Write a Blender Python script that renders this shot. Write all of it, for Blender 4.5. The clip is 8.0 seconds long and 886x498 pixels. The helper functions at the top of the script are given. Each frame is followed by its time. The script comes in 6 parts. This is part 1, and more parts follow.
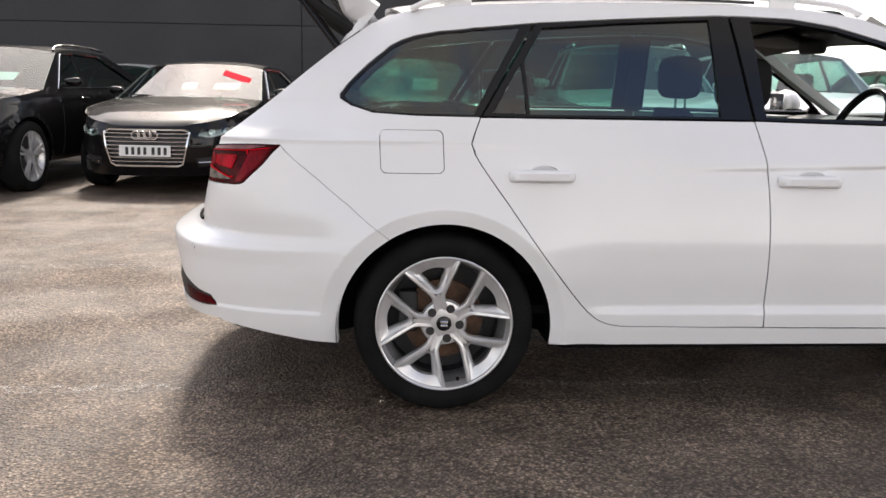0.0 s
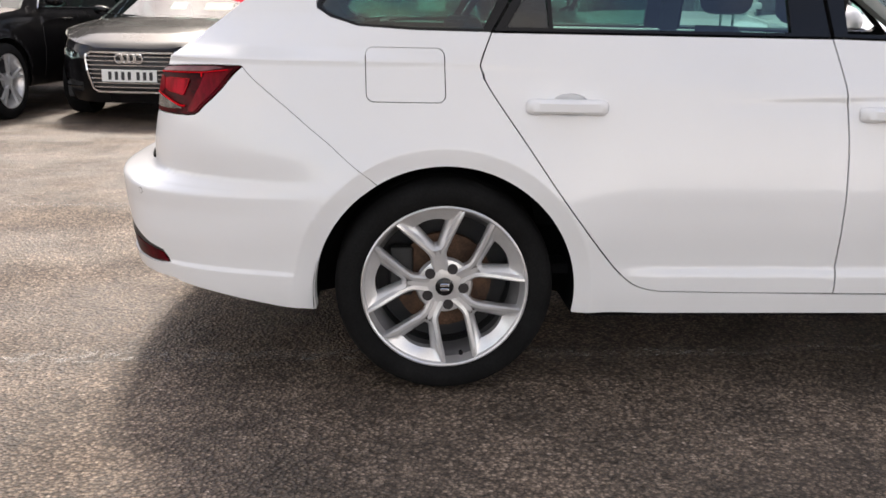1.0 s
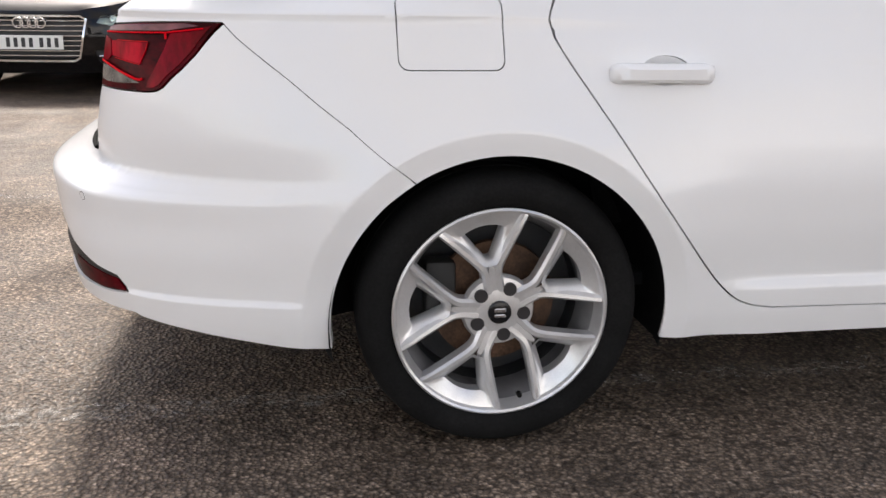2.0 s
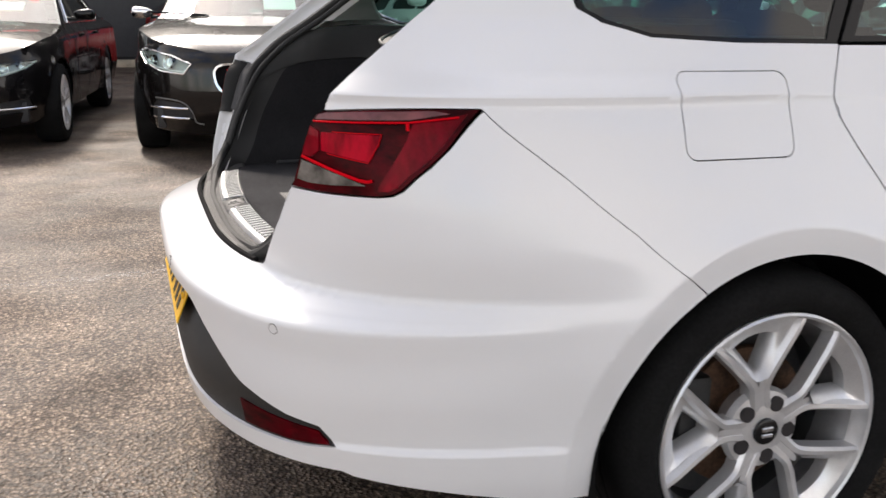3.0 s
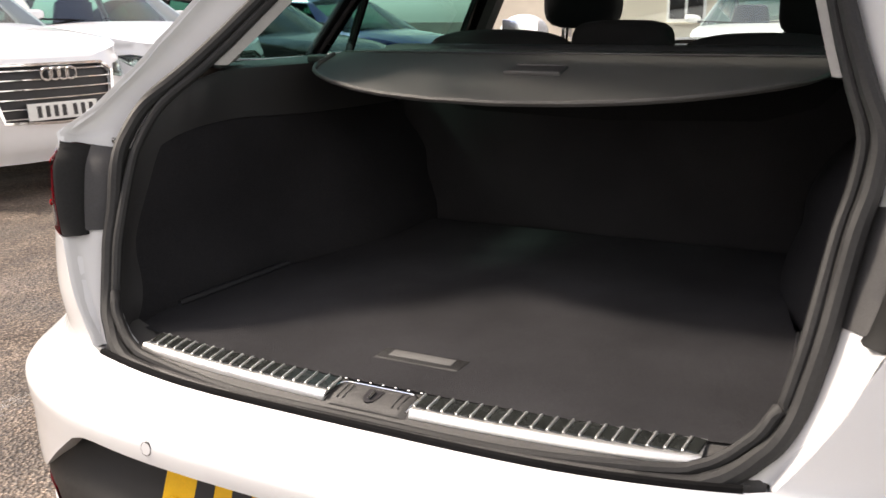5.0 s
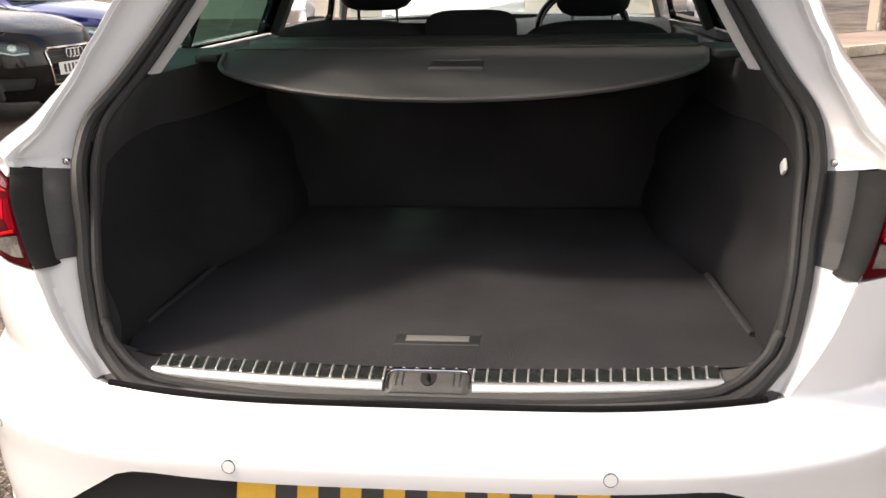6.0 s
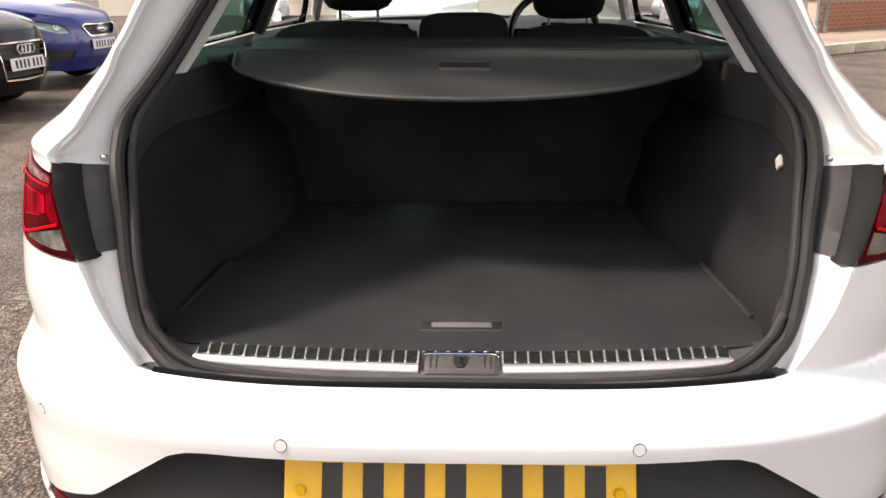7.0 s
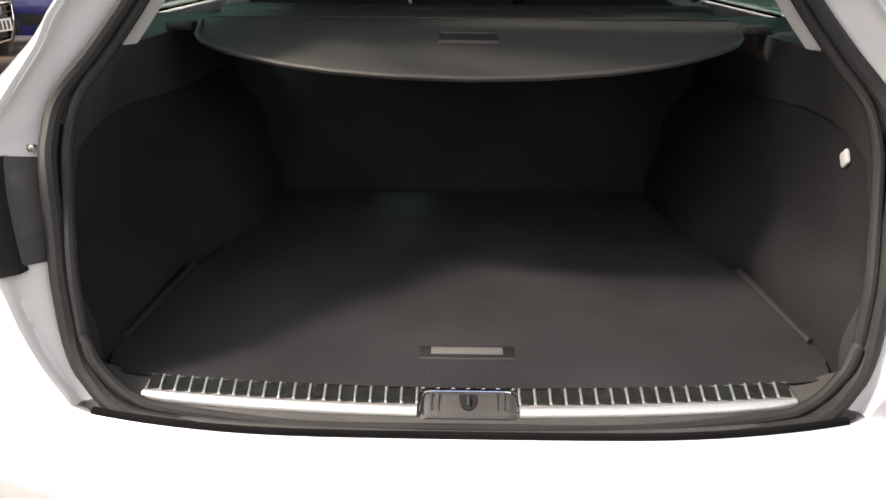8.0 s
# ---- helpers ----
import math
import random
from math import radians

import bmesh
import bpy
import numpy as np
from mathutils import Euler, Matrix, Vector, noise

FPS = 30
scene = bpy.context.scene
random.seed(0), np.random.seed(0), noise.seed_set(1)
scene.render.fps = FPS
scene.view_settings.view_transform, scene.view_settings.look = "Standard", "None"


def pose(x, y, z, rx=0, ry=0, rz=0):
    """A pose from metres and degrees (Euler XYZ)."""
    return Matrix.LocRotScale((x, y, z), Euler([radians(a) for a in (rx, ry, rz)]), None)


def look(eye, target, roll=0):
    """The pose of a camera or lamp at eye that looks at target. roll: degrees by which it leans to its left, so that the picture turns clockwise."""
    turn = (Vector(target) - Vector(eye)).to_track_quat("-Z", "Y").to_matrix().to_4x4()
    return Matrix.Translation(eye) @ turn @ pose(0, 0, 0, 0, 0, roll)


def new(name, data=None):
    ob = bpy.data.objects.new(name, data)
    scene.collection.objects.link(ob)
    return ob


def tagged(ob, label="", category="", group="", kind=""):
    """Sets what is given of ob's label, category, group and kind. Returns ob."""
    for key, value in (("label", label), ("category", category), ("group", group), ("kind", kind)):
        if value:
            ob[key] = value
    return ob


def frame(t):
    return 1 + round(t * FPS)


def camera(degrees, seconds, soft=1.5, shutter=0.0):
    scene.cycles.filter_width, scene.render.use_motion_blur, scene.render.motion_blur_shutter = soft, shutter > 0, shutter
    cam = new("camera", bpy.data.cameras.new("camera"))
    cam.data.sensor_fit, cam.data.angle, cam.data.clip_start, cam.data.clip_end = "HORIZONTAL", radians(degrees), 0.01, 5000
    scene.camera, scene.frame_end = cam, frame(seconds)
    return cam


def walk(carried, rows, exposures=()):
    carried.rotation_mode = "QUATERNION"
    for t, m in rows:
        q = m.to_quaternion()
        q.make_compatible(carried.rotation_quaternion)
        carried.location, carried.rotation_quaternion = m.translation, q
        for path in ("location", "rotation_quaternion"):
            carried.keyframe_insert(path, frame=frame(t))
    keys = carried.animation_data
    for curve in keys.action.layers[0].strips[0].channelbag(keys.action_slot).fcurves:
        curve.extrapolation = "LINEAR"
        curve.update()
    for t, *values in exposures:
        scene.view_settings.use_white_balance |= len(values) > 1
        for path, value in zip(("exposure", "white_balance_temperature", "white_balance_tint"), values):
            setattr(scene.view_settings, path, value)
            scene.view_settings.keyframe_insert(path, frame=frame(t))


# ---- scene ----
cam = camera(53.1, 8.0, shutter=0.15)
PATH = [
    (0, (-0.212, -3.871, 1.146), (-0.079, -1.909, 0.782), 0.9),
    (0.5, (-0.12, -3.591, 1.109), (-0.04, -1.639, 0.681), 0.9),
    (1, (-0.149, -3.305, 1.094), (-0.037, -1.378, 0.574), 1.1),
    (1.2, (-0.193, -3.165, 1.102), (-0.044, -1.258, 0.52), 0.9),
    (2.3, (-0.574, -2.483, 1.02), (-0.19, -0.611, 0.431), 1.3),
    (2.5, (-0.717, -2.381, 1.025), (-0.261, -0.516, 0.463), 1.5),
    (3, (-1.101, -2.104, 1.085), (-0.456, -0.282, 0.568), 0.7),
    (3.5, (-1.399, -1.721, 1.096), (-0.536, 0.016, 0.607), -0.4),
    (4, (-1.661, -1.363, 1.126), (-0.458, 0.157, 0.634), -1.5),
    (4.2, (-1.785, -1.214, 1.146), (-0.429, 0.173, 0.657), -1.4),
    (5.3, (-1.856, -0.379, 1.133), (-0.039, 0.266, 0.601), -0.7),
    (5.5, (-1.905, -0.266, 1.168), (-0.042, 0.201, 0.61), -1.1),
    (6, (-2.07, -0.143, 1.212), (-0.168, 0.045, 0.624), -1.0),
    (6.5, (-2.206, -0.09, 1.231), (-0.295, 0.02, 0.649), -0.6),
    (7, (-2.163, -0.017, 1.226), (-0.254, 0.048, 0.634), -0.3),
    (7.5, (-2.054, 0.023, 1.229), (-0.156, 0.052, 0.602), 0.6),
    (8, (-1.901, 0.02, 1.208), (-0.013, 0.046, 0.55), 0.4),
]
walk(cam, [(t, look(eye, target, roll)) for t, eye, target, roll in PATH], [(0.0, 1.14, 7000, 14), (1.2, 1.21, 7000, 14), (2.5, 1.25, 6900, 13), (3.5, 0.99, 6900, 14), (4.2, 1.04, 7000, 15), (5.3, 1.31, 7400, 15), (8.0, 1.25, 7300, 14)])

# ---- world, sun ----
world = bpy.data.worlds.new("sky")
scene.world = world
world.use_nodes = True
wn = world.node_tree
sky = wn.nodes.new("ShaderNodeTexSky")
sky.sky_type, sky.sun_disc = "NISHITA", False
SUN_ELEV, SUN_AZ = radians(45), radians(-8)       # azimuth from +y towards +x
sky.sun_elevation, sky.sun_rotation = SUN_ELEV, SUN_AZ
sky.air_density, sky.dust_density, sky.ozone_density = 0.9, 1.6, 0.6
# broken cloud: the sky's own brightness, greyed and scattered
cloud_at, cloud, cover, grey, shade, blend_sky = (wn.nodes.new("ShaderNode" + k) for k in ("TexCoord", "TexNoise", "MapRange", "RGBToBW", "Mix", "Mix"))
cloud.inputs["Scale"].default_value, cloud.inputs["Detail"].default_value = 2.6, 7.0
wn.links.new(cloud_at.outputs["Generated"], cloud.inputs["Vector"])
cover.inputs["From Min"].default_value, cover.inputs["From Max"].default_value = 0.38, 0.56
wn.links.new(cloud.outputs["Fac"], cover.inputs["Value"])
wn.links.new(sky.outputs[0], grey.inputs[0])
shade.data_type, shade.blend_type, shade.inputs[0].default_value = "RGBA", "MULTIPLY", 1.0
wn.links.new(grey.outputs[0], shade.inputs[6])
shade.inputs[7].default_value = (1.75, 1.72, 1.70, 1)
blend_sky.data_type = "RGBA"
wn.links.new(cover.outputs[0], blend_sky.inputs[0])
wn.links.new(sky.outputs[0], blend_sky.inputs[6])
wn.links.new(shade.outputs[2], blend_sky.inputs[7])
wn.links.new(blend_sky.outputs[2], wn.nodes["Background"].inputs[0])
wn.nodes["Background"].inputs[1].default_value = 0.15
sun_data = bpy.data.lights.new("sun", "SUN")
sun_data.energy, sun_data.angle, sun_data.color = 2.1, radians(9), (1.0, 0.95, 0.87)
sun = new("sun", sun_data)
sun.matrix_world = look((0, 0, 30), Vector((0, 0, 30)) - Vector((math.sin(SUN_AZ) * math.cos(SUN_ELEV), math.cos(SUN_AZ) * math.cos(SUN_ELEV), math.sin(SUN_ELEV))))


# ---- materials ----
def material(name, colour, rough=0.5, metal=0.0, coat=0.0, grain=0.0, grain_scale=60.0, bump=0.0, bump_scale=200.0, spec=0.5,
             stain=0.0, stain_scale=3.0, rough_var=0.0, emit=0.0):
    """A procedural surface: fine grain and broad stains in the colour, relief and uneven gloss."""
    m = bpy.data.materials.new(name)
    m.use_nodes = True
    nt, b = m.node_tree, m.node_tree.nodes["Principled BSDF"]
    b.inputs["Base Color"].default_value = (*colour, 1)
    b.inputs["Roughness"].default_value, b.inputs["Metallic"].default_value = rough, metal
    b.inputs["Coat Weight"].default_value, b.inputs["Coat Roughness"].default_value = coat, 0.06
    b.inputs["Specular IOR Level"].default_value = spec
    coord = nt.nodes.new("ShaderNodeTexCoord")

    def noise_node(scale, detail=4.0):
        n = nt.nodes.new("ShaderNodeTexNoise")
        n.inputs["Scale"].default_value, n.inputs["Detail"].default_value = scale, detail
        nt.links.new(coord.outputs["Object"], n.inputs["Vector"])
        return n

    last = None
    for amount, scale in ((grain, grain_scale), (stain, stain_scale)):
        if amount:
            n, ramp, mix = noise_node(scale), nt.nodes.new("ShaderNodeMapRange"), nt.nodes.new("ShaderNodeMix")
            ramp.inputs["From Min"].default_value, ramp.inputs["From Max"].default_value = 0.3, 0.7
            ramp.inputs["To Min"].default_value, ramp.inputs["To Max"].default_value = 1 - amount, 1 + amount
            mix.data_type, mix.blend_type = "RGBA", "MULTIPLY"
            mix.inputs[0].default_value = 1.0
            nt.links.new(n.outputs["Fac"], ramp.inputs["Value"])
            if last:
                nt.links.new(last, mix.inputs[6])
            else:
                mix.inputs[6].default_value = (*colour, 1)
            nt.links.new(ramp.outputs[0], mix.inputs[7])
            last = mix.outputs[2]
    if last:
        nt.links.new(last, b.inputs["Base Color"])
    if rough_var:
        n, ramp = noise_node(stain_scale * 1.7), nt.nodes.new("ShaderNodeMapRange")
        ramp.inputs["From Min"].default_value, ramp.inputs["From Max"].default_value = 0.35, 0.65
        ramp.inputs["To Min"].default_value, ramp.inputs["To Max"].default_value = max(0.02, rough - rough_var), min(1, rough + rough_var)
        nt.links.new(n.outputs["Fac"], ramp.inputs["Value"])
        nt.links.new(ramp.outputs[0], b.inputs["Roughness"])
    if bump:
        n, bp = noise_node(bump_scale, 2.0), nt.nodes.new("ShaderNodeBump")
        bp.inputs["Strength"].default_value, bp.inputs["Distance"].default_value = bump, 0.004
        nt.links.new(n.outputs["Fac"], bp.inputs["Height"])
        nt.links.new(bp.outputs[0], b.inputs["Normal"])
    if emit:
        b.inputs["Emission Color"].default_value, b.inputs["Emission Strength"].default_value = (*colour, 1), emit
    return m


def glass(name, tint, gloss_rough=0.0, least=0.075, most=0.90):
    """A clear or tinted pane: it lets the tinted view through and mirrors by Fresnel."""
    m = bpy.data.materials.new(name)
    m.use_nodes = True
    nt = m.node_tree
    nt.nodes.remove(nt.nodes["Principled BSDF"])
    out = nt.nodes["Material Output"]
    clear, shine, mix, facing, power, scale = (nt.nodes.new("ShaderNode" + k) for k in ("BsdfTransparent", "BsdfGlossy", "MixShader", "LayerWeight", "Math", "Math"))
    clear.inputs[0].default_value = (*tint, 1)
    shine.inputs["Roughness"].default_value = gloss_rough
    facing.inputs[0].default_value = 0.5
    power.operation, power.inputs[1].default_value = "POWER", 4.0
    scale.operation, scale.inputs[1].default_value, scale.inputs[2].default_value = "MULTIPLY_ADD", most, least
    nt.links.new(facing.outputs["Facing"], power.inputs[0])
    nt.links.new(power.outputs[0], scale.inputs[0])
    nt.links.new(scale.outputs[0], mix.inputs[0])
    nt.links.new(clear.outputs[0], mix.inputs[1])
    nt.links.new(shine.outputs[0], mix.inputs[2])
    nt.links.new(mix.outputs[0], out.inputs[0])
    return m


def asphalt_material():
    m = bpy.data.materials.new("asphalt")
    m.use_nodes = True
    nt, b = m.node_tree, m.node_tree.nodes["Principled BSDF"]
    N, link = nt.nodes.new, nt.links.new
    coord = N("ShaderNodeTexCoord")

    def tex(kind, scale, detail=4.0):
        n = N("ShaderNodeTex" + kind)
        n.inputs["Scale"].default_value = scale
        if kind == "Noise":
            n.inputs["Detail"].default_value = detail
        link(coord.outputs["Object"], n.inputs["Vector"])
        return n

    def ramp(src, stops):
        r = N("ShaderNodeValToRGB")
        r.color_ramp.elements[0].position, r.color_ramp.elements[0].color = stops[0][0], (*stops[0][1], 1)
        r.color_ramp.elements[1].position, r.color_ramp.elements[1].color = stops[-1][0], (*stops[-1][1], 1)
        for p, c in stops[1:-1]:
            r.color_ramp.elements.new(p).color = (*c, 1)
        link(src, r.inputs[0])
        return r

    def mix(kind, fac, a, c):
        x = N("ShaderNodeMix")
        x.data_type, x.blend_type = "RGBA", kind
        x.inputs[0].default_value = fac if isinstance(fac, float) else 1.0
        if not isinstance(fac, float):
            link(fac, x.inputs[0])
        link(a, x.inputs[6])
        link(c, x.inputs[7])
        return x.outputs[2]

    stones = tex("Voronoi", 95.0)
    tone = ramp(stones.outputs["Color"], [(0.0, (0.052, 0.039, 0.030)), (0.55, (0.188, 0.148, 0.117)), (0.9, (0.35, 0.284, 0.228)), (1.0, (0.52, 0.45, 0.39))])
    pits = ramp(stones.outputs["Distance"], [(0.30, (1.15, 1.15, 1.15)), (0.72, (0.38, 0.37, 0.36))])
    grit = ramp(tex("Noise", 210.0, 4.0).outputs["Fac"], [(0.36, (0.55, 0.55, 0.55)), (0.66, (1.37, 1.35, 1.33))])
    broad = ramp(tex("Noise", 0.55, 6.0).outputs["Fac"], [(0.35, (0.74, 0.73, 0.73)), (0.65, (1.02, 1.0, 0.98))])
    patch_tone = ramp(tex("Noise", 3.1, 8.0).outputs["Fac"], [(0.36, (0.64, 0.63, 0.62)), (0.66, (1.24, 1.22, 1.20))])
    col = mix("MULTIPLY", 1.0, tone.outputs[0], grit.outputs[0])
    col = mix("MULTIPLY", 1.0, col, pits.outputs[0])
    col = mix("MULTIPLY", 1.0, col, broad.outputs[0])
    col = mix("MULTIPLY", 1.0, col, patch_tone.outputs[0])
    link(col, b.inputs["Base Color"])
    wet = N("ShaderNodeMapRange")
    wet.inputs["From Min"].default_value, wet.inputs["From Max"].default_value = 0.4, 0.62
    wet.inputs["To Min"].default_value, wet.inputs["To Max"].default_value = 0.48, 0.80
    b.inputs["Specular IOR Level"].default_value = 0.42
    link(tex("Noise", 1.3, 7.0).outputs["Fac"], wet.inputs["Value"])
    link(wet.outputs[0], b.inputs["Roughness"])
    bp, bp2 = N("ShaderNodeBump"), N("ShaderNodeBump")
    bp.inputs["Strength"].default_value, bp.inputs["Distance"].default_value = 0.8, 0.008
    bp2.inputs["Strength"].default_value, bp2.inputs["Distance"].default_value = 0.5, 0.02
    link(stones.outputs["Distance"], bp.inputs["Height"])
    link(tex("Noise", 9.0, 5.0).outputs["Fac"], bp2.inputs["Height"])
    link(bp2.outputs[0], bp.inputs["Normal"])
    link(bp.outputs[0], b.inputs["Normal"])
    return m


def worn_paint(name, colour, cover):
    """Old road paint that has half gone, so that the surface below shows through."""
    m = bpy.data.materials.new(name)
    m.use_nodes = True
    nt, b = m.node_tree, m.node_tree.nodes["Principled BSDF"]
    b.inputs["Base Color"].default_value, b.inputs["Roughness"].default_value = (*colour, 1), 0.7
    coord, n, r = nt.nodes.new("ShaderNodeTexCoord"), nt.nodes.new("ShaderNodeTexNoise"), nt.nodes.new("ShaderNodeMapRange")
    n.inputs["Scale"].default_value, n.inputs["Detail"].default_value = 28.0, 8.0
    r.inputs["From Min"].default_value, r.inputs["From Max"].default_value = 0.46, 0.68
    r.inputs["To Max"].default_value = cover
    nt.links.new(coord.outputs["Object"], n.inputs["Vector"])
    nt.links.new(n.outputs["Fac"], r.inputs["Value"])
    nt.links.new(r.outputs[0], b.inputs["Alpha"])
    return m


PAINT_WHITE = material("white car paint", (0.782, 0.788, 0.803), 0.32, coat=0.8, grain=0.012, grain_scale=900, stain=0.02, stain_scale=2.5)
PAINT_BLACK = material("black car paint", (0.004, 0.0036, 0.0042), 0.40, coat=0.7, spec=0.06, stain=0.2, stain_scale=2, rough_var=0.08)
PAINT_BROWN = material("dark bronze car paint", (0.0040, 0.0029, 0.0026), 0.42, metal=0.0, coat=0.95, spec=0.08, stain=0.15, rough_var=0.08)
PAINT_SILVER = material("silver car paint", (0.84, 0.84, 0.85), 0.3, coat=0.9, stain=0.04)
PAINT_BLUE = material("blue car paint", (0.015, 0.025, 0.19), 0.3, metal=0.2, coat=1.0, stain=0.1)
PAINT_RED = material("red car paint", (0.42, 0.012, 0.012), 0.3, coat=1.0, stain=0.08)
INNER_WHITE = material("white inner body paint", (0.64, 0.642, 0.642), 0.38, coat=0.4, stain=0.04, stain_scale=5, bump=0.05, bump_scale=60)
GLOSS_BLACK = material("gloss black trim", (0.009, 0.009, 0.010), 0.16, spec=0.25, coat=0.15, stain=0.1)
INSERT_BLACK = material("black textured bumper plastic", (0.0165, 0.0165, 0.0170), 0.55, grain=0.25, grain_scale=500, bump=0.35, bump_scale=900, stain=0.15)
PLASTIC = material("black moulded plastic", (0.0270, 0.0275, 0.0300), 0.5, grain=0.25, grain_scale=500, bump=0.35, bump_scale=900, stain=0.12)
PLASTIC_GREY = material("dark grey moulded plastic", (0.06, 0.058, 0.056), 0.5, grain=0.2, grain_scale=500, bump=0.3, bump_scale=900, stain=0.15)
RUBBER = material("black rubber seal", (0.013, 0.013, 0.013), 0.7, spec=0.25, grain=0.15, grain_scale=200, stain=0.2, stain_scale=8)
TYRE = material("tyre rubber", (0.0085, 0.0085, 0.0088), 0.85, spec=0.12, grain=0.25, grain_scale=150, stain=0.35, stain_scale=7, bump=0.2, bump_scale=300)
SEAL_RUBBER = material("grey-black seal rubber", (0.027, 0.0268, 0.027), 0.6, spec=0.3, grain=0.15, grain_scale=200, stain=0.2, stain_scale=8)
SILL_GREY = material("scuffed grey sill plastic", (0.074, 0.072, 0.070), 0.55, spec=0.35, grain=0.18, grain_scale=500, bump=0.25, bump_scale=900, stain=0.18, stain_scale=9)
TRIM = material("dark grey grained trim plastic", (0.037, 0.0362, 0.037), 0.55, grain=0.2, grain_scale=500, bump=0.3, bump_scale=900, stain=0.12)
STRIP_BRIGHT = material("bright satin aluminium", (0.88, 0.88, 0.87), 0.38, metal=0.85, grain=0.06, grain_scale=300, stain=0.06)
PAD = material("glossy black sill pad", (0.020, 0.022, 0.021), 0.22, spec=0.5, stain=0.3, stain_scale=40, rough_var=0.08)
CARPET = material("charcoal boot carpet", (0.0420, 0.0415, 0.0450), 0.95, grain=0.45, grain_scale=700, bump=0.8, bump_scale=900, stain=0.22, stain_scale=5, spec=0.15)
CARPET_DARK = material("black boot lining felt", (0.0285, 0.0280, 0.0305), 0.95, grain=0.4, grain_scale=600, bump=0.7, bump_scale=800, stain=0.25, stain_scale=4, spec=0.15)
COVER = material("dark grey vinyl cover", (0.050, 0.052, 0.050), 0.55, grain=0.18, grain_scale=700, bump=0.4, bump_scale=1100, stain=0.08, stain_scale=6)
CLOTH = material("black seat cloth", (0.016, 0.016, 0.017), 0.9, grain=0.4, grain_scale=500, bump=0.6, bump_scale=700, stain=0.15, spec=0.2)
HEADLINING = material("pale grey headlining", (0.36, 0.355, 0.34), 0.9, grain=0.1, grain_scale=600, stain=0.08)
ARCH_FELT = material("black wheel arch felt", (0.007, 0.007, 0.0075), 0.95, spec=0.1, grain=0.3, grain_scale=300, stain=0.3, stain_scale=10)
CHROME = material("bright chrome", (0.82, 0.82, 0.83), 0.12, metal=1.0, stain=0.05, rough_var=0.06)
STEEL_SATIN = material("satin steel", (0.50, 0.50, 0.49), 0.55, metal=0.75, grain=0.15, grain_scale=300, stain=0.15, rough_var=0.08)
STEEL = material("brushed stainless steel", (0.62, 0.62, 0.61), 0.26, metal=1.0, grain=0.12, grain_scale=300, stain=0.1, rough_var=0.08)
ALLOY = material("silver painted alloy", (0.68, 0.68, 0.69), 0.30, metal=0.6, coat=0.4, stain=0.12, stain_scale=14, grain=0.06, grain_scale=400)
# the wheel's alloy again, darkened: the barrel's shade is put into its colour
ALLOY_SHADED = material("shaded alloy barrel", (0.30, 0.30, 0.31), 0.45, metal=0.7, stain=0.35, stain_scale=12)
DISC = material("rusty brake disc", (0.105, 0.058, 0.036), 0.6, metal=0.5, stain=0.5, stain_scale=20, grain=0.3, grain_scale=150)


def lamp_material(name, dark, bright, stretch, coat=0.7):
    """A red lens: streaks of the reflector behind it, between a dark and a bright red, under a glossy skin."""
    m = bpy.data.materials.new(name)
    m.use_nodes = True
    nt, b = m.node_tree, m.node_tree.nodes["Principled BSDF"]
    coord, grid, n, fine, add, ramp = (nt.nodes.new("ShaderNode" + k) for k in ("TexCoord", "Mapping", "TexNoise", "TexNoise", "Math", "ValToRGB"))
    grid.inputs["Scale"].default_value = stretch
    n.inputs["Scale"].default_value, n.inputs["Detail"].default_value = 9.0, 2.0
    fine.inputs["Scale"].default_value, fine.inputs["Detail"].default_value = 55.0, 2.0
    add.operation = "MULTIPLY_ADD"
    add.inputs[1].default_value = 0.35
    ramp.color_ramp.elements[0].position, ramp.color_ramp.elements[0].color = 0.52, (*dark, 1)
    ramp.color_ramp.elements[1].position, ramp.color_ramp.elements[1].color = 0.86, (*bright, 1)
    nt.links.new(coord.outputs["Object"], grid.inputs["Vector"])
    nt.links.new(grid.outputs[0], n.inputs["Vector"])
    nt.links.new(grid.outputs[0], fine.inputs["Vector"])
    nt.links.new(fine.outputs["Fac"], add.inputs[0])
    nt.links.new(n.outputs["Fac"], add.inputs[2])
    nt.links.new(add.outputs[0], ramp.inputs[0])
    nt.links.new(ramp.outputs[0], b.inputs["Base Color"])
    b.inputs["Roughness"].default_value, b.inputs["Specular IOR Level"].default_value = 0.35, 0.03
    b.inputs["Coat Weight"].default_value, b.inputs["Coat Roughness"].default_value = coat, 0.04
    return m


LAMP_RED = lamp_material("dark red lamp lens", (0.090, 0.0003, 0.003), (0.27, 0.0008, 0.011), (1.6, 1.6, 0.8), 0.18)
LAMP_DEEP = lamp_material("deep red lamp lens", (0.020, 0.0002, 0.001), (0.110, 0.0006, 0.005), (1.0, 1.0, 2.0), 0.10)
LAMP_BRIGHT = material("bright red light guide", (0.62, 0.001, 0.008), 0.5, spec=0.05)
LAMP_BLOCK = lamp_material("red inner lens", (0.065, 0.0004, 0.003), (0.50, 0.0015, 0.018), (2.4, 2.4, 0.7), 0.08)
LAMP_TOP = material("smoky pink lamp lens", (0.15, 0.035, 0.042), 0.2, coat=0.5, stain=0.4, stain_scale=30)
PLASTIC_PALE = material("mid grey moulded plastic", (0.15, 0.148, 0.145), 0.5, grain=0.15, grain_scale=500, stain=0.12)
LAMP_CLEAR = material("clear lamp lens", (0.17, 0.16, 0.15), 0.15, metal=0.4, coat=0.8, stain=0.85, stain_scale=22)
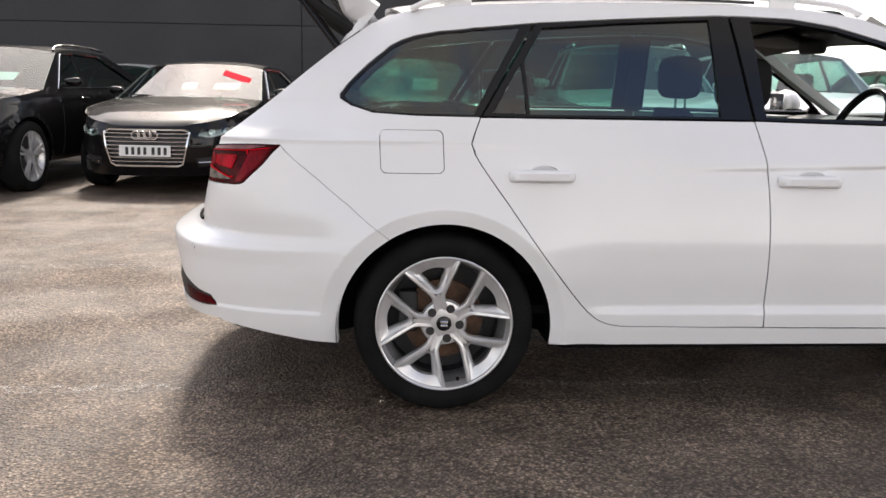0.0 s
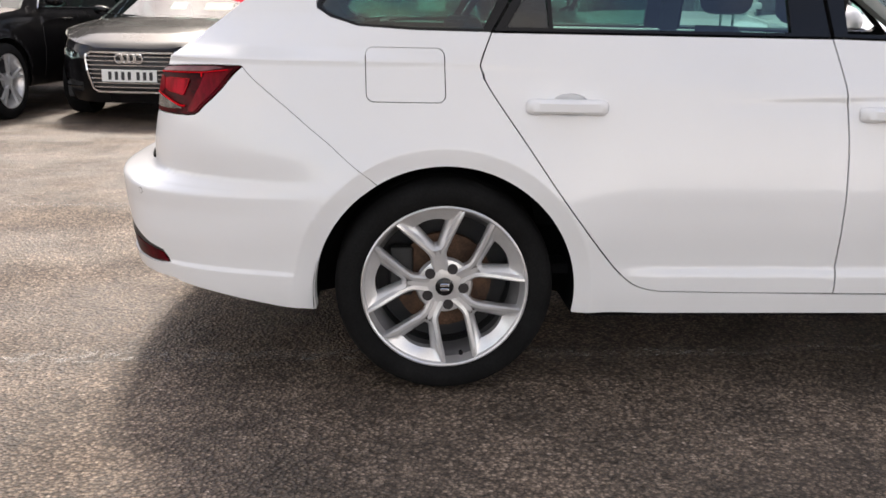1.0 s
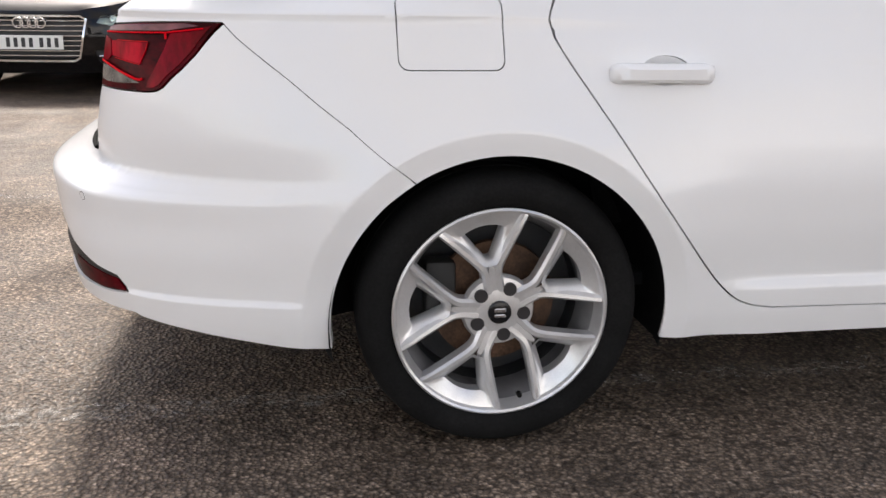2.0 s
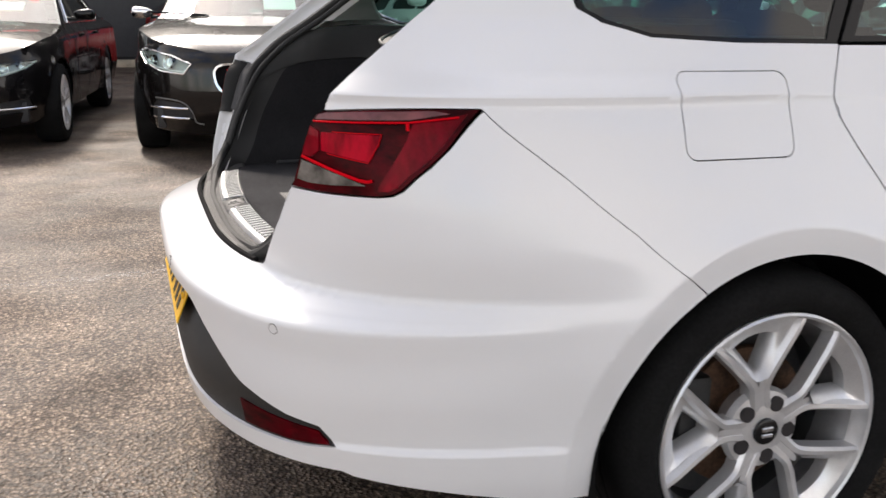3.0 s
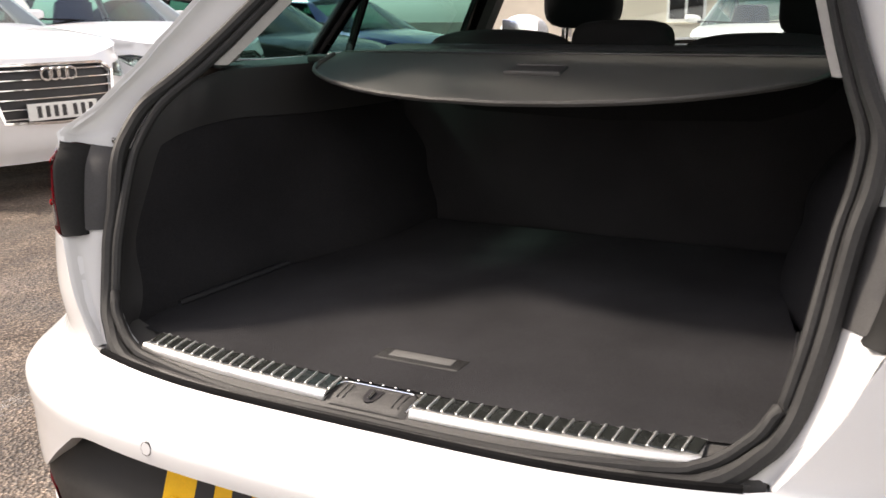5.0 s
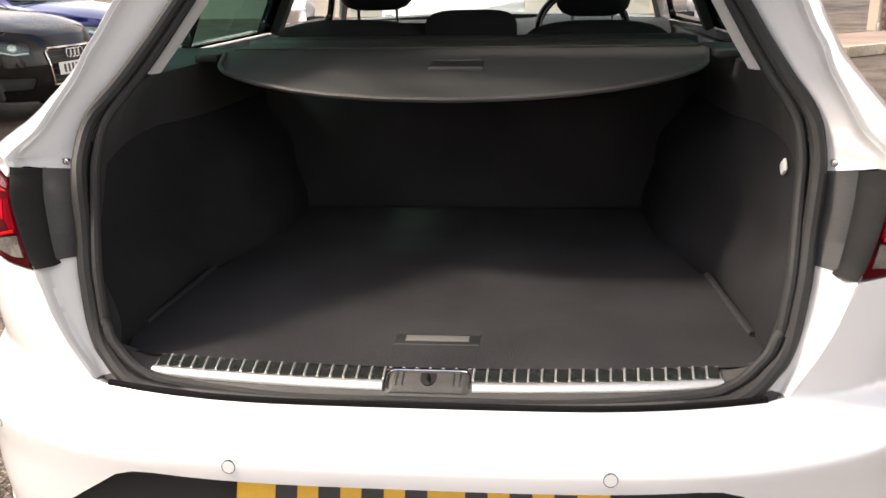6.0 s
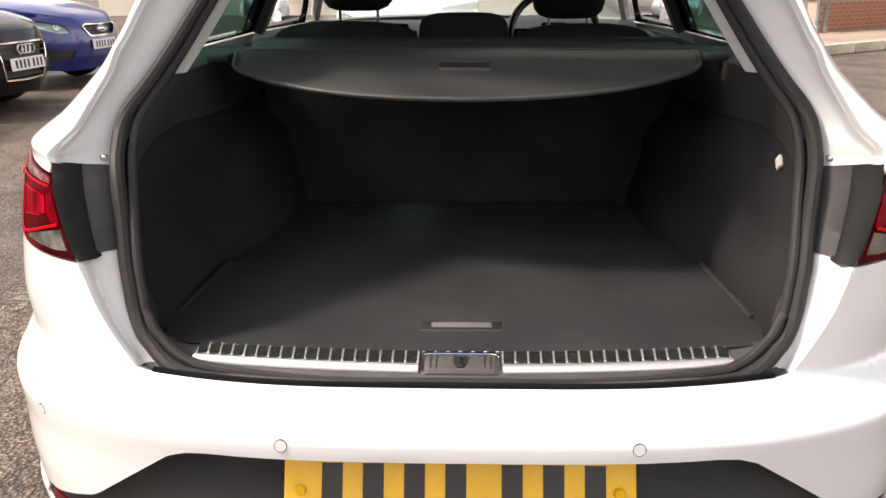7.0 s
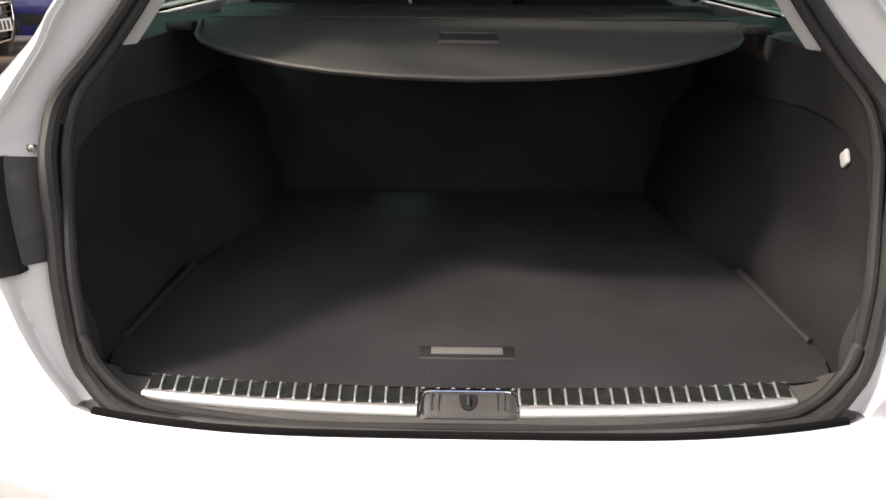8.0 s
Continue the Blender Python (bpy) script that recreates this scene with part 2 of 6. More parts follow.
LAMP_HOUSING = material("smoked lamp housing", (0.085, 0.087, 0.09), 0.25, metal=0.7, stain=0.4, stain_scale=12)
HEADLAMP = material("headlamp reflector", (0.26, 0.265, 0.27), 0.16, metal=0.6, coat=1.0, stain=0.45, stain_scale=9)
PLATE_YELLOW = material("yellow number plate", (0.86, 0.49, 0.015), 0.35, stain=0.06, stain_scale=12, grain=0.05, grain_scale=300)
PLATE_WHITE = material("white number plate", (0.78, 0.78, 0.76), 0.35, stain=0.06)
INK = material("black plate ink", (0.02, 0.018, 0.02), 0.45)
BAND_BLUE = material("blue plate band", (0.02, 0.07, 0.45), 0.4)
STICKER = material("pale green price card", (0.50, 0.72, 0.63), 0.9, spec=0.06, stain=0.08)
STICKER_RED = material("red screen sticker", (0.72, 0.03, 0.05), 0.9, spec=0.06, stain=0.08)
GLASS_CLEAR = glass("clear window glass", (0.80, 0.90, 0.87), 0.0, 0.08, 0.80)
GLASS_TINT = glass("green tinted window glass", (0.42, 0.62, 0.56))
GLASS_DARK = glass("dark tinted window glass", (0.17, 0.355, 0.305), 0.015, 0.12)
ASPHALT = asphalt_material()
LINE_PAINT = worn_paint("worn white bay line", (0.50, 0.47, 0.44), 0.45)
CLADDING = material("dark grey metal cladding", (0.026, 0.027, 0.031), 0.5, metal=0.2, stain=0.14, stain_scale=0.6, grain=0.08, grain_scale=14, rough_var=0.06)
PALE_STONE = material("weathered pale concrete", (0.50, 0.435, 0.34), 0.85, grain=0.25, grain_scale=50, stain=0.3, stain_scale=4, bump=0.4, bump_scale=80)
PAVING = material("pinkish grey pavement surface", (0.30, 0.225, 0.185), 0.85, grain=0.2, grain_scale=60, stain=0.2, stain_scale=1.2, bump=0.3, bump_scale=120)
BRICK = material("red brown brick", (0.33, 0.13, 0.075), 0.85, grain=0.3, grain_scale=40, stain=0.25, stain_scale=5, bump=0.4, bump_scale=90)
MORTAR = material("sandy mortar", (0.36, 0.30, 0.24), 0.9, grain=0.2, grain_scale=80)
FENCE_WOOD = material("weathered brown timber", (0.20, 0.11, 0.065), 0.8, grain=0.3, grain_scale=30, stain=0.25, bump=0.3, bump_scale=70)
RENDER_CREAM = material("cream painted render", (0.62, 0.56, 0.47), 0.85, grain=0.1, grain_scale=40, stain=0.12, stain_scale=0.8, bump=0.2, bump_scale=60)
POST_GREY = material("dull grey steel post", (0.22, 0.21, 0.20), 0.5, metal=0.6, stain=0.2)
ROOF_SLATE = material("dark slate roof", (0.09, 0.085, 0.09), 0.7, grain=0.2, grain_scale=20, stain=0.2)
for pane_material in (GLASS_CLEAR, GLASS_TINT, GLASS_DARK):
    pane_material.use_backface_culling = False


# ---- building tools ----
def thing(name, label, category, group="", kind="", at=(0, 0, 0)):
    ob = new(name)
    ob.empty_display_size = 0.1
    ob.location = at
    return tagged(ob, label, category, group, kind)


def link_mesh(name, me, mat, parent, label=""):
    me.materials.append(mat)
    ob = new(name, me)
    if parent is not None:
        ob.parent = parent
        ob.matrix_parent_inverse = Matrix.Identity(4)
    if label:
        ob["label"] = label
    return ob


def part(name, bm, mat, parent, label="", smooth=True, sharp=35):
    """Links a bmesh, in world (or the thing's local) coordinates, as one mesh under a thing or a part."""
    if smooth:
        for f in bm.faces:
            f.smooth = True
        for e in bm.edges:
            if len(e.link_faces) == 2 and e.calc_face_angle(0) > radians(sharp):
                e.smooth = False
    me = bpy.data.meshes.new(name)
    bm.to_mesh(me)
    bm.free()
    return link_mesh(name, me, mat, parent, label)


def raw(name, verts, faces, mat, parent, label="", smooth=False):
    me = bpy.data.meshes.new(name)
    me.from_pydata([tuple(v) for v in verts], [], faces)
    if smooth:
        me.polygons.foreach_set("use_smooth", [True] * len(faces))
    me.update()
    return link_mesh(name, me, mat, parent, label)


def box_bm(sx, sy, sz, at=(0, 0, 0), bevel=0.0, seg=2, rot=None, bm=None):
    own = bmesh.new()
    bmesh.ops.create_cube(own, size=1)
    for v in own.verts:
        v.co = Vector((v.co.x * sx, v.co.y * sy, v.co.z * sz))
    if bevel:
        bmesh.ops.bevel(own, geom=own.edges[:], offset=bevel, segments=seg, affect="EDGES", profile=0.5)
    m = Matrix.Translation(at) @ (rot.to_4x4() if rot else Matrix.Identity(4))
    own.transform(m)
    if bm is None:
        return own
    me = bpy.data.meshes.new("joined")
    own.to_mesh(me)
    own.free()
    bm.from_mesh(me)
    bpy.data.meshes.remove(me)
    return bm


def turn(profile, axis="y", steps=48, at=(0, 0, 0), bm=None):
    """A lathe: profile of (radius, along) turned about an axis."""
    bm = bm or bmesh.new()
    rings = []
    for i in range(steps):
        a = 2 * math.pi * i / steps
        c, s = math.cos(a), math.sin(a)
        ring = []
        for r, h in profile:
            p = {"y": (r * c, h, r * s), "z": (r * c, r * s, h), "x": (h, r * c, r * s)}[axis]
            ring.append(bm.verts.new(Vector(p) + Vector(at)))
        rings.append(ring)
    for i in range(steps):
        a, b = rings[i], rings[(i + 1) % steps]
        for j in range(len(profile) - 1):
            bm.faces.new((a[j], b[j], b[j + 1], a[j + 1]))
    bmesh.ops.remove_doubles(bm, verts=bm.verts[:], dist=1e-6)
    bmesh.ops.recalc_face_normals(bm, faces=bm.faces[:])
    return bm


def sweep(points, section, closed=False, up=(0, 0, 1), bm=None):
    """A section (list of 2D points) swept along a line of 3D points, with its second axis kept near up."""
    bm = bm or bmesh.new()
    pts = [Vector(p) for p in points]
    n, rings = len(pts), []
    for i, p in enumerate(pts):
        a = pts[(i - 1) % n] if closed or i else p
        b = pts[(i + 1) % n] if closed or i < n - 1 else p
        d = (b - a).normalized()
        ref = Vector(up[i]) if isinstance(up, list) else Vector(up)
        side = d.cross(ref).normalized()
        top = side.cross(d)
        rings.append([bm.verts.new(p + side * u + top * v) for u, v in section])
    k = len(section)
    for i in range(n if closed else n - 1):
        a, b = rings[i], rings[(i + 1) % n]
        for j in range(k):
            bm.faces.new((a[j], a[(j + 1) % k], b[(j + 1) % k], b[j]))
    if not closed:
        bm.faces.new(rings[0][::-1])
        bm.faces.new(rings[-1])
    bmesh.ops.recalc_face_normals(bm, faces=bm.faces[:])
    return bm


def round_section(r, k=10, flat=1.0):
    return [(r * math.cos(2 * math.pi * i / k), flat * r * math.sin(2 * math.pi * i / k)) for i in range(k)]


def spline(points, per=6, closed=False):
    """A smooth line through points of any dimension (Catmull-Rom)."""
    p = [np.array(q, float) for q in points]
    n, out = len(p), []
    for i in range(n if closed else n - 1):
        a, b, c, d = (p[(i - 1) % n] if closed or i else 2 * p[0] - p[1]), p[i], p[(i + 1) % n], (p[(i + 2) % n] if closed or i < n - 2 else 2 * p[-1] - p[-2])
        for k in range(per):
            t = k / per
            out.append(0.5 * (2 * b + (c - a) * t + (2 * a - 5 * b + 4 * c - d) * t * t + (3 * b - a - 3 * c + d) * t ** 3))
    if not closed:
        out.append(p[-1])
    return [tuple(float(v) for v in q) for q in out]


def resample(poly, step, closed=True):
    out, n = [], len(poly)
    for i in range(n if closed else n - 1):
        a, b = np.array(poly[i], float), np.array(poly[(i + 1) % n], float)
        k = max(1, int(np.ceil(np.linalg.norm(b - a) / step)))
        out += [tuple(a + (b - a) * j / k) for j in range(k)]
    if not closed:
        out.append(tuple(poly[-1]))
    return out


def area(poly):
    q = np.array(poly)
    r = np.roll(q, -1, 0)
    return 0.5 * float(np.sum(q[:, 0] * r[:, 1] - r[:, 0] * q[:, 1]))


def inset(poly, d):
    """The outline moved inwards by d."""
    q = np.array(poly, float)
    if area(poly) < 0:
        q = q[::-1]
    keep = np.linalg.norm(q - np.roll(q, 1, 0), axis=1) > 1e-6
    q = q[keep]
    e1 = q - np.roll(q, 1, 0)
    e2 = np.roll(q, -1, 0) - q
    n1 = np.stack([-e1[:, 1], e1[:, 0]], 1) / np.linalg.norm(e1, axis=1)[:, None]
    n2 = np.stack([-e2[:, 1], e2[:, 0]], 1) / np.linalg.norm(e2, axis=1)[:, None]
    m = n1 + n2
    m /= np.maximum(np.linalg.norm(m, axis=1), 0.35)[:, None]
    c = np.maximum(np.sum(m * n1, axis=1), 0.5)
    return [tuple(v) for v in q + m * (d / c)[:, None]]


def inside(pts, poly):
    q = np.array(poly)
    x, y = pts[:, 0], pts[:, 1]
    res = np.zeros(len(pts), bool)
    for (x1, y1), (x2, y2) in zip(q, np.roll(q, -1, 0)):
        if y1 == y2:
            continue
        hit = ((y1 > y) != (y2 > y)) & (x < (x2 - x1) * (y - y1) / (y2 - y1) + x1)
        res ^= hit
    return res


def smooth_table(pairs, sigma=0.012, lo=0.0, hi=1.7):
    z = np.linspace(lo, hi, 851)
    v = np.interp(z, [a for a, _ in pairs], [b for _, b in pairs])
    k = np.arange(-25, 26) * (z[1] - z[0])
    g = np.exp(-0.5 * (k / sigma) ** 2)
    g /= g.sum()
    v = np.convolve(np.pad(v, 25, mode="edge"), g, mode="valid")
    return lambda q: np.interp(q, z, v)


class Skin:
    """A car's outer skin: at each height z the plan is a rounded end (half a superellipse between x0 and the end) that
    runs on as a side. u goes round it, in metres, from 0 at the middle of the end; negative u is the other side."""

    def __init__(self, x0, end, width, power, swell=None, sigma=0.012, droop=None):
        self.x0, self.swell, self.droop = x0, swell, droop
        self.end, self.width, self.power = smooth_table(end, sigma), smooth_table(width, sigma), smooth_table(power, 0.03)
        th = np.linspace(0, np.pi / 2, 4001)
        a, w, n = x0 - float(self.end(0.6)), float(self.width(0.6)), float(self.power(0.6))
        x, y = a * np.cos(th) ** (2 / n), w * np.sin(th) ** (2 / n)
        s = np.concatenate([[0], np.cumsum(np.hypot(np.diff(x), np.diff(y)))])
        self.th, self.s, self.top = th, s, s[-1]

    def at(self, u, z):
        u, z = np.asarray(u, float), np.asarray(z, float)
        side, v = np.where(u < 0, 1.0, -1.0), np.abs(u)
        th = np.interp(v, self.s, self.th)
        a, w, n = self.x0 - self.end(z + self.droop(v, z) if self.droop else z), self.width(z), self.power(z)
        run = np.maximum(v - self.top, 0)
        x = self.x0 - a * np.maximum(np.cos(th), 0) ** (2 / n) + run
        if self.swell:
            d = self.swell(x, z, np.sin(th))
            a, w = a + d, w + d
            x = self.x0 - a * np.maximum(np.cos(th), 0) ** (2 / n) + run
        y = side * w * np.maximum(np.sin(th), 0) ** (2 / n)
        return np.stack([x, y, z + 0 * x], -1)

    def by_x(self, x, z):
        if x >= self.x0:
            return (self.top + x - self.x0, z)
        if self.droop:
            lo, hi = 0.0, self.top
            for _ in range(22):
                m = (lo + hi) / 2
                lo, hi = (m, hi) if float(self.at(m, z)[0]) < x else (lo, m)
            return ((lo + hi) / 2, z)
        a, n = self.x0 - float(self.end(z)), float(self.power(z))
        c = min(1.0, max(0.0, (self.x0 - x) / a)) ** (n / 2)
        return (float(np.interp(math.acos(c), self.th, self.s)), z)

    def by_y(self, y, z):
        n = float(self.power(z))
        c = min(1.0, abs(y) / float(self.width(z))) ** (n / 2)
        return (math.copysign(float(np.interp(math.asin(c), self.th, self.s)), y) if y else 0.0, z)

    def inset(self, poly, d):
        """The outline moved inwards by d, counted on the skin itself."""
        q, m = np.array(inset(poly, 0.0)), np.array(inset(poly, d))
        gone = np.linalg.norm(self.at(m[:, 0], m[:, 1]) - self.at(q[:, 0], q[:, 1]), axis=1)
        k = np.minimum(1.0, 1.3 * abs(d) / np.maximum(gone, 1e-9))
        return [tuple(v) for v in q + (m - q) * k[:, None]]

    def normal(self, u, z, e=0.002):
        du = self.at(u + e, z) - self.at(u - e, z)
        dz = self.at(u, z + e) - self.at(u, z - e)
        n = np.cross(du, dz)
        return n / np.maximum(np.linalg.norm(n, axis=-1), 1e-9)[..., None]


def patch(name, skin, outline, mat, parent, label="", holes=(), step=0.03, off=0.0, rim=0.014, gap=0.0, side=-1, place=None, extra=()):
    """A panel cut out of a skin along an outline in (u, z), with holes, proud by off, its edges turned in by rim."""
    outer = resample(skin.inset(outline, gap) if gap else outline, step)
    if area(outer) < 0:
        outer = outer[::-1]
    rings = [outer]
    for h in holes:
        ring = resample(skin.inset(h, -gap) if gap else h, step)
        rings.append(ring if area(ring) < 0 else ring[::-1])
    pts = np.array([p for r in rings for p in r])
    edges, base = [], 0
    for r in rings:
        edges += [(base + i, base + (i + 1) % len(r)) for i in range(len(r))]
        base += len(r)
    lo, hi = np.array(outer).min(0), np.array(outer).max(0)
    gu, gz = np.meshgrid(np.arange(lo[0] + step / 2, hi[0], step), np.arange(lo[1] + step / 2, hi[1], step))
    gu[1::2] += step / 2
    g = np.stack([gu.ravel(), gz.ravel()], 1)
    fine, links = np.zeros((0, 2)), []
    for line in extra:
        q = np.array(line, float)
        ok = inside(q, outer)
        for r in rings[1:]:
            ok &= ~inside(q, r)
        d = np.full(len(q), 9.0)
        for p in pts:
            d = np.minimum(d, np.hypot(q[:, 0] - p[0], q[:, 1] - p[1]))
        ok &= d > 0.003
        number = np.cumsum(ok) - 1 + len(fine)
        links += [(int(number[i]), int(number[i + 1])) for i in range(len(q) - 1) if ok[i] and ok[i + 1]]
        fine = np.concatenate([fine, q[ok]])
    keep = inside(g, outer)
    for r in rings[1:]:
        keep &= ~inside(g, r)
    g = g[keep]
    if len(g):
        d = np.full(len(g), 9.0)
        for p in np.concatenate([pts, fine]):
            d = np.minimum(d, np.hypot(g[:, 0] - p[0], g[:, 1] - p[1]))
        g = g[d > step * 0.45]
    edges += [(a + len(pts), b + len(pts)) for a, b in links]
    g = np.concatenate([fine, g])
    from mathutils.geometry import delaunay_2d_cdt
    every = [Vector(p) for p in np.concatenate([pts, g])] if len(g) else [Vector(p) for p in pts]
    vs, _, fs, _, _, _ = delaunay_2d_cdt(every, edges, [], 0, 1e-6)
    vs = np.array([tuple(v) for v in vs])
    fs = np.array([f for f in fs if len(f) == 3])
    mid = vs[fs].mean(1)
    ok = inside(mid, outer)
    for r in rings[1:]:
        ok &= ~inside(mid, r)
    fs = fs[ok]
    p3, nn = skin.at(vs[:, 0], vs[:, 1]), skin.normal(vs[:, 0], vs[:, 1])
    p3 = p3 + nn * off
    verts, norms, faces = [tuple(v) for v in p3], [tuple(v) for v in nn], [tuple(int(i) for i in f) for f in fs]
    if rim:
        for r in rings:
            q = np.array(r)
            a, an = skin.at(q[:, 0], q[:, 1]), skin.normal(q[:, 0], q[:, 1])
            a = a + an * off
            b = a - an * rim
            base, k = len(verts), len(r)
            verts += [tuple(v) for v in a] + [tuple(v) for v in b]
            t = np.roll(a, -1, 0) - np.roll(a, 1, 0)
            t /= np.linalg.norm(t, axis=1)[:, None]
            out = np.cross(t, an)
            norms += [tuple(v) for v in out] * 2
            faces += [(base + i, base + k + i, base + k + (i + 1) % k, base + (i + 1) % k) for i in range(k)]
    if side > 0:
        verts = [(x, -y, z) for x, y, z in verts]
        norms = [(x, -y, z) for x, y, z in norms]
        faces = [f[::-1] for f in faces]
    if place is not None:
        verts = [tuple(place @ Vector(v)) for v in verts]
        rot = place.to_3x3()
        norms = [tuple((rot @ Vector(v)).normalized()) for v in norms]
        if rot.determinant() < 0:
            faces = [f[::-1] for f in faces]
    me = bpy.data.meshes.new(name)
    me.from_pydata(verts, [], faces)
    me.polygons.foreach_set("use_smooth", [True] * len(faces))
    me.update()
    me.normals_split_custom_set_from_vertices(norms)
    return link_mesh(name, me, mat, parent, label)


def grid_sheet(name, rows, mat, parent, label="", thick=0.0, smooth=True, face=None):
    """A smooth sheet through rows of 3D points, thickened below if wanted."""
    bm = bmesh.new()
    vs = [[bm.verts.new(p) for p in r] for r in rows]
    for i in range(len(vs) - 1):
        for j in range(len(vs[0]) - 1):
            bm.faces.new((vs[i][j], vs[i][j + 1], vs[i + 1][j + 1], vs[i + 1][j]))
    bmesh.ops.remove_doubles(bm, verts=bm.verts[:], dist=1e-5)
    bmesh.ops.recalc_face_normals(bm, faces=bm.faces[:])
    if face:
        bm.normal_update()
        if sum((f.normal * f.calc_area() for f in bm.faces), Vector()).dot(Vector(face)) < 0:
            bmesh.ops.reverse_faces(bm, faces=bm.faces[:])
    if thick:
        bmesh.ops.solidify(bm, geom=bm.faces[:], thickness=thick)
    return part(name, bm, mat, parent, label, smooth, 50)


def arc(cx, cz, r, a0, a1, k=24):
    return [(cx + r * math.cos(radians(a0 + (a1 - a0) * i / k)), cz + r * math.sin(radians(a0 + (a1 - a0) * i / k))) for i in range(k + 1)]


# ---- ground, building, street ----
ground = raw("ground", [(-220, -220, 0), (220, -220, 0), (220, 220, 0), (-220, 220, 0)], [(0, 1, 2, 3)], ASPHALT, None)
tagged(ground, "worn damp brown-grey asphalt of the car park", "ground", kind="structure")


def bay_line(x0, x1, y, w=0.09, tilt=0.0):
    vs = []
    k = 24
    for i in range(k + 1):
        x = x0 + (x1 - x0) * i / k
        yy = y + tilt * (x - x0)
        e = 0.008 * math.sin(i * 2.3)
        vs += [(x, yy - w / 2 + e, 0.004), (x, yy + w / 2 + e, 0.004)]
    ob = raw("bay_line", vs, [(2 * i, 2 * i + 2, 2 * i + 3, 2 * i + 1) for i in range(k)], LINE_PAINT, None)
    tagged(ob, "faded white painted parking bay line, worn almost away", "road marking", "bay lines")


bay_line(-3.6, 3.2, 1.60, tilt=0.035)
bay_line(-3.6, 3.2, -0.66, tilt=0.02)


def building():
    b = thing("wall_north", "long dark grey metal-clad building wall beside the car park", "wall", kind="structure", at=(0, 16.0, 0))
    part("wall", box_bm(40, 0.3, 9.0, (-12, 0.2, 4.5)), CLADDING, b)
    plinth = box_bm(40, 0.34, 0.14, (-12, 0.17, 0.07), 0.01)
    part("plinth", plinth, PALE_STONE, b, "low pale concrete plinth strip")
    me = None
    for row in range(8):
        for col in range(4):
            if me is None:
                bm = box_bm(9.98, 0.05, 1.077, (0, 0, 0), 0.006, 1)
                first = part("panel", bm, CLADDING, b)
                me = first.data
                ob = first
            else:
                ob = new("panel", me)
                ob.parent = b
            ob.location = (-27 + col * 10.0, 0.02, 0.72 + row * 1.085)
    return b


building()


def street_side():
    """The far pavement with its kerb, brick wall, timber fence and posts."""
    d = Vector((0.62, -0.785, 0)).normalized()
    nrm = Vector((0.785, 0.62, 0)).normalized()
    start = Vector((8.95, -1.63, 0))
    m = Matrix(((d.x, nrm.x, 0, start.x), (d.y, nrm.y, 0, start.y), (0, 0, 1, 0), (0, 0, 0, 1)))
    pav = thing("pavement", "pinkish grey pavement behind a pale worn kerb", "pavement", kind="structure")
    pav.matrix_basis = m
    part("slab", box_bm(20, 1.9, 0.12, (6, 1.05, 0.06)), PAVING, pav)
    kerb = box_bm(0.9, 0.13, 0.16, (0, 0, 0.08), 0.02)
    first = part("kerb_stone", kerb, PALE_STONE, pav)
    for i in range(20):
        ob = first if i == 0 else new("kerb_stone", first.data)
        ob.parent = pav
        ob.location = (-3.0 + i * 0.912, 0.03 + 0.006 * math.sin(i * 3.1), 0)
    wall = thing("brick_wall", "low red-brown brick wall along the pavement", "wall", kind="structure")
    wall.matrix_basis = m @ Matrix.Translation((0, 2.1, 0))
    part("core", box_bm(9.0, 0.2, 0.62, (12.45, 0.11, 0.42)), MORTAR, wall)
    bm = box_bm(0.215, 0.1, 0.065, (0, 0, 0), 0.004, 1)
    first = part("brick", bm, BRICK, wall)
    made = 0
    for r in range(7):
        for c in range(38):
            ob = first if made == 0 else new("brick", first.data)
            made += 1
            ob.parent = wall
            ob.location = (8.17 + c * 0.226 + (0.113 if r % 2 else 0), 0.045, 0.16 + r * 0.078)
    part("coping", box_bm(9.1, 0.28, 0.05, (12.45, 0.1, 0.75), 0.008), BRICK, wall)
    fence = thing("timber_fence", "weathered brown upright timber fence on the brick wall", "fence")
    fence.matrix_basis = m @ Matrix.Translation((0, 2.2, 0.775))
    bm = box_bm(0.12, 0.02, 1.2, (0, 0, 0.6), 0.003, 1)
    first = part("fence_board", bm, FENCE_WOOD, fence)
    for i in range(62):
        ob = first if i == 0 else new("fence_board", first.data)
        ob.parent = fence
        ob.location = (8.45 + i * 0.135, 0.0 if i % 2 else 0.012, 0.004)
    part("fence_rail", box_bm(8.6, 0.04, 0.08, (12.55, 0.05, 0.25)), FENCE_WOOD, fence)
    for i, x in enumerate((7.95, 7.80)):
        post = thing("street_post", "thin dull grey steel post standing on the pavement", "post", "street posts")
        post.matrix_basis = m @ Matrix.Translation((x, 1.90 + 0.08 * i, 0.12))
        part("pole", turn([(0.0, 0), (0.035, 0.0), (0.035, 2.6), (0.0, 2.62)], "z", 12), POST_GREY, post)
        part("collar", turn([(0.036, 0.0), (0.055, 0.0), (0.05, 0.12), (0.036, 0.14)], "z", 12), POST_GREY, post)
    return m


street_side()


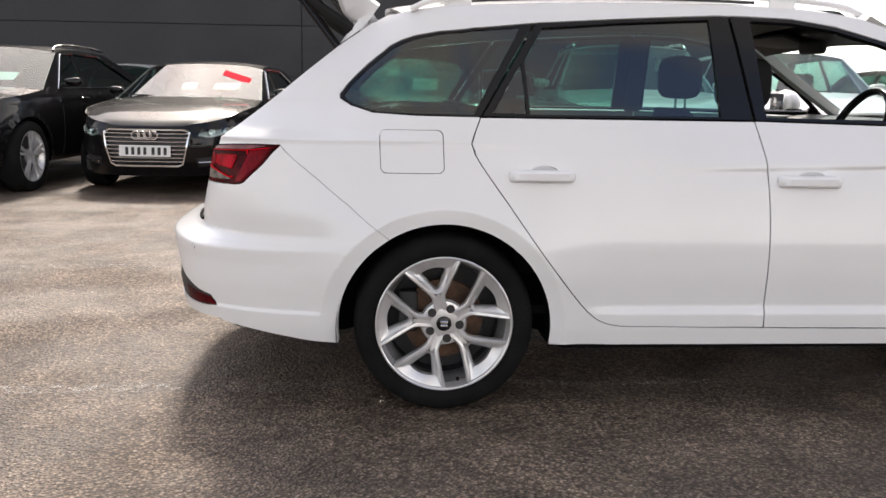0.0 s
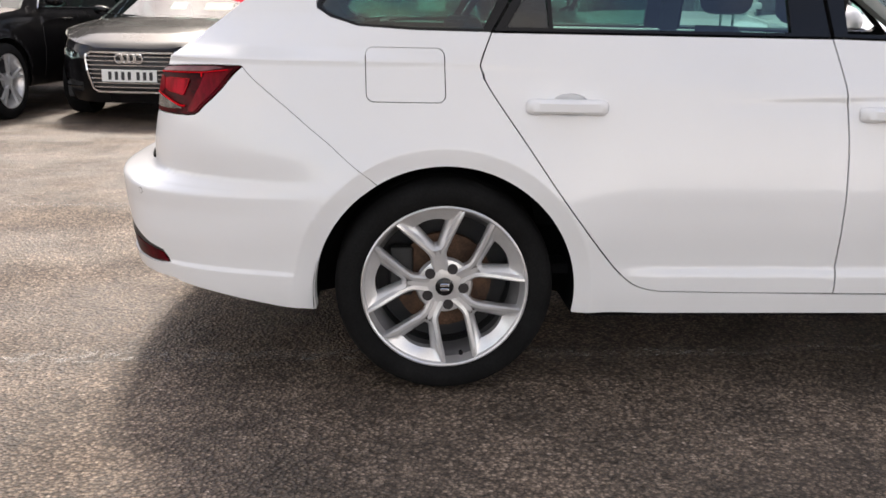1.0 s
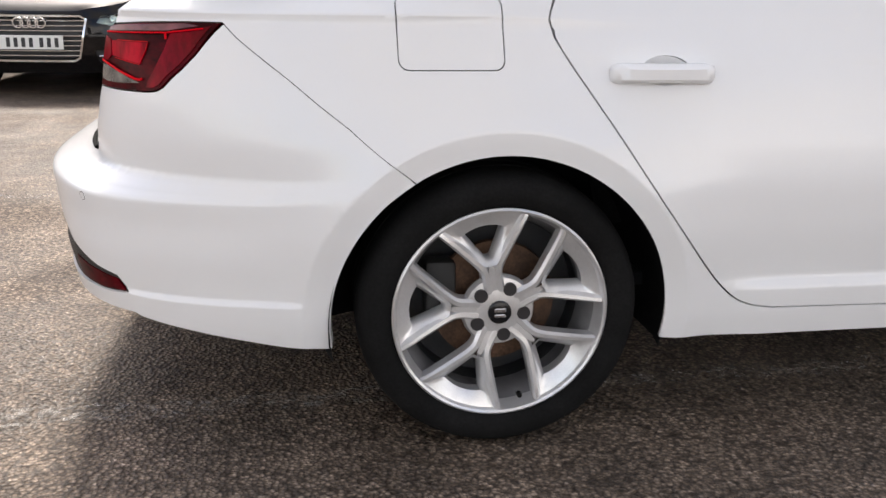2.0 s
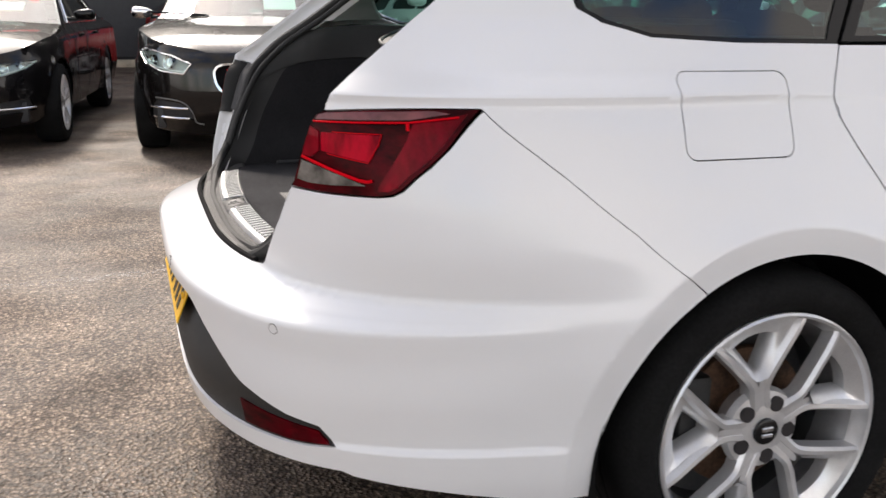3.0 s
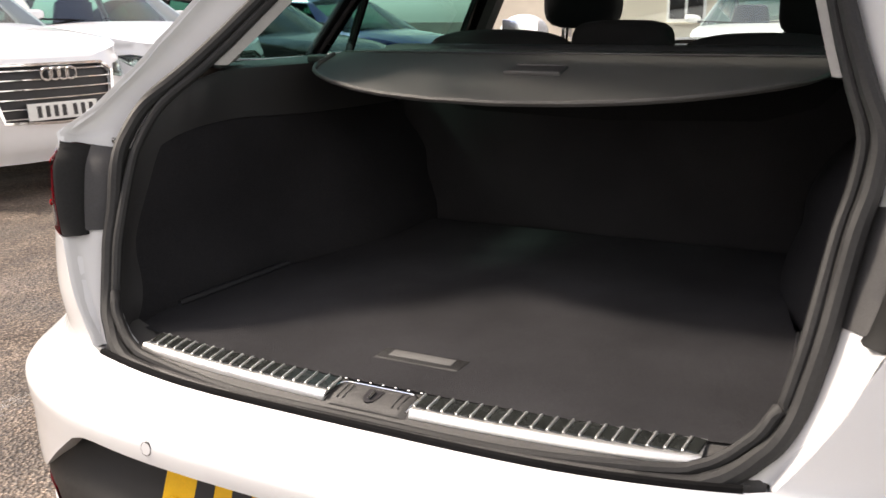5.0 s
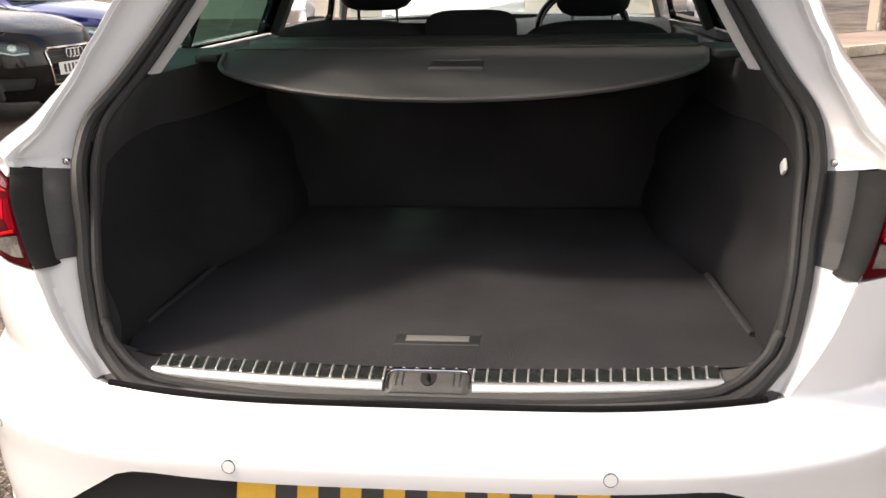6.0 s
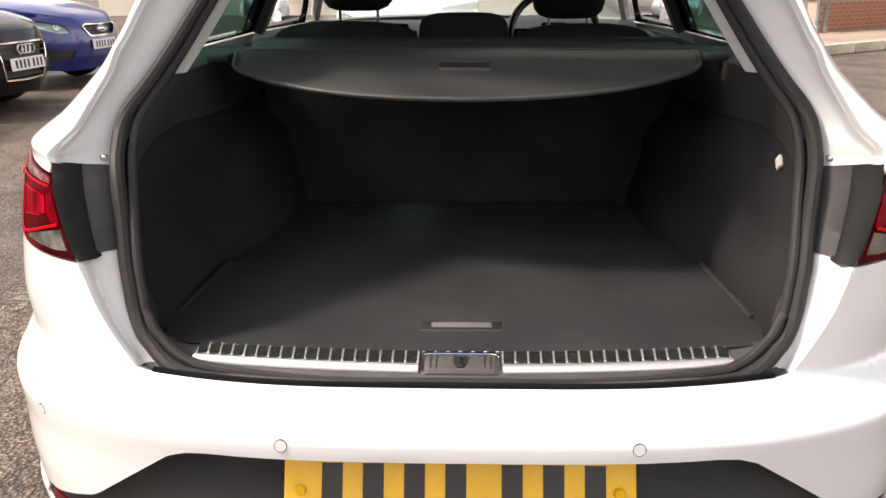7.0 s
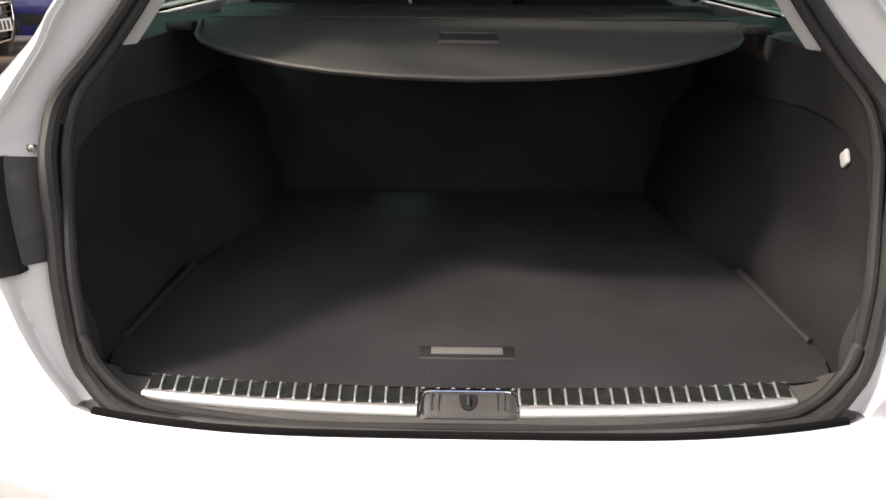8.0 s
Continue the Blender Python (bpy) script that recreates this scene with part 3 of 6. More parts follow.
def far_house():
    h = thing("house", "cream rendered house with a dark slate roof across the street", "house", at=(30, 4, 0))
    part("wall", box_bm(6, 16, 6, (0, 0, 3)), RENDER_CREAM, h)
    bm = bmesh.new()
    a = [bm.verts.new(p) for p in ((-3.4, -8.3, 5.9), (3.4, -8.3, 5.9), (0, -8.3, 8.2), (-3.4, 8.3, 5.9), (3.4, 8.3, 5.9), (0, 8.3, 8.2))]
    for f in ((0, 1, 2), (3, 5, 4), (0, 2, 5, 3), (1, 4, 5, 2), (0, 3, 4, 1)):
        bm.faces.new([a[i] for i in f])
    part("roof", bm, ROOF_SLATE, h, smooth=False)
    for y in (-5.5, -2, 1.5, 5):
        for z in (1.6, 4.3):
            w = part("window", box_bm(0.08, 1.2, 1.3, (-3.02, y, z), 0.01), PAINT_WHITE, h)
            for dy in (-0.28, 0.28):
                part("pane", box_bm(0.03, 0.48, 1.1, (-3.055, y + dy, z), 0.004), GLOSS_BLACK, w)
            part("sill", box_bm(0.16, 1.35, 0.07, (-3.08, y, z - 0.68), 0.01), PALE_STONE, w)


far_house()


# ---- the white estate car ----
def smoothstep(a, b, x):
    t = np.clip((x - a) / (b - a), 0, 1)
    return t * t * (3 - 2 * t)


ARCH_Z, ARCH_R = 0.305, 0.373


def hero_swell(x, z, s):
    """Creases and flares of the side, outwards in metres."""
    r = np.hypot(x, z - ARCH_Z)
    flare = 0.019 * np.clip(1 - (np.maximum(r, 0.424) - 0.424) / 0.24, 0, 1) ** 2.6 * smoothstep(0.80, 0.97, s)
    fade = (1 - smoothstep(-0.45, 0.45, x)) * (0.010 + 0.004 * (1 - smoothstep(-0.8, -0.3, x)))
    line = 0.955 - 0.014 * smoothstep(-0.1, 0.4, x)
    shoulder = fade * np.clip((z - line + 0.024) / 0.023, 0, 1) ** 2.2 * (1 - smoothstep(line + 0.004, line + 0.12, z))
    front = smoothstep(0.70, 1.25, x)
    line2 = 0.873 + 0.025 * (x - 0.77)
    shoulder2 = 0.009 * front * smoothstep(line2 - 0.02, line2 - 0.002, z) * (1 - smoothstep(line2, line2 + 0.08, z))
    door = smoothstep(0.46, 0.62, x)
    low = 0.016 * door * (1 - smoothstep(0.358, 0.392, z))
    ledge = 0.0085 * smoothstep(-1.0, -0.85, x) * (1 - smoothstep(-0.85, -0.36, x)) * (1 - smoothstep(0.574, 0.592, z)) * smoothstep(0.42, 0.6, z)
    rear = 0.009 * (1 - smoothstep(-0.46, -0.40, x)) * (1 - smoothstep(0.352, 0.366, z)) * smoothstep(0.55, 0.85, s)
    # the arch lip turns under inside its crease; the cabin tapers to the tail; the bumper's corner is full low down
    under = -0.011 * np.clip((0.424 - r) / 0.051, 0, 1) * smoothstep(0.80, 0.97, s)
    taper = -0.022 * smoothstep(0.942, 0.992, z) * (1 - smoothstep(-0.50, 0.10, x))
    corner = 0.010 * smoothstep(0.35, 0.70, s) * (1 - smoothstep(-0.60, -0.42, x)) * (1 - smoothstep(0.43, 0.53, z))
    return flare + shoulder + shoulder2 + low + rear + ledge + under + taper + corner


HERO_END = [(0.2, -0.98), (0.28, -1.02), (0.40, -1.042), (0.53, -1.046), (0.586, -1.051), (0.598, -1.046), (0.610, -1.015), (0.622, -0.975), (0.637, -0.935),
            (0.70, -0.930), (0.75, -0.923), (0.80, -0.917), (0.90, -0.930), (0.95, -0.926), (1.0, -0.930), (1.05, -0.965), (1.1, -1.0), (1.2, -0.82),
            (1.29, -0.69), (1.357, -0.57), (1.42, -0.45), (1.5, -0.4)]
HERO_WIDE = [(0.2, 0.845), (0.245, 0.862), (0.30, 0.872), (0.40, 0.880), (0.50, 0.893), (0.60, 0.895), (0.70, 0.884), (0.80, 0.864), (0.90, 0.838),
             (0.95, 0.822), (1.0, 0.803), (1.04, 0.786), (1.1, 0.760), (1.2, 0.715), (1.3, 0.668), (1.4, 0.615), (1.46, 0.575)]
HERO_POWER = [(0.2, 3.2), (0.6, 3.3), (0.68, 3.7), (0.8, 4.0), (0.94, 3.9), (0.97, 3.6), (1.0, 3.15), (1.05, 2.64), (1.1, 2.27), (1.15, 2.42), (1.2, 2.47), (1.29, 2.35), (1.5, 2.1)]


def shoulder_droop(v, z):
    """The bumper's shoulder sinks as it runs forward round the corner."""
    return 0.016 * smoothstep(0.2, 0.8, v) * (1 - smoothstep(0.66, 0.74, z)) * smoothstep(0.42, 0.52, z)


HERO = Skin(0.1, HERO_END, HERO_WIDE, HERO_POWER, hero_swell, 0.0065, shoulder_droop)
X, Y = HERO.by_x, HERO.by_y


def xs(points):
    return [X(x, z) for x, z in points]


# the edge at which the skin turns in to the tailgate opening, and the line of the rubber seal: height, x, half-width
EDGE = [(0.955, -0.797, 0.660), (1.0, -0.735, 0.648), (1.05, -0.670, 0.639), (1.1, -0.606, 0.625), (1.15, -0.546, 0.610), (1.2, -0.486, 0.595),
        (1.29, -0.372, 0.567), (1.36, -0.27, 0.54)]
SEAL = [(0.622, -0.887, 0.402), (0.632, -0.878, 0.447), (0.645, -0.869, 0.473), (0.660, -0.860, 0.492), (0.677, -0.851, 0.509), (0.707, -0.834, 0.525), (0.75, -0.817, 0.536), (0.80, -0.797, 0.546), (0.90, -0.744, 0.561), (0.95, -0.701, 0.572), (1.0, -0.644, 0.574),
        (1.05, -0.571, 0.552), (1.1, -0.504, 0.531), (1.15, -0.441, 0.512), (1.2, -0.378, 0.493), (1.29, -0.265, 0.458), (1.345, -0.205, 0.40), (1.365, -0.185, 0.32)]

edge_x = smooth_table([(0.90, -0.867)] + [(z, x + 0.008) for z, x, w in EDGE] + [(1.5, -0.060)], 0.010)
seal_x, seal_y = (smooth_table([(s[0], s[k]) for s in SEAL], 0.008) for k in (1, 2))

DOOR_SEAM = spline([(0.12, 1.038), (0.090, 0.960), (0.092, 0.935), (0.117, 0.882), (0.224, 0.731), (0.334, 0.577), (0.46, 0.416), (0.524, 0.350), (0.570, 0.326), (0.627, 0.316)], 5)
B_SEAM = spline([(1.093, 1.036), (1.123, 0.911), (1.134, 0.795), (1.138, 0.678), (1.140, 0.478), (1.141, 0.311)], 4)
DLO = [(0.318, 1.369), (0.127, 1.349), (-0.02, 1.334), (-0.104, 1.318), (-0.150, 1.303), (-0.193, 1.281), (-0.272, 1.216), (-0.345, 1.142), (-0.368, 1.112), (-0.366, 1.094),
       (-0.329, 1.071), (-0.251, 1.048), (-0.096, 1.040), (0.12, 1.038)]          # rear quarter window, from its top corner round to the door
TOP_FRONT = [(2.02, 1.115), (1.80, 1.245), (1.618, 1.325), (1.438, 1.377), (1.272, 1.403), (1.10, 1.409), (0.99, 1.410), (0.64, 1.391)]
ROOF_EDGE = [(-0.20, 1.392), (-0.05, 1.418), (0.15, 1.432), (0.45, 1.446), (0.8, 1.452), (1.1, 1.450), (1.35, 1.437), (1.55, 1.405), (1.72, 1.345), (1.95, 1.215), (2.20, 1.035)]
SEAM_BUMPER = [(-0.5675, 0.932), (-0.441, 0.826), (-0.326, 0.733), (-0.232, 0.655)]


# how the flange folds between the skin's edge (0) and the seal (1): share of the way, depth
FOLD = ((-0.012, 0.004), (0.0, 0.0008), (0.05, 0.0012), (0.09, 0.003), (0.12, 0.013), (0.17, 0.0165), (0.30, 0.016), (0.55, 0.012), (0.78, 0.012), (0.9, 0.018), (0.96, 0.019), (1.0, 0.021))


def hero_wheel(car, at, side):
    """A five-Y-spoke alloy wheel with its tyre, disc and cap, turned about y; side -1 faces -y."""
    rim = [(0.2425, 0.000), (0.2425, -0.006), (0.238, -0.009), (0.233, -0.006), (0.231, 0.004), (0.226, 0.016), (0.222, 0.028)]
    hub = part("wheel", turn(rim, "y", 80), ALLOY, car, "silver alloy wheel with five forked spokes and a low tyre")
    hub.location = at
    if side > 0:
        hub.rotation_euler = (0, 0, math.pi)
    part("barrel", turn([(0.2222, 0.028), (0.216, 0.040), (0.205, 0.07), (0.205, 0.19), (0.235, 0.205)], "y", 64), ALLOY_SHADED, hub)
    tyre = [(0.240, 0.006), (0.246, -0.004), (0.256, -0.012), (0.275, -0.018), (0.295, -0.014), (0.308, -0.002), (0.3155, 0.016), (0.3186, 0.040), (0.3186, 0.075), (0.3140, 0.076), (0.3140, 0.084),
            (0.3186, 0.085), (0.3186, 0.125), (0.3140, 0.126), (0.3140, 0.134), (0.3186, 0.135), (0.3186, 0.175), (0.314, 0.20), (0.295, 0.216), (0.27, 0.22), (0.24, 0.21)]
    part("tyre", turn(tyre, "y", 96), TYRE, hub, "black low-profile tyre")
    for k in range(5):
        base = radians(30 + 72 * k)

        def out(a, b, y):
            """A point of the wheel's face: a along the spoke, b across it, y deep."""
            return Vector((a * math.cos(base) - b * math.sin(base), y, a * math.sin(base) + b * math.cos(base)))

        def polar(r, degrees, y):
            return out(r * math.cos(radians(degrees)), r * math.sin(radians(degrees)), y)

        bm = bmesh.new()
        for arm in (-1, 1):
            line = spline([(0.045, 0.013, 0.014), (0.075, 0.0115, 0.012), (0.105, 0.016, 0.008), (0.150, 0.047, 0.002), (0.190, 0.0775, -0.003), (0.2145, 0.0970, -0.002), (0.2185, 0.1000, 0.000)], 3)
            rows = []
            for j, (a, b, y) in enumerate(line):
                t = j / (len(line) - 1)
                p, q = line[max(j - 1, 0)], line[min(j + 1, len(line) - 1)]
                da, db = q[0] - p[0], q[1] - p[1]
                n = math.hypot(da, db)
                sa, sb = -db / n, da / n
                wid = 0.0132 - 0.0058 * t
                rows.append([bm.verts.new(out(a + sa * u, arm * (b + sb * u), y + v)) for u, v in
                             ((-wid * 1.05, 0.030), (-wid, 0.010), (-wid * 0.35, 0.0), (wid * 0.45, -0.0012), (wid, 0.006), (wid * 1.1, 0.034))])
            for j in range(len(rows) - 1):
                for i in range(5):
                    bm.faces.new((rows[j][i], rows[j][i + 1], rows[j + 1][i + 1], rows[j + 1][i]))
            bm.faces.new(rows[-1])
            bm.faces.new(rows[0][::-1])
        # the solid root where the two arms part
        root = [[bm.verts.new(out(a, arm * b, y)) for arm in (-1, 1)] for a, b, y in ((0.050, 0.0080, 0.0150), (0.075, 0.0075, 0.0128), (0.095, 0.0070, 0.0112), (0.108, 0.0050, 0.0105), (0.115, 0.0010, 0.0150))]
        for a, b in zip(root, root[1:]):
            bm.faces.new((a[0], a[1], b[1], b[0]))
        bmesh.ops.recalc_face_normals(bm, faces=bm.faces[:])
        part("spoke", bm, ALLOY, hub, sharp=24)
        # the dished web between the two arms of the fork, with its five-sided window
        ring, hole = [], []
        for j in range(13):
            v = -1 + j / 6
            ring.append(polar(0.2325, 24.0 * v, 0.004))
            hole.append(polar(0.196 + 0.006 * (1 - v * v), 13.5 * v, 0.020))
        for a, b, u in ((0.190, 0.074, 0.80), (0.150, 0.044, 0.5), (0.112, 0.013, 0.2)):
            ring.append(out(a, b, 0.006))
            hole.append(out(0.126 + 0.066 * (u - 0.2) / 0.6, 0.006 + 0.038 * (u - 0.2) / 0.6, 0.026))
        for a, b, u in ((0.112, -0.013, 0.2), (0.150, -0.044, 0.5), (0.190, -0.074, 0.80)):
            ring.append(out(a, b, 0.006))
            hole.append(out(0.126 + 0.066 * (u - 0.2) / 0.6, -0.006 - 0.038 * (u - 0.2) / 0.6, 0.026))
        mid = [p.lerp(q, 0.55) + Vector((0, -0.002, 0)) for p, q in zip(ring, hole)]
        deep = [p + Vector((0, 0.030, 0)) for p in hole]
        grid_sheet("rim_web", [r + [r[0]] for r in (ring, mid, hole, deep)], ALLOY, hub)
    part("hub", turn([(0.0, 0.012), (0.030, 0.012), (0.052, 0.015), (0.078, 0.020), (0.084, 0.034), (0.070, 0.07), (0.0, 0.07)], "y", 40), ALLOY, hub)
    part("centre_cap", turn([(0.0, 0.005), (0.023, 0.005), (0.0265, 0.007), (0.027, 0.014), (0.0, 0.014)], "y", 32), GLOSS_BLACK, hub, "black centre cap with a chrome mark")
    part("mark", box_bm(0.026, 0.004, 0.010, (0, 0.0035, 0.006), 0.002, 1), CHROME, hub)
    part("mark", box_bm(0.026, 0.004, 0.008, (0, 0.0035, -0.007), 0.002, 1), CHROME, hub)
    for k in range(5):
        a = radians(66 + 72 * k)
        part("bolt", turn([(0.0, 0.0125), (0.008, 0.0125), (0.0152, 0.0122), (0.0158, 0.022)], "y", 18, (0.056 * math.cos(a), 0, 0.056 * math.sin(a))), INK, hub)
    part("valve", turn([(0.0, -0.004), (0.006, -0.003), (0.0065, 0.01), (0.0, 0.012)], "y", 10, (0.052, 0.005, -0.2035)), GLOSS_BLACK, hub)
    part("brake_disc", turn([(0.03, 0.085), (0.143, 0.085), (0.145, 0.097), (0.03, 0.097)], "y", 48), DISC, hub, "rust-stained brake disc")
    part("brake_bell", turn([(0.0, 0.07), (0.066, 0.072), (0.070, 0.09), (0.0, 0.09)], "y", 32), DISC, hub)
    part("caliper", box_bm(0.07, 0.06, 0.15, (-0.125, 0.09, 0.03), 0.012), INSERT_BLACK, hub)
    # no real part: a dark disc added for the shade deep in the barrel
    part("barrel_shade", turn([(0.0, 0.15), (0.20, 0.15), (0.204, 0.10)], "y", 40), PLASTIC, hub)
    return hub


def door_handle(door, x, z, side):
    """A pull handle with its recess, in body colour."""
    u0, zz = X(x, z)
    base = HERO.at(u0, zz)
    n = HERO.normal(np.array([u0]), np.array([zz]))[0]
    bm = bmesh.new()
    rows = []
    prof = [(-0.116, 0.006, 0.012, 0.004), (-0.110, 0.016, 0.018, 0.018), (-0.095, 0.020, 0.021, 0.028), (-0.06, 0.020, 0.019, 0.038), (0.0, 0.020, 0.018, 0.043), (0.05, 0.020, 0.019, 0.040), (0.09, 0.020, 0.021, 0.030), (0.108, 0.016, 0.018, 0.019), (0.116, 0.006, 0.010, 0.004)]
    for dx, hu, hd, out in spline(prof, 4):
        o = max(out, 0.003)
        rows.append([bm.verts.new((base[0] + dx, side * (-(base[1])) + side * q, base[2] + dz)) for dz, q in
                     ((hu, -0.004), (hu, o * 0.62), (hu * 0.55, o), (-hd * 0.55, o), (-hd, o * 0.55), (-hd, -0.004))])
    for a, b in zip(rows, rows[1:]):
        for i in range(5):
            bm.faces.new((a[i], a[i + 1], b[i + 1], b[i]))
    bmesh.ops.recalc_face_normals(bm, faces=bm.faces[:])
    h = part("door_handle", bm, PAINT_WHITE, door, sharp=50)
    # the dished cup behind it
    rows = []
    for t in np.linspace(0, 1, 7):
        row = []
        for a in np.linspace(0, 2 * math.pi, 29):
            k = 1 - t
            u, zz = X(x + 0.004 + 0.058 * k * math.cos(a), z + 0.001 + 0.034 * k * math.sin(a))
            p = HERO.at(u, zz)
            depth = 0.0012 + 0.012 * (1 - k ** 2.2)
            row.append((p[0], -side * p[1] - side * depth, p[2]))
        rows.append(row)
    grid_sheet("handle_cup", rows, PAINT_WHITE, door, "dished white handle cup")


def cup(x, z=0.846):
    return [X(x + 0.004 + 0.052 * math.cos(a), z + 0.001 + 0.028 * math.sin(a)) for a in np.linspace(0, 2 * math.pi, 25)[:-1]]


def crease_line(x):
    return 0.955 - 0.014 * float(smoothstep(-0.1, 0.4, x))


def rounded_flap():
    """The fuel flap's outline: a rounded, slightly slanting square."""
    def at(x, z):
        return X(x - 0.004 * (z - 0.92) / 0.12, z)

    x0, x1, z0, z1, r = -0.2265, -0.0085, 0.8475, 0.9925, 0.021
    out = []
    for cx, cz, a0 in ((x1 - r, z1 - r, 90), (x1 - r, z0 + r, 0), (x0 + r, z0 + r, -90), (x0 + r, z1 - r, -180)):
        out += [at(cx + r * math.cos(radians(a)), cz + r * math.sin(radians(a))) for a in range(a0, a0 - 91, -15)]
        if a0 in (0, -180):
            continue
        x, up = (x1, -1) if a0 == 90 else (x0, 1)
        out += [at(x, z) for z in np.linspace(z0 + r, z1 - r, 26)[1:-1][::up]]
    return out


us = np.arange(X(-0.86, 0.95)[0], X(0.42, 0.95)[0], 0.025)
CREASE = [[(u, crease_line(HERO.at(u, 0.95)[0]) + d) for u in us] for d in (-0.026, -0.019, -0.0135, -0.009, -0.0055, -0.0030, -0.0008, 0.004, 0.013, 0.026)]
FLARE = [[X(r * math.cos(radians(a)), ARCH_Z + r * math.sin(radians(a))) for a in np.arange(-6, 187, 3.0)] for r in (0.395, 0.419, 0.424, 0.429, 0.440, 0.46)]
DOOR_LINES = [[X(x, z) for x in np.arange(0.5, 2.18, 0.04)] for z in (0.350, 0.359, 0.366, 0.374, 0.382, 0.390, 0.398)]
DOOR_LINES += [[X(x, 0.873 + 0.025 * (x - 0.77) + d) for x in np.arange(0.66, 2.16, 0.04)] for d in (-0.026, -0.019, -0.014, -0.009, -0.003, 0.004, 0.02)]
BUMPER_LINES = [[(u, z - 0.016 * float(smoothstep(0.2, 0.8, abs(u)))) for u in np.arange(-1.6, 1.61, 0.03)] for z in (0.583, 0.590, 0.595, 0.600, 0.605, 0.610, 0.617, 0.626)]
BUMPER_LINES += [[(s * u, z) for u in np.arange(0.7, 1.62, 0.03)] for s in (-1, 1) for z in (0.345, 0.351, 0.356, 0.360, 0.364, 0.368, 0.375)]


def hero_body():
    car = thing("estate_car", "white estate car with open tailgate, standing on the asphalt", "car")
    for side in (-1, 1):
        # quarter panel with the roof rail line and the sill, one pressing
        edge = [X(float(edge_x(z)), z) for z in np.linspace(0.955, 1.36, 36)]
        out = edge + xs(ROOF_EDGE) + xs(TOP_FRONT) + xs(DLO[0:1]) + xs(DLO[1:]) + xs(DOOR_SEAM[1:]) + xs([(1.141, 0.309), (2.2, 0.300), (2.2, 0.247), (0.374, 0.247)])
        out += xs(arc(0, ARCH_Z, ARCH_R, -8.5, 121.2, 40)) + xs(SEAM_BUMPER[::-1])
        out += [(1.041, 0.9355), (0.95, 0.9355), (0.88, 0.934), (0.80, 0.931), (0.722, 0.9265), (0.7245, 0.938)]
        flap = rounded_flap()
        quarter = patch("quarter_panel", HERO, out, PAINT_WHITE, car, holes=[flap] if side < 0 else [], step=0.018, gap=0.0010, rim=0.010, side=side, extra=CREASE + FLARE)
        if side < 0:
            patch("fuel_flap", HERO, flap, PAINT_WHITE, quarter, step=0.02, gap=0.0014, rim=0.01, side=side, extra=CREASE)
        # doors
        rear_door = xs(DOOR_SEAM) + xs([(0.9, 0.312)]) + xs(B_SEAM[::-1]) + xs([(0.6, 1.037)])
        d1 = patch("rear_door", HERO, rear_door, PAINT_WHITE, car, holes=[cup(0.335)], step=0.025, gap=0.0028, rim=0.02, side=side, extra=CREASE + DOOR_LINES)
        front_door = xs(B_SEAM) + xs([(2.10, 0.305), (2.17, 0.45), (2.19, 0.7), (2.17, 0.92), (2.14, 1.015), (1.6, 1.026)])
        d2 = patch("front_door", HERO, front_door, PAINT_WHITE, car, holes=[cup(1.284, 0.835)], step=0.03, gap=0.002, rim=0.02, side=side, extra=DOOR_LINES)
        door_handle(d1, 0.331, 0.842, side)
        door_handle(d2, 1.280, 0.831, side)
        # window surrounds and panes
        ring = xs(DLO)
        quarter_pane = [(0.268, 1.352), (0.127, 1.339), (-0.02, 1.324), (-0.098, 1.308), (-0.142, 1.294), (-0.184, 1.272), (-0.262, 1.208), (-0.332, 1.138), (-0.353, 1.110), (-0.351, 1.097),
                        (-0.320, 1.079), (-0.248, 1.057), (-0.096, 1.050), (0.098, 1.048)]
        qf = patch("quarter_window", HERO, ring, GLOSS_BLACK, car, "dark tinted rear quarter window in a black surround", holes=[xs(quarter_pane)], step=0.03, gap=0.002, off=-0.003, rim=0.012, side=side)
        patch("pane", HERO, xs(quarter_pane), GLASS_DARK, qf, step=0.04, off=-0.006, rim=0.004, side=side)
        rear_frame = [(0.328, 1.3705), (0.64, 1.390), (0.99, 1.409), (1.036, 1.409), (1.088, 1.04), (0.6, 1.0405), (0.127, 1.0415)]
        pane_r = [(0.352, 1.352), (0.64, 1.375), (0.962, 1.393), (0.972, 1.052), (0.6, 1.052), (0.296, 1.052), (0.283, 1.235)]
        pane_s = [(0.268, 1.225), (0.281, 1.054), (0.165, 1.054)]
        rf = patch("rear_window", HERO, xs(rear_frame), GLOSS_BLACK, d1, "black window frame of the rear door", holes=[xs(pane_r), xs(pane_s)], step=0.03, gap=0.002, off=-0.002, rim=0.02, side=side)
        patch("pane", HERO, xs(pane_r), GLASS_DARK, d1, step=0.04, off=-0.012, rim=0.004, side=side)
        patch("pane", HERO, xs(pane_s), GLASS_DARK, d1, step=0.04, off=-0.010, rim=0.004, side=side)
        front_frame = [(1.044, 1.409), (1.272, 1.4025), (1.438, 1.3765), (1.618, 1.3245), (1.80, 1.2445), (2.02, 1.1145), (2.13, 1.02), (1.6, 1.0295), (1.098, 1.040)]
        front_gap = [(1.118, 1.392), (1.272, 1.386), (1.430, 1.361), (1.605, 1.310), (1.78, 1.232), (1.94, 1.142), (2.045, 1.060), (2.03, 1.046), (1.6, 1.047), (1.14, 1.052)]
        patch("front_window", HERO, xs(front_frame), GLOSS_BLACK, d2, "black frame of the front door with the glass wound down", holes=[xs(front_gap)], step=0.03, gap=0.002, off=-0.002, rim=0.02, side=side)
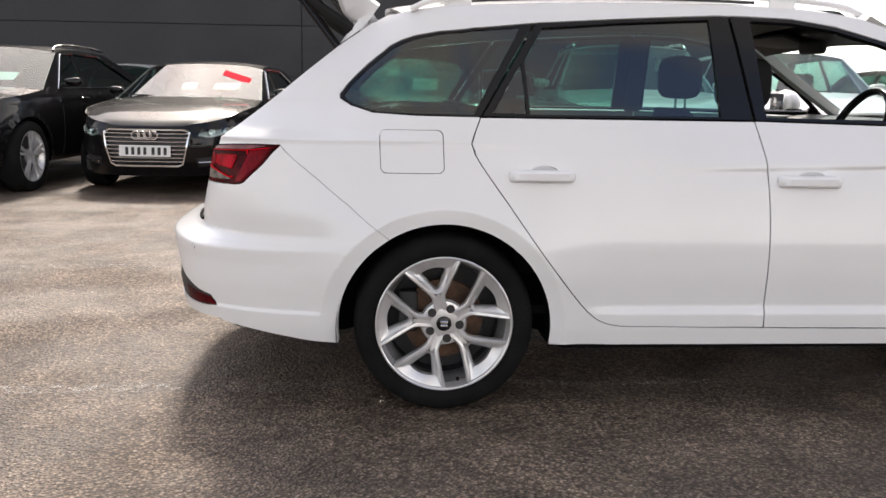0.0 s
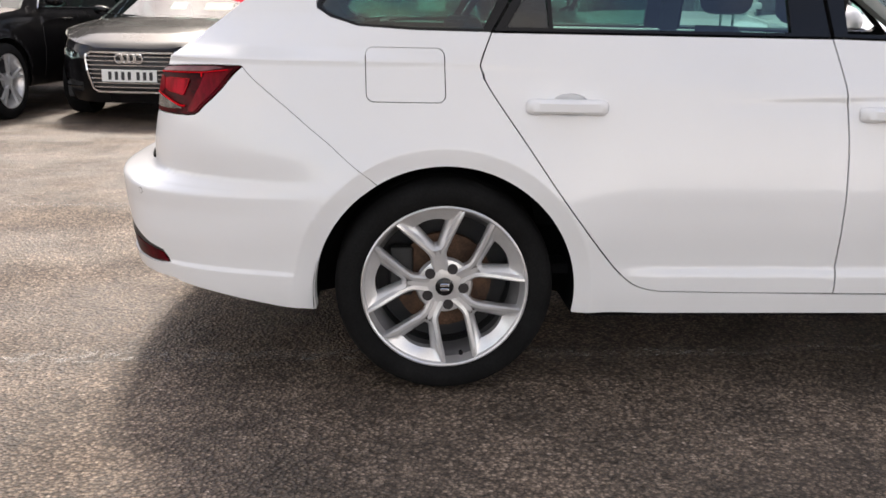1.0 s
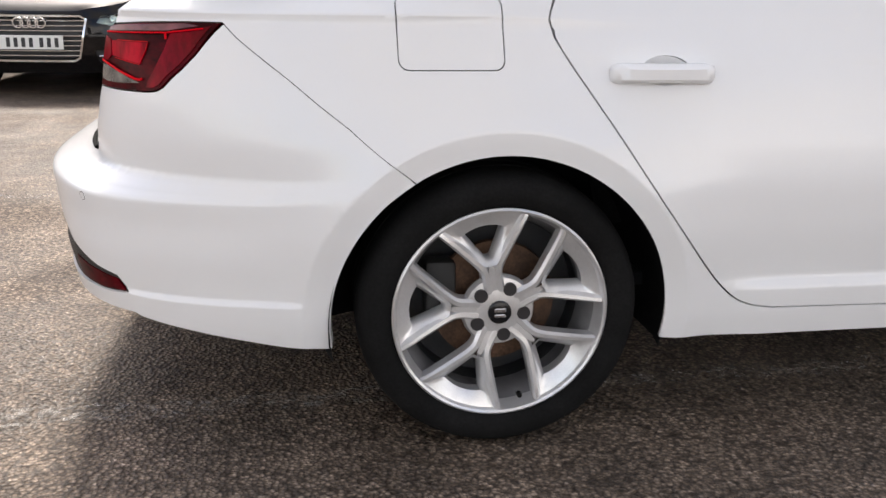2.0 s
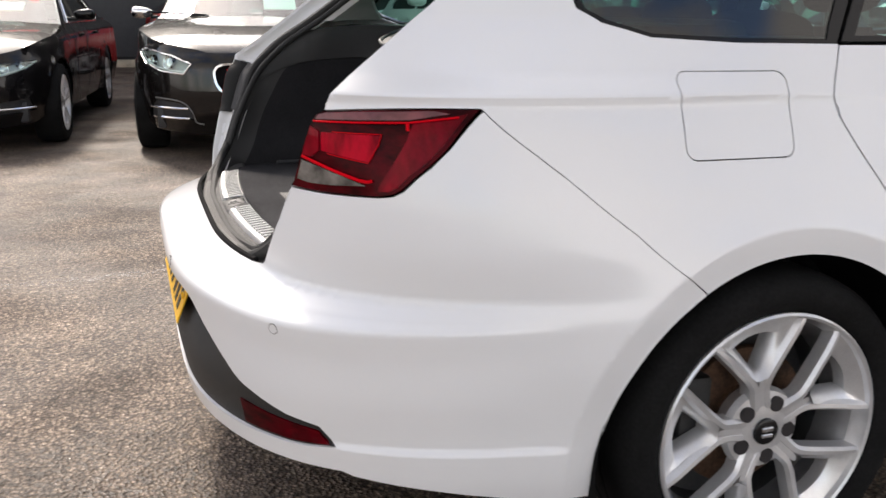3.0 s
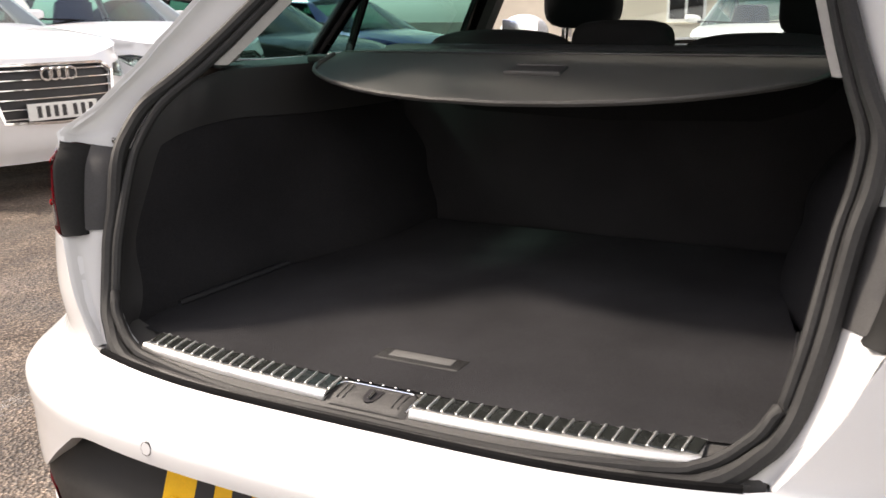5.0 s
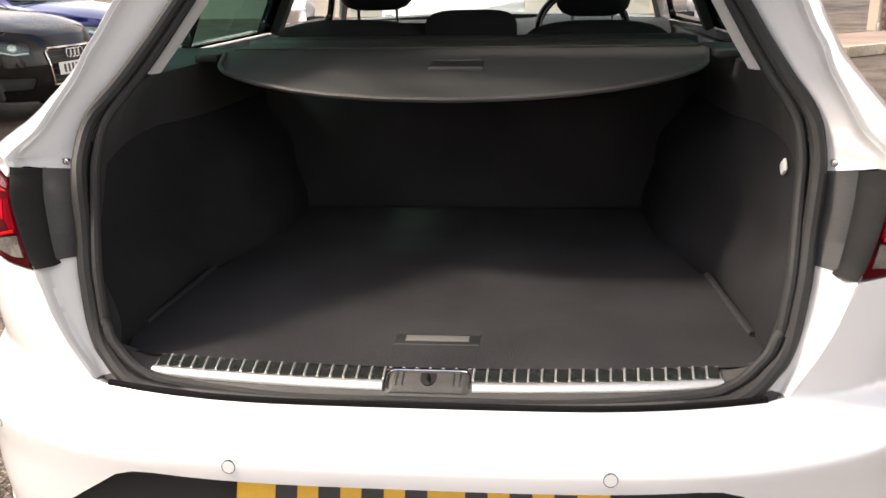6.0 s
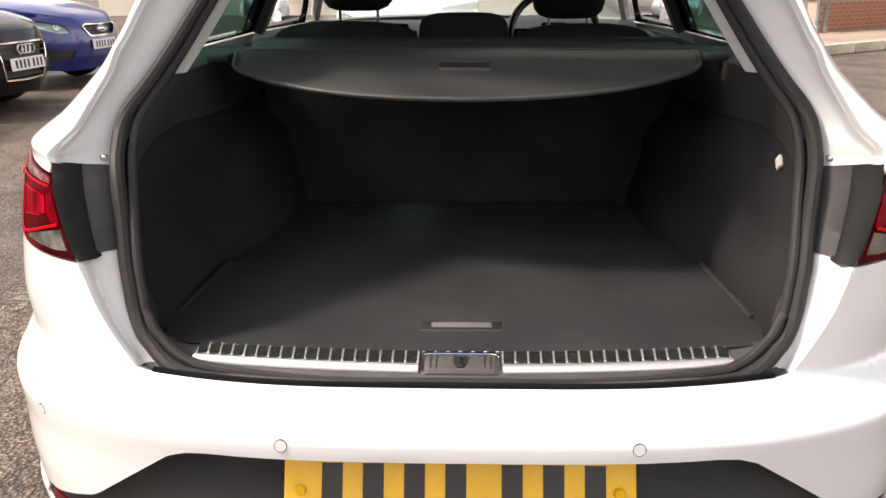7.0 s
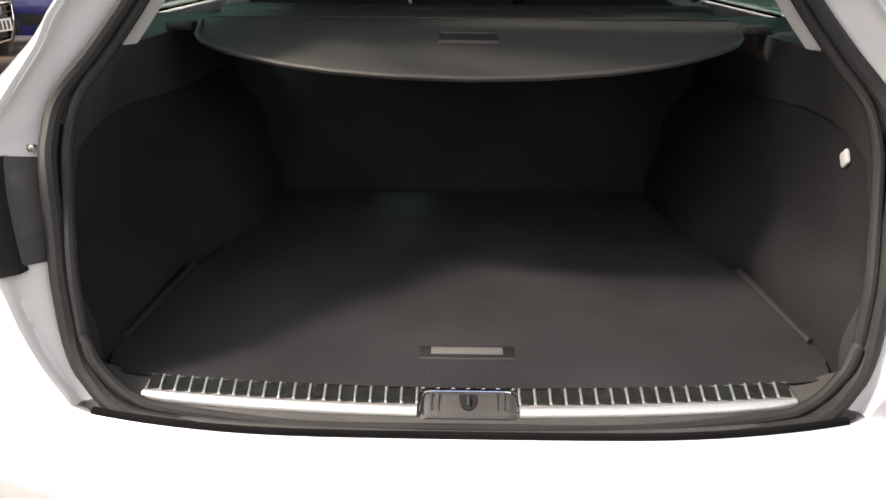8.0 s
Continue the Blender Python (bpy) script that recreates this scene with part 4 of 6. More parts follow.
        # wheel arches, front wing
        for cx in (0.0, 2.636):
            bm = bmesh.new()
            rows = []
            for a in range(-12, 193, 6):
                c, s = math.cos(radians(a)), math.sin(radians(a))
                rows.append([bm.verts.new((cx + r * c, side * yy, ARCH_Z + r * s)) for r, yy in ((ARCH_R + 0.004, 0.875), (ARCH_R + 0.02, 0.80), (ARCH_R + 0.015, 0.60), (0.0, 0.60))])
            for a, b in zip(rows, rows[1:]):
                for i in range(3):
                    try:
                        bm.faces.new((a[i], b[i], b[i + 1], a[i + 1]))
                    except ValueError:
                        pass
            part("arch_liner", bm, ARCH_FELT, car, "black felt wheel arch liner")
            hero_wheel(car, (cx, side * 0.862, 0.3186), side)
        inner = [X(-0.30, 0.93), X(-0.36, 0.80), X(-0.30, 0.72)] + xs(arc(0, ARCH_Z, ARCH_R + 0.04, 140, 4, 20)) + xs([(0.5, 0.30), (2.1, 0.30), (2.1, 1.0), (0.13, 1.0)])
        patch("inner_panel", HERO, inner, PLASTIC, car, "dark inner body panel", step=0.08, off=-0.034, rim=0, side=side)
        # tail lamp
        lamp = [(0.607, 0.7955), (0.648, 0.850), (0.682, 0.894), (0.702, 0.919), (0.720, 0.9250), (0.80, 0.9295), (0.88, 0.9325), (0.95, 0.9340), (1.037, 0.9345), (1.005, 0.899), (0.980, 0.875), (0.940, 0.847),
                (0.902, 0.8255), (0.875, 0.8075), (0.853, 0.799), (0.825, 0.7955), (0.76, 0.7945), (0.70, 0.794)]
        tl = patch("tail_lamp", HERO, lamp, LAMP_DEEP, car, "dark red wraparound tail lamp with light guides and clear lens", step=0.016, gap=0.0004, off=0.001, rim=0.012, side=side)
        wing = [(0.915, 0.913), (1.018, 0.927), (0.995, 0.901), (0.970, 0.877), (0.932, 0.850), (0.894, 0.829), (0.868, 0.811), (0.848, 0.804), (0.825, 0.803), (0.832, 0.815), (0.865, 0.846), (0.900, 0.885)]
        patch("lens", HERO, wing, LAMP_RED, tl, step=0.02, off=0.0030, rim=0.002, side=side)
        brow = [(0.709, 0.9185), (0.728, 0.9225), (0.80, 0.9265), (0.95, 0.9310), (0.985, 0.9270), (0.905, 0.9165), (0.80, 0.9140), (0.702, 0.9115)]
        patch("lens", HERO, brow, LAMP_TOP, tl, "smoky upper lens", step=0.02, off=0.0030, rim=0.002, side=side)
        left = [(0.690, 0.900), (0.710, 0.893), (0.703, 0.862), (0.680, 0.850), (0.655, 0.852)]
        patch("lens", HERO, left, LAMP_RED, tl, step=0.02, off=0.0030, rim=0.002, side=side)
        block = [(0.716, 0.892), (0.850, 0.892), (0.842, 0.878), (0.815, 0.849), (0.76, 0.855), (0.709, 0.862)]
        patch("lens", HERO, block, LAMP_BLOCK, tl, "red inner lens", step=0.02, off=0.0032, rim=0.002, side=side)
        clear = [(0.652, 0.843), (0.628, 0.810), (0.66, 0.8065), (0.72, 0.807), (0.800, 0.811), (0.745, 0.825)]
        patch("lens", HERO, clear, LAMP_CLEAR, tl, "clear reversing lens", step=0.02, off=0.0032, rim=0.003, side=side)

        def guide(points, r=0.0042):
            uz = resample(points, 0.02, False)
            q = np.array(uz)
            p3 = HERO.at(q[:, 0], q[:, 1]) + HERO.normal(q[:, 0], q[:, 1]) * 0.0055
            p3[:, 1] *= -side
            nn = HERO.normal(q[:, 0], q[:, 1])
            nn[:, 1] *= -side
            part("light_guide", sweep([tuple(p) for p in p3], round_section(r, 6, 0.5), up=[tuple(v) for v in nn]), LAMP_BRIGHT, tl)

        guide([(0.657, 0.850), (0.70, 0.840), (0.745, 0.829), (0.790, 0.819), (0.808, 0.8175), (0.818, 0.820)], 0.0026)
        guide([(0.700, 0.908), (0.80, 0.9095), (0.905, 0.912), (1.002, 0.9215)], 0.0016)
        guide([(0.903, 0.911), (0.905, 0.900)], 0.0026)
        guide([(0.745, 0.8935), (0.851, 0.8935), (0.843, 0.878), (0.815, 0.8475), (0.725, 0.858)], 0.0008)
        # tailgate opening: turned-in flange, black lamp cover
        zs = np.linspace(0.655, 1.36, 48)
        lo = [(0.63, -0.89, 0.517), (0.65, -0.885, 0.527), (0.67, -0.881, 0.541), (0.70, -0.876, 0.560), (0.73, -0.867, 0.578), (0.76, -0.859, 0.591), (0.80, -0.847, 0.608), (0.90, -0.823, 0.645), (0.955, -0.797, 0.660)] + EDGE[1:]

        def along(table, z, k):
            return float(np.interp(z, [t[0] for t in table], [t[k] for t in table]))

        def rim_u(z):
            """Where the skin ends beside the opening, round the skin at height z."""
            if z < 0.7955:
                return Y(along(lo, z, 2), z)[0]
            if z < 0.955:
                return float(np.interp(z, [0.7955, 0.85, 0.894, 0.919, 0.9265, 0.938, 0.955], [0.607, 0.648, 0.682, 0.702, 0.722, 0.7245, X(float(edge_x(0.955)), 0.955)[0]]))
            return X(float(edge_x(z)), z)[0]

        def flange(name, z0, z1, mat, label, k=14, push=0.0, fold=FOLD):
            rows = []
            for h in np.linspace(z0, z1, k):
                row = []
                for t, deep in fold:
                    # the cover's upper edge falls towards the seal, and the flange meets it
                    foot = float(np.interp(t, [0.0, 0.4, 1.0], [0.9405, 0.931, 0.920]))
                    if fold is FOLD:
                        z = 0.975 - (0.975 - h) * (0.975 - foot) / (0.975 - z0) if z0 > 0.9 and h < 0.975 else h
                        deep += 0.004 * (1 - float(smoothstep(0.94, 0.965, z))) * (1 - float(smoothstep(0.1, 0.2, t))) if z0 > 0.9 else 0
                    else:
                        z = z0 + (h - z0) * (foot + 0.002 - z0) / (z1 - z0)
                        t = max(t, float(smoothstep(0.915, 0.93, z)) * 0.02)
                    a = Vector(HERO.at(rim_u(z), z))
                    b = Vector((float(seal_x(z)), -float(seal_y(z)), z))
                    a.y, b.y = abs(a.y), abs(b.y)
                    p = a.lerp(b, t) + Vector((deep + push, 0, -0.3 * deep if z > 0.95 else 0))
                    row.append(Vector((p.x, side * p.y, p.z)))
                rows.append(row)
            return grid_sheet(name, rows, mat, car, label)

        flange("opening_flange", 0.9235, 1.365, INNER_WHITE, "white painted pillar flange beside the tailgate opening", 60)
        flange("opening_flange", 0.632, 0.800, INNER_WHITE, "white painted flange below the lamp", 12)
        cover = flange("lamp_cover", 0.794, 0.932, RUBBER, "black plastic cover behind the tail lamp", 14, -0.004, ((-0.03, 0.012), (0.0, 0.004), (0.06, 0.001), (0.36, 0.003), (0.38, 0.009), (0.42, 0.016)))
        flange("cover_step", 0.800, 0.9255, TRIM, "grey inner step of the lamp cover", 14, 0.0, ((0.36, 0.010), (0.40, 0.007), (0.86, 0.010), (0.95, 0.018), (1.0, 0.022)))
        zb = 0.936
        pa = Vector(HERO.at(rim_u(zb), zb))
        pb = Vector((float(seal_x(zb)), -float(seal_y(zb)), zb))
        on = pa.lerp(pb, 0.66) + Vector((0.0125, 0, 0))
        bolt_at = (on.x, -side * on.y, on.z)
        part("bolt", turn([(0.0, -0.0035), (0.0034, -0.003), (0.0038, -0.001), (0.0068, -0.0005), (0.0068, 0.008)], "x", 16, bolt_at), STEEL, cover)

    # rear bumper round both corners
    right = [Y(0.3, 0.632), Y(0.49, 0.632), Y(0.515, 0.6345), Y(0.527, 0.650), Y(0.541, 0.67), Y(0.560, 0.70), Y(0.578, 0.73), Y(0.591, 0.76), (0.603, 0.792), (0.70, 0.7915), (0.76, 0.792), (0.826, 0.793), (0.856, 0.7965), (0.879, 0.8055), (0.906, 0.8235), (0.943, 0.845), (0.983, 0.873), (1.010, 0.897), (1.0462, 0.9325)]
    right += xs(SEAM_BUMPER[1:]) + xs(arc(0, ARCH_Z, ARCH_R, 121.4, 188.0, 18)) + xs([(-0.374, 0.250), (-0.50, 0.262), (-0.658, 0.285), (-0.78, 0.302)]) + [Y(0.72, 0.309), Y(0.5, 0.303), Y(0.25, 0.300)]
    bumper_out = right + [(-u, z) for u, z in right[::-1]]
    pan = [Y(0.2, 0.560), Y(0.37, 0.560), (0.410, 0.557), (0.440, 0.547), (0.518, 0.495), (0.590, 0.447), (0.608, 0.437), (0.632, 0.429), (0.67, 0.417), (0.72, 0.402), (0.783, 0.391), (0.811, 0.357), (0.76, 0.349), (0.715, 0.345), (0.62, 0.342), (0.495, 0.340), Y(0.2, 0.334)]
    pan_out = pan + [(-u, z) for u, z in pan[::-1]]
    bumper = patch("rear_bumper", HERO, bumper_out, PAINT_WHITE, car, "white painted rear bumper", holes=[pan_out], step=0.017, gap=0.0008, rim=0.030, extra=BUMPER_LINES + FLARE + [[(-u, z) for u, z in line] for line in FLARE])
    insert = patch("bumper_insert", HERO, pan_out, INSERT_BLACK, bumper, "black textured lower bumper insert", step=0.02, off=-0.006, rim=0, gap=-0.001)
    for v in insert.data.vertices:
        v.co.x += 0.056 * float(smoothstep(0.40, 0.56, v.co.z) * (1 - smoothstep(0.40, 0.62, abs(v.co.y)))) + 0.012 * float(smoothstep(0.45, 0.55, v.co.z))
    for s in (-1, 1):
        ref = [(0.60, 0.398), (0.66, 0.391), (0.72, 0.385), (0.778, 0.379), (0.798, 0.358), (0.76, 0.354), (0.715, 0.350), (0.60, 0.349)]
        patch("reflector", HERO, ref, LAMP_DEEP, bumper, "red rear reflector", step=0.02, off=-0.003, rim=0.008, side=s)
        for y, z in ((0.255, 0.583), (0.668, 0.562)):
            u, zz = Y(y, z)
            c, n = HERO.at(u, zz), HERO.normal(np.array([u]), np.array([zz]))[0]
            rot = Vector(n).to_track_quat("Z", "Y").to_matrix().to_4x4()
            bm = turn([(0.0, 0.0005), (0.0086, 0.0005), (0.0086, -0.004)], "z", 24)
            bm.transform(Matrix.Translation(c) @ rot)
            bm2 = turn([(0.0087, -0.004), (0.0087, 0.0002), (0.0098, 0.0002), (0.0099, -0.004)], "z", 24)
            bm2.transform(Matrix.Translation(c) @ rot)
            for b in (bm, bm2):
                if s > 0:
                    b.transform(Matrix.Diagonal((1, -1, 1, 1)))
                    bmesh.ops.reverse_faces(b, faces=b.faces[:])
            sn = part("parking_sensor", bm, PAINT_WHITE, bumper, "round white parking sensor")
            part("sensor_ring", bm2, PLASTIC_GREY, bumper)

    # number plate with bars for its characters
    plate = part("number_plate", box_bm(0.004, 0.520, 0.111, (-1.0185, 0, 0.497), 0.0015, 1, Euler((0, radians(22), 0)).to_matrix()), PLATE_YELLOW, car, "yellow rear number plate with black characters")
    rot = Euler((0, radians(22), 0)).to_matrix()
    y = 0.213
    for w, gap_after in ((0.050, 0.011), (0.050, 0.011), (0.050, 0.011), (0.050, 0.033), (0.050, 0.011), (0.050, 0.011), (0.050, 0.0)):
        p = Vector((-1.0185, 0, 0.497)) + rot @ Vector((-0.0028, 0, 0))
        part("plate_bar", box_bm(0.001, w * 0.62, 0.079, (p.x, y - w / 2, p.z), 0, 1, rot), INK, plate)
        y -= w + gap_after
    for s in (-1, 1):
        part("plate_screw", turn([(0.0, -0.006), (0.007, -0.005), (0.009, 0.0)], "x", 14, (-1.0215, s * 0.235, 0.498)), PLATE_YELLOW, plate)

    # roof, rails, windscreen, bonnet and nose
    rows = []
    for x, z in spline(ROOF_EDGE, 3):
        u, zz = X(x, z)
        p = HERO.at(u, zz)
        hw = abs(p[1])
        if x > 1.56 or x < -0.19:
            continue
        rows.append([(p[0] - (0.06 if x < 0 else 0.0) * (1 - (t / hw) ** 2), t, z + 0.042 * (1 - abs(t / hw) ** 2.6)) for t in np.linspace(-hw, hw, 25)])
    grid_sheet("roof", rows, PAINT_WHITE, car, "white roof panel", 0.012)
    lining = [[(a, b * 0.93, c - 0.035) for a, b, c in r] for r in rows]
    grid_sheet("headlining", lining, HEADLINING, car, "pale grey headlining")
    for side in (-1, 1):
        line = spline([(-0.12, side * 0.585, 1.408), (-0.04, side * 0.580, 1.440), (0.15, side * 0.575, 1.462), (0.6, side * 0.572, 1.480), (1.0, side * 0.570, 1.480), (1.3, side * 0.565, 1.470), (1.48, side * 0.56, 1.452), (1.56, side * 0.555, 1.425)], 5)
        rail = part("roof_rail", sweep(line, [(-0.014, -0.008), (0.014, -0.008), (0.017, 0.004), (0.010, 0.013), (-0.010, 0.013), (-0.017, 0.004)]), PAINT_SILVER, car, "satin silver roof rail")
        for x in (0.05, 1.25):
            part("rail_foot", box_bm(0.10, 0.022, 0.05, (x, side * 0.576, 1.447), 0.006), PAINT_SILVER, rail)
    ws = []
    for t in np.linspace(0, 1, 9):
        x0, z0, w0 = 1.56 + t * 0.66, 1.440 - t * 0.43, 0.56 + 0.14 * t
        ws.append([(x0 + 0.16 * t * (1 - (v / w0) ** 2) + 0.04 * (1 - (v / w0) ** 2), v, z0 + 0.04 * (1 - t) * (1 - (v / w0) ** 2)) for v in np.linspace(-w0, w0, 15)])
    grid_sheet("windscreen", ws, GLASS_CLEAR, car, "clear windscreen", face=(1, 0, 1))
    bn = []
    for t in np.linspace(0, 1, 12):
        x = 2.16 + 1.22 * t
        hw = 0.78 * (1 - 0.22 * t ** 3)
        bn.append([(x + 0.10 * (1 - (v / hw) ** 2) * (0.3 + t), v, 1.02 - 0.16 * t - 0.14 * t ** 5 + 0.03 * (1 - (v / hw) ** 2)) for v in np.linspace(-hw, hw, 17)])
    grid_sheet("bonnet", bn, PAINT_WHITE, car, "white bonnet", 0.01)
    nose = Skin(1.0, [(0.2, -0.30), (0.3, -0.36), (0.5, -0.39), (0.7, -0.36), (0.80, -0.28), (0.9, -0.1), (1.05, 0.3)], HERO_WIDE, [(0.2, 3.0), (1.5, 3.0)])
    flip = Matrix(((-1, 0, 0, 3.10), (0, 1, 0, 0), (0, 0, 1, 0), (0, 0, 0, 1)))
    nu, nx = nose.by_y, nose.by_x
    front = [nu(0.0, 0.84), nu(0.5, 0.85), nx(0.10, 0.90), nx(0.45, 0.97), nx(0.92, 1.012), nx(0.915, 0.30)]
    front += [nx(a, b) for a, b in arc(0.464, ARCH_Z, ARCH_R, -10, 190, 30)] + [nx(-0.0, 0.25), nu(0.5, 0.22), nu(0.0, 0.22)]
    front = front + [(-u, z) for u, z in front[::-1] if abs(u) > 1e-6]
    grille_hole = [nu(0.40, 0.70), nu(0.36, 0.60), (-nu(0.36, 0.60)[0], 0.60), (-nu(0.40, 0.70)[0], 0.70)]
    fr = patch("front_end", nose, front, PAINT_WHITE, car, "white front wings and bumper", holes=[grille_hole], step=0.05, place=flip)
    patch("grille", nose, grille_hole, GLOSS_BLACK, fr, step=0.05, off=-0.02, rim=0, place=flip)
    for s in (-1, 1):
        hl = [nu(0.50, 0.70), nu(0.72, 0.74), nx(0.0, 0.80), nx(0.10, 0.79), nx(-0.05, 0.70), nu(0.55, 0.64)]
        patch("headlamp", nose, hl, HEADLAMP, fr, "clear headlamp", step=0.04, off=0.004, side=s, place=flip)
    part("underbody", box_bm(3.6, 1.15, 0.10, (1.38, 0, 0.28), 0.02), ARCH_FELT, car, "black underbody")
    part("floor_pan", box_bm(1.80, 1.62, 0.07, (1.32, 0, 0.245), 0.02), ARCH_FELT, car, "black floor pan between the wheels")
    part("rear_valance", box_bm(0.34, 1.30, 0.07, (-0.60, 0, 0.285), 0.02), ARCH_FELT, car, "black panel under the rear bumper")
    part("rear_beam", box_bm(0.08, 1.0, 0.12, (-0.84, 0, 0.43), 0.02), PLASTIC, car)
    # door mirror
    for s in (-1, 1):
        bm = bmesh.new()
        bmesh.ops.create_uvsphere(bm, u_segments=20, v_segments=12, radius=1)
        for v in bm.verts:
            f = 0.55 if v.co.x < 0 else 1.0
            v.co = Vector((1.98 + v.co.x * 0.075 * f, s * (0.93 + v.co.y * 0.115), 1.075 + v.co.z * 0.075))
        mir = part("door_mirror", bm, PAINT_WHITE, car, "white door mirror")
        part("mirror_glass", box_bm(0.006, 0.17, 0.105, (1.936, s * 0.93, 1.075), 0.002), CHROME, mir)
        part("mirror_arm", box_bm(0.06, 0.12, 0.03, (1.985, s * 0.84, 1.035), 0.008), GLOSS_BLACK, mir)
    return car


CAR = hero_body()


# ---- boot, seats and cabin of the white car ----
def tube(name, points, r, mat, parent, label="", k=8, flat=1.0, closed=False, up=(0, 0, 1)):
    return part(name, sweep(points, round_section(r, k, flat), closed, up), mat, parent, label)


def loop_of_seal(grow=0.0, push=0.0):
    """The seal's line round the whole opening, from the sill's middle up one side, over the top and down the other."""
    half = [(-0.912, 0.0, 0.612), (-0.909, 0.22, 0.612)] + [(x, y, z) for z, x, y in SEAL] + [(-0.165, 0.18, 1.376), (-0.16, 0.0, 1.380)]
    half = [(x + push, y + grow * (1 if y > 0.05 else 0), z) for x, y, z in half]
    half = spline(half, 4)
    return half + [(x, -y, z) for x, y, z in half[-2:0:-1]]


def lining_y(x, z):
    """Half-width of the boot's felt side, which bulges in over the wheel arch."""
    base = 0.512 + 0.050 * float(smoothstep(0.66, 0.78, z)) * (1 - 0.4 * float(smoothstep(-0.50, -0.25, x)))
    bulge = 0.085 * math.exp(-((x - 0.02) / 0.32) ** 4) * (1 - float(smoothstep(0.80, 0.95, z)))
    return base - bulge + 0.008 * float(smoothstep(0.86, 1.0, z))


def boot(car):
    ring = loop_of_seal()
    outer = [(x - 0.018 + 0.015 * float(smoothstep(0.43, 0.53, abs(y)) * (1 - smoothstep(0.82, 0.92, z))), y * 1.004, z) for x, y, z in ring]
    tube("door_seal", outer, 0.0125, SEAL_RUBBER, car, "black rubber seal round the tailgate opening", 10, 1.0, True, (1, 0, 0.2))
    second = [(x - 0.004, y * 0.970, z + (0.010 if z < 0.7 else -0.004)) for x, y, z in ring]
    tube("door_seal", second, 0.0085, SEAL_RUBBER, car, "inner grey seal lip", 10, 1.0, True, (1, 0, 0.2))
    lip = [(-0.935 + 0.045 * (y / 0.48) ** 2, y, 0.6225 + 0.005 * (y / 0.48) ** 2) for y in np.linspace(-0.485, 0.485, 31)]
    lip = [(x + 0.016 * float(smoothstep(0.43, 0.485, abs(y))), y, z) for x, y, z in lip]
    part("sill_lip", sweep(lip, [(-0.009, -0.006), (0.014, -0.006), (0.013, 0.003), (-0.002, 0.006), (-0.008, 0.003)]), SILL_GREY, car, "grey rubber lip along the loading sill")
    bead = [Vector(HERO.at(u, 0.632)) + Vector((0.003, 0, 0.0005)) for u in np.linspace(-0.478, 0.478, 33)]
    part("sill_bead", sweep([tuple(p) for p in bead], round_section(0.0058, 8)), ARCH_FELT, car, "black rubber bead between the sill and the bumper")
    # sill panel with its steel strips and the striker

    def sill_x(y, x):
        return x + 0.045 * (y / 0.5) ** 2

    sill_rows = []
    for x, z in ((-0.926, 0.606), (-0.918, 0.620), (-0.914, 0.6255), (-0.910, 0.6270), (-0.907, 0.6300), (-0.897, 0.6345), (-0.885, 0.6385), (-0.862, 0.6420), (-0.846, 0.6430), (-0.838, 0.632)):
        sill_rows.append([(sill_x(y, x), y, z + 0.010 * float(smoothstep(0.46, 0.505, abs(y)))) for y in np.linspace(-0.505, 0.505, 37)])
    grid_sheet("sill_panel", sill_rows, SILL_GREY, car, "grey plastic loading sill")
    for s in (-1, 1):
        ys = np.linspace(0.066, 0.430, 19)
        bars = [(sill_x(y, -0.8955), s * y, 0.6385) for y in ys]
        section = [(-0.0075, -0.006), (0.0065, -0.004), (0.0062, 0.0045), (0.003, 0.0060), (-0.001, 0.0055), (-0.0045, 0.0030), (-0.0072, -0.0025)]
        strip = part("sill_strip", sweep(bars, section if s > 0 else [(-u, v) for u, v in section[::-1]]), STRIP_BRIGHT, car, "bright polished sill protection strip with black pads")
        inlay = [[(sill_x(y, x), s * y, z) for y in ys] for x, z in ((-0.8915, 0.6400), (-0.8900, 0.6424), (-0.854, 0.6466), (-0.8525, 0.6420))]
        grid_sheet("strip_bed", inlay, STRIP_BRIGHT, strip, "satin steel bed between black pads")
        for y in np.linspace(0.077, 0.420, 18) - 0.01009:
            part("strip_rib", box_bm(0.0340, 0.0032, 0.0030, (sill_x(y, -0.8715), s * y, 0.6465), 0.0008, 1, Euler((0, radians(-6.3), s * 0.13 * y / 0.43)).to_matrix()), STRIP_BRIGHT, strip)
        for y in np.linspace(0.077, 0.420, 18):
            part("strip_pad", box_bm(0.0335, 0.0168, 0.0026, (sill_x(y, -0.8715), s * y, 0.6448), 0.0010, 1, Euler((0, radians(-6.3), s * 0.13 * y / 0.43)).to_matrix()), PAD, strip)
    rows = []
    for x, z in ((-0.9055, 0.6325), (-0.903, 0.6365), (-0.890, 0.6415), (-0.872, 0.6445), (-0.861, 0.6450), (-0.858, 0.6425)):
        rows.append([(x, y, z - 0.004 * float(smoothstep(0.052, 0.061, abs(y)))) for y in np.linspace(-0.0615, 0.0615, 31)])
    catch = grid_sheet("striker_cover", rows, SILL_GREY, car, "grey plastic striker cover with a chrome edge")
    edge = spline([(-0.902, 0.0625, 0.640), (-0.875, 0.0620, 0.6445), (-0.864, 0.0595, 0.6455), (-0.859, 0.052, 0.6460), (-0.858, 0.030, 0.6460), (-0.858, 0.0, 0.6460)], 4)
    part("cover_edge", sweep(edge + [(x, -y, z) for x, y, z in edge[-2::-1]], round_section(0.0014, 6)), CHROME, catch)
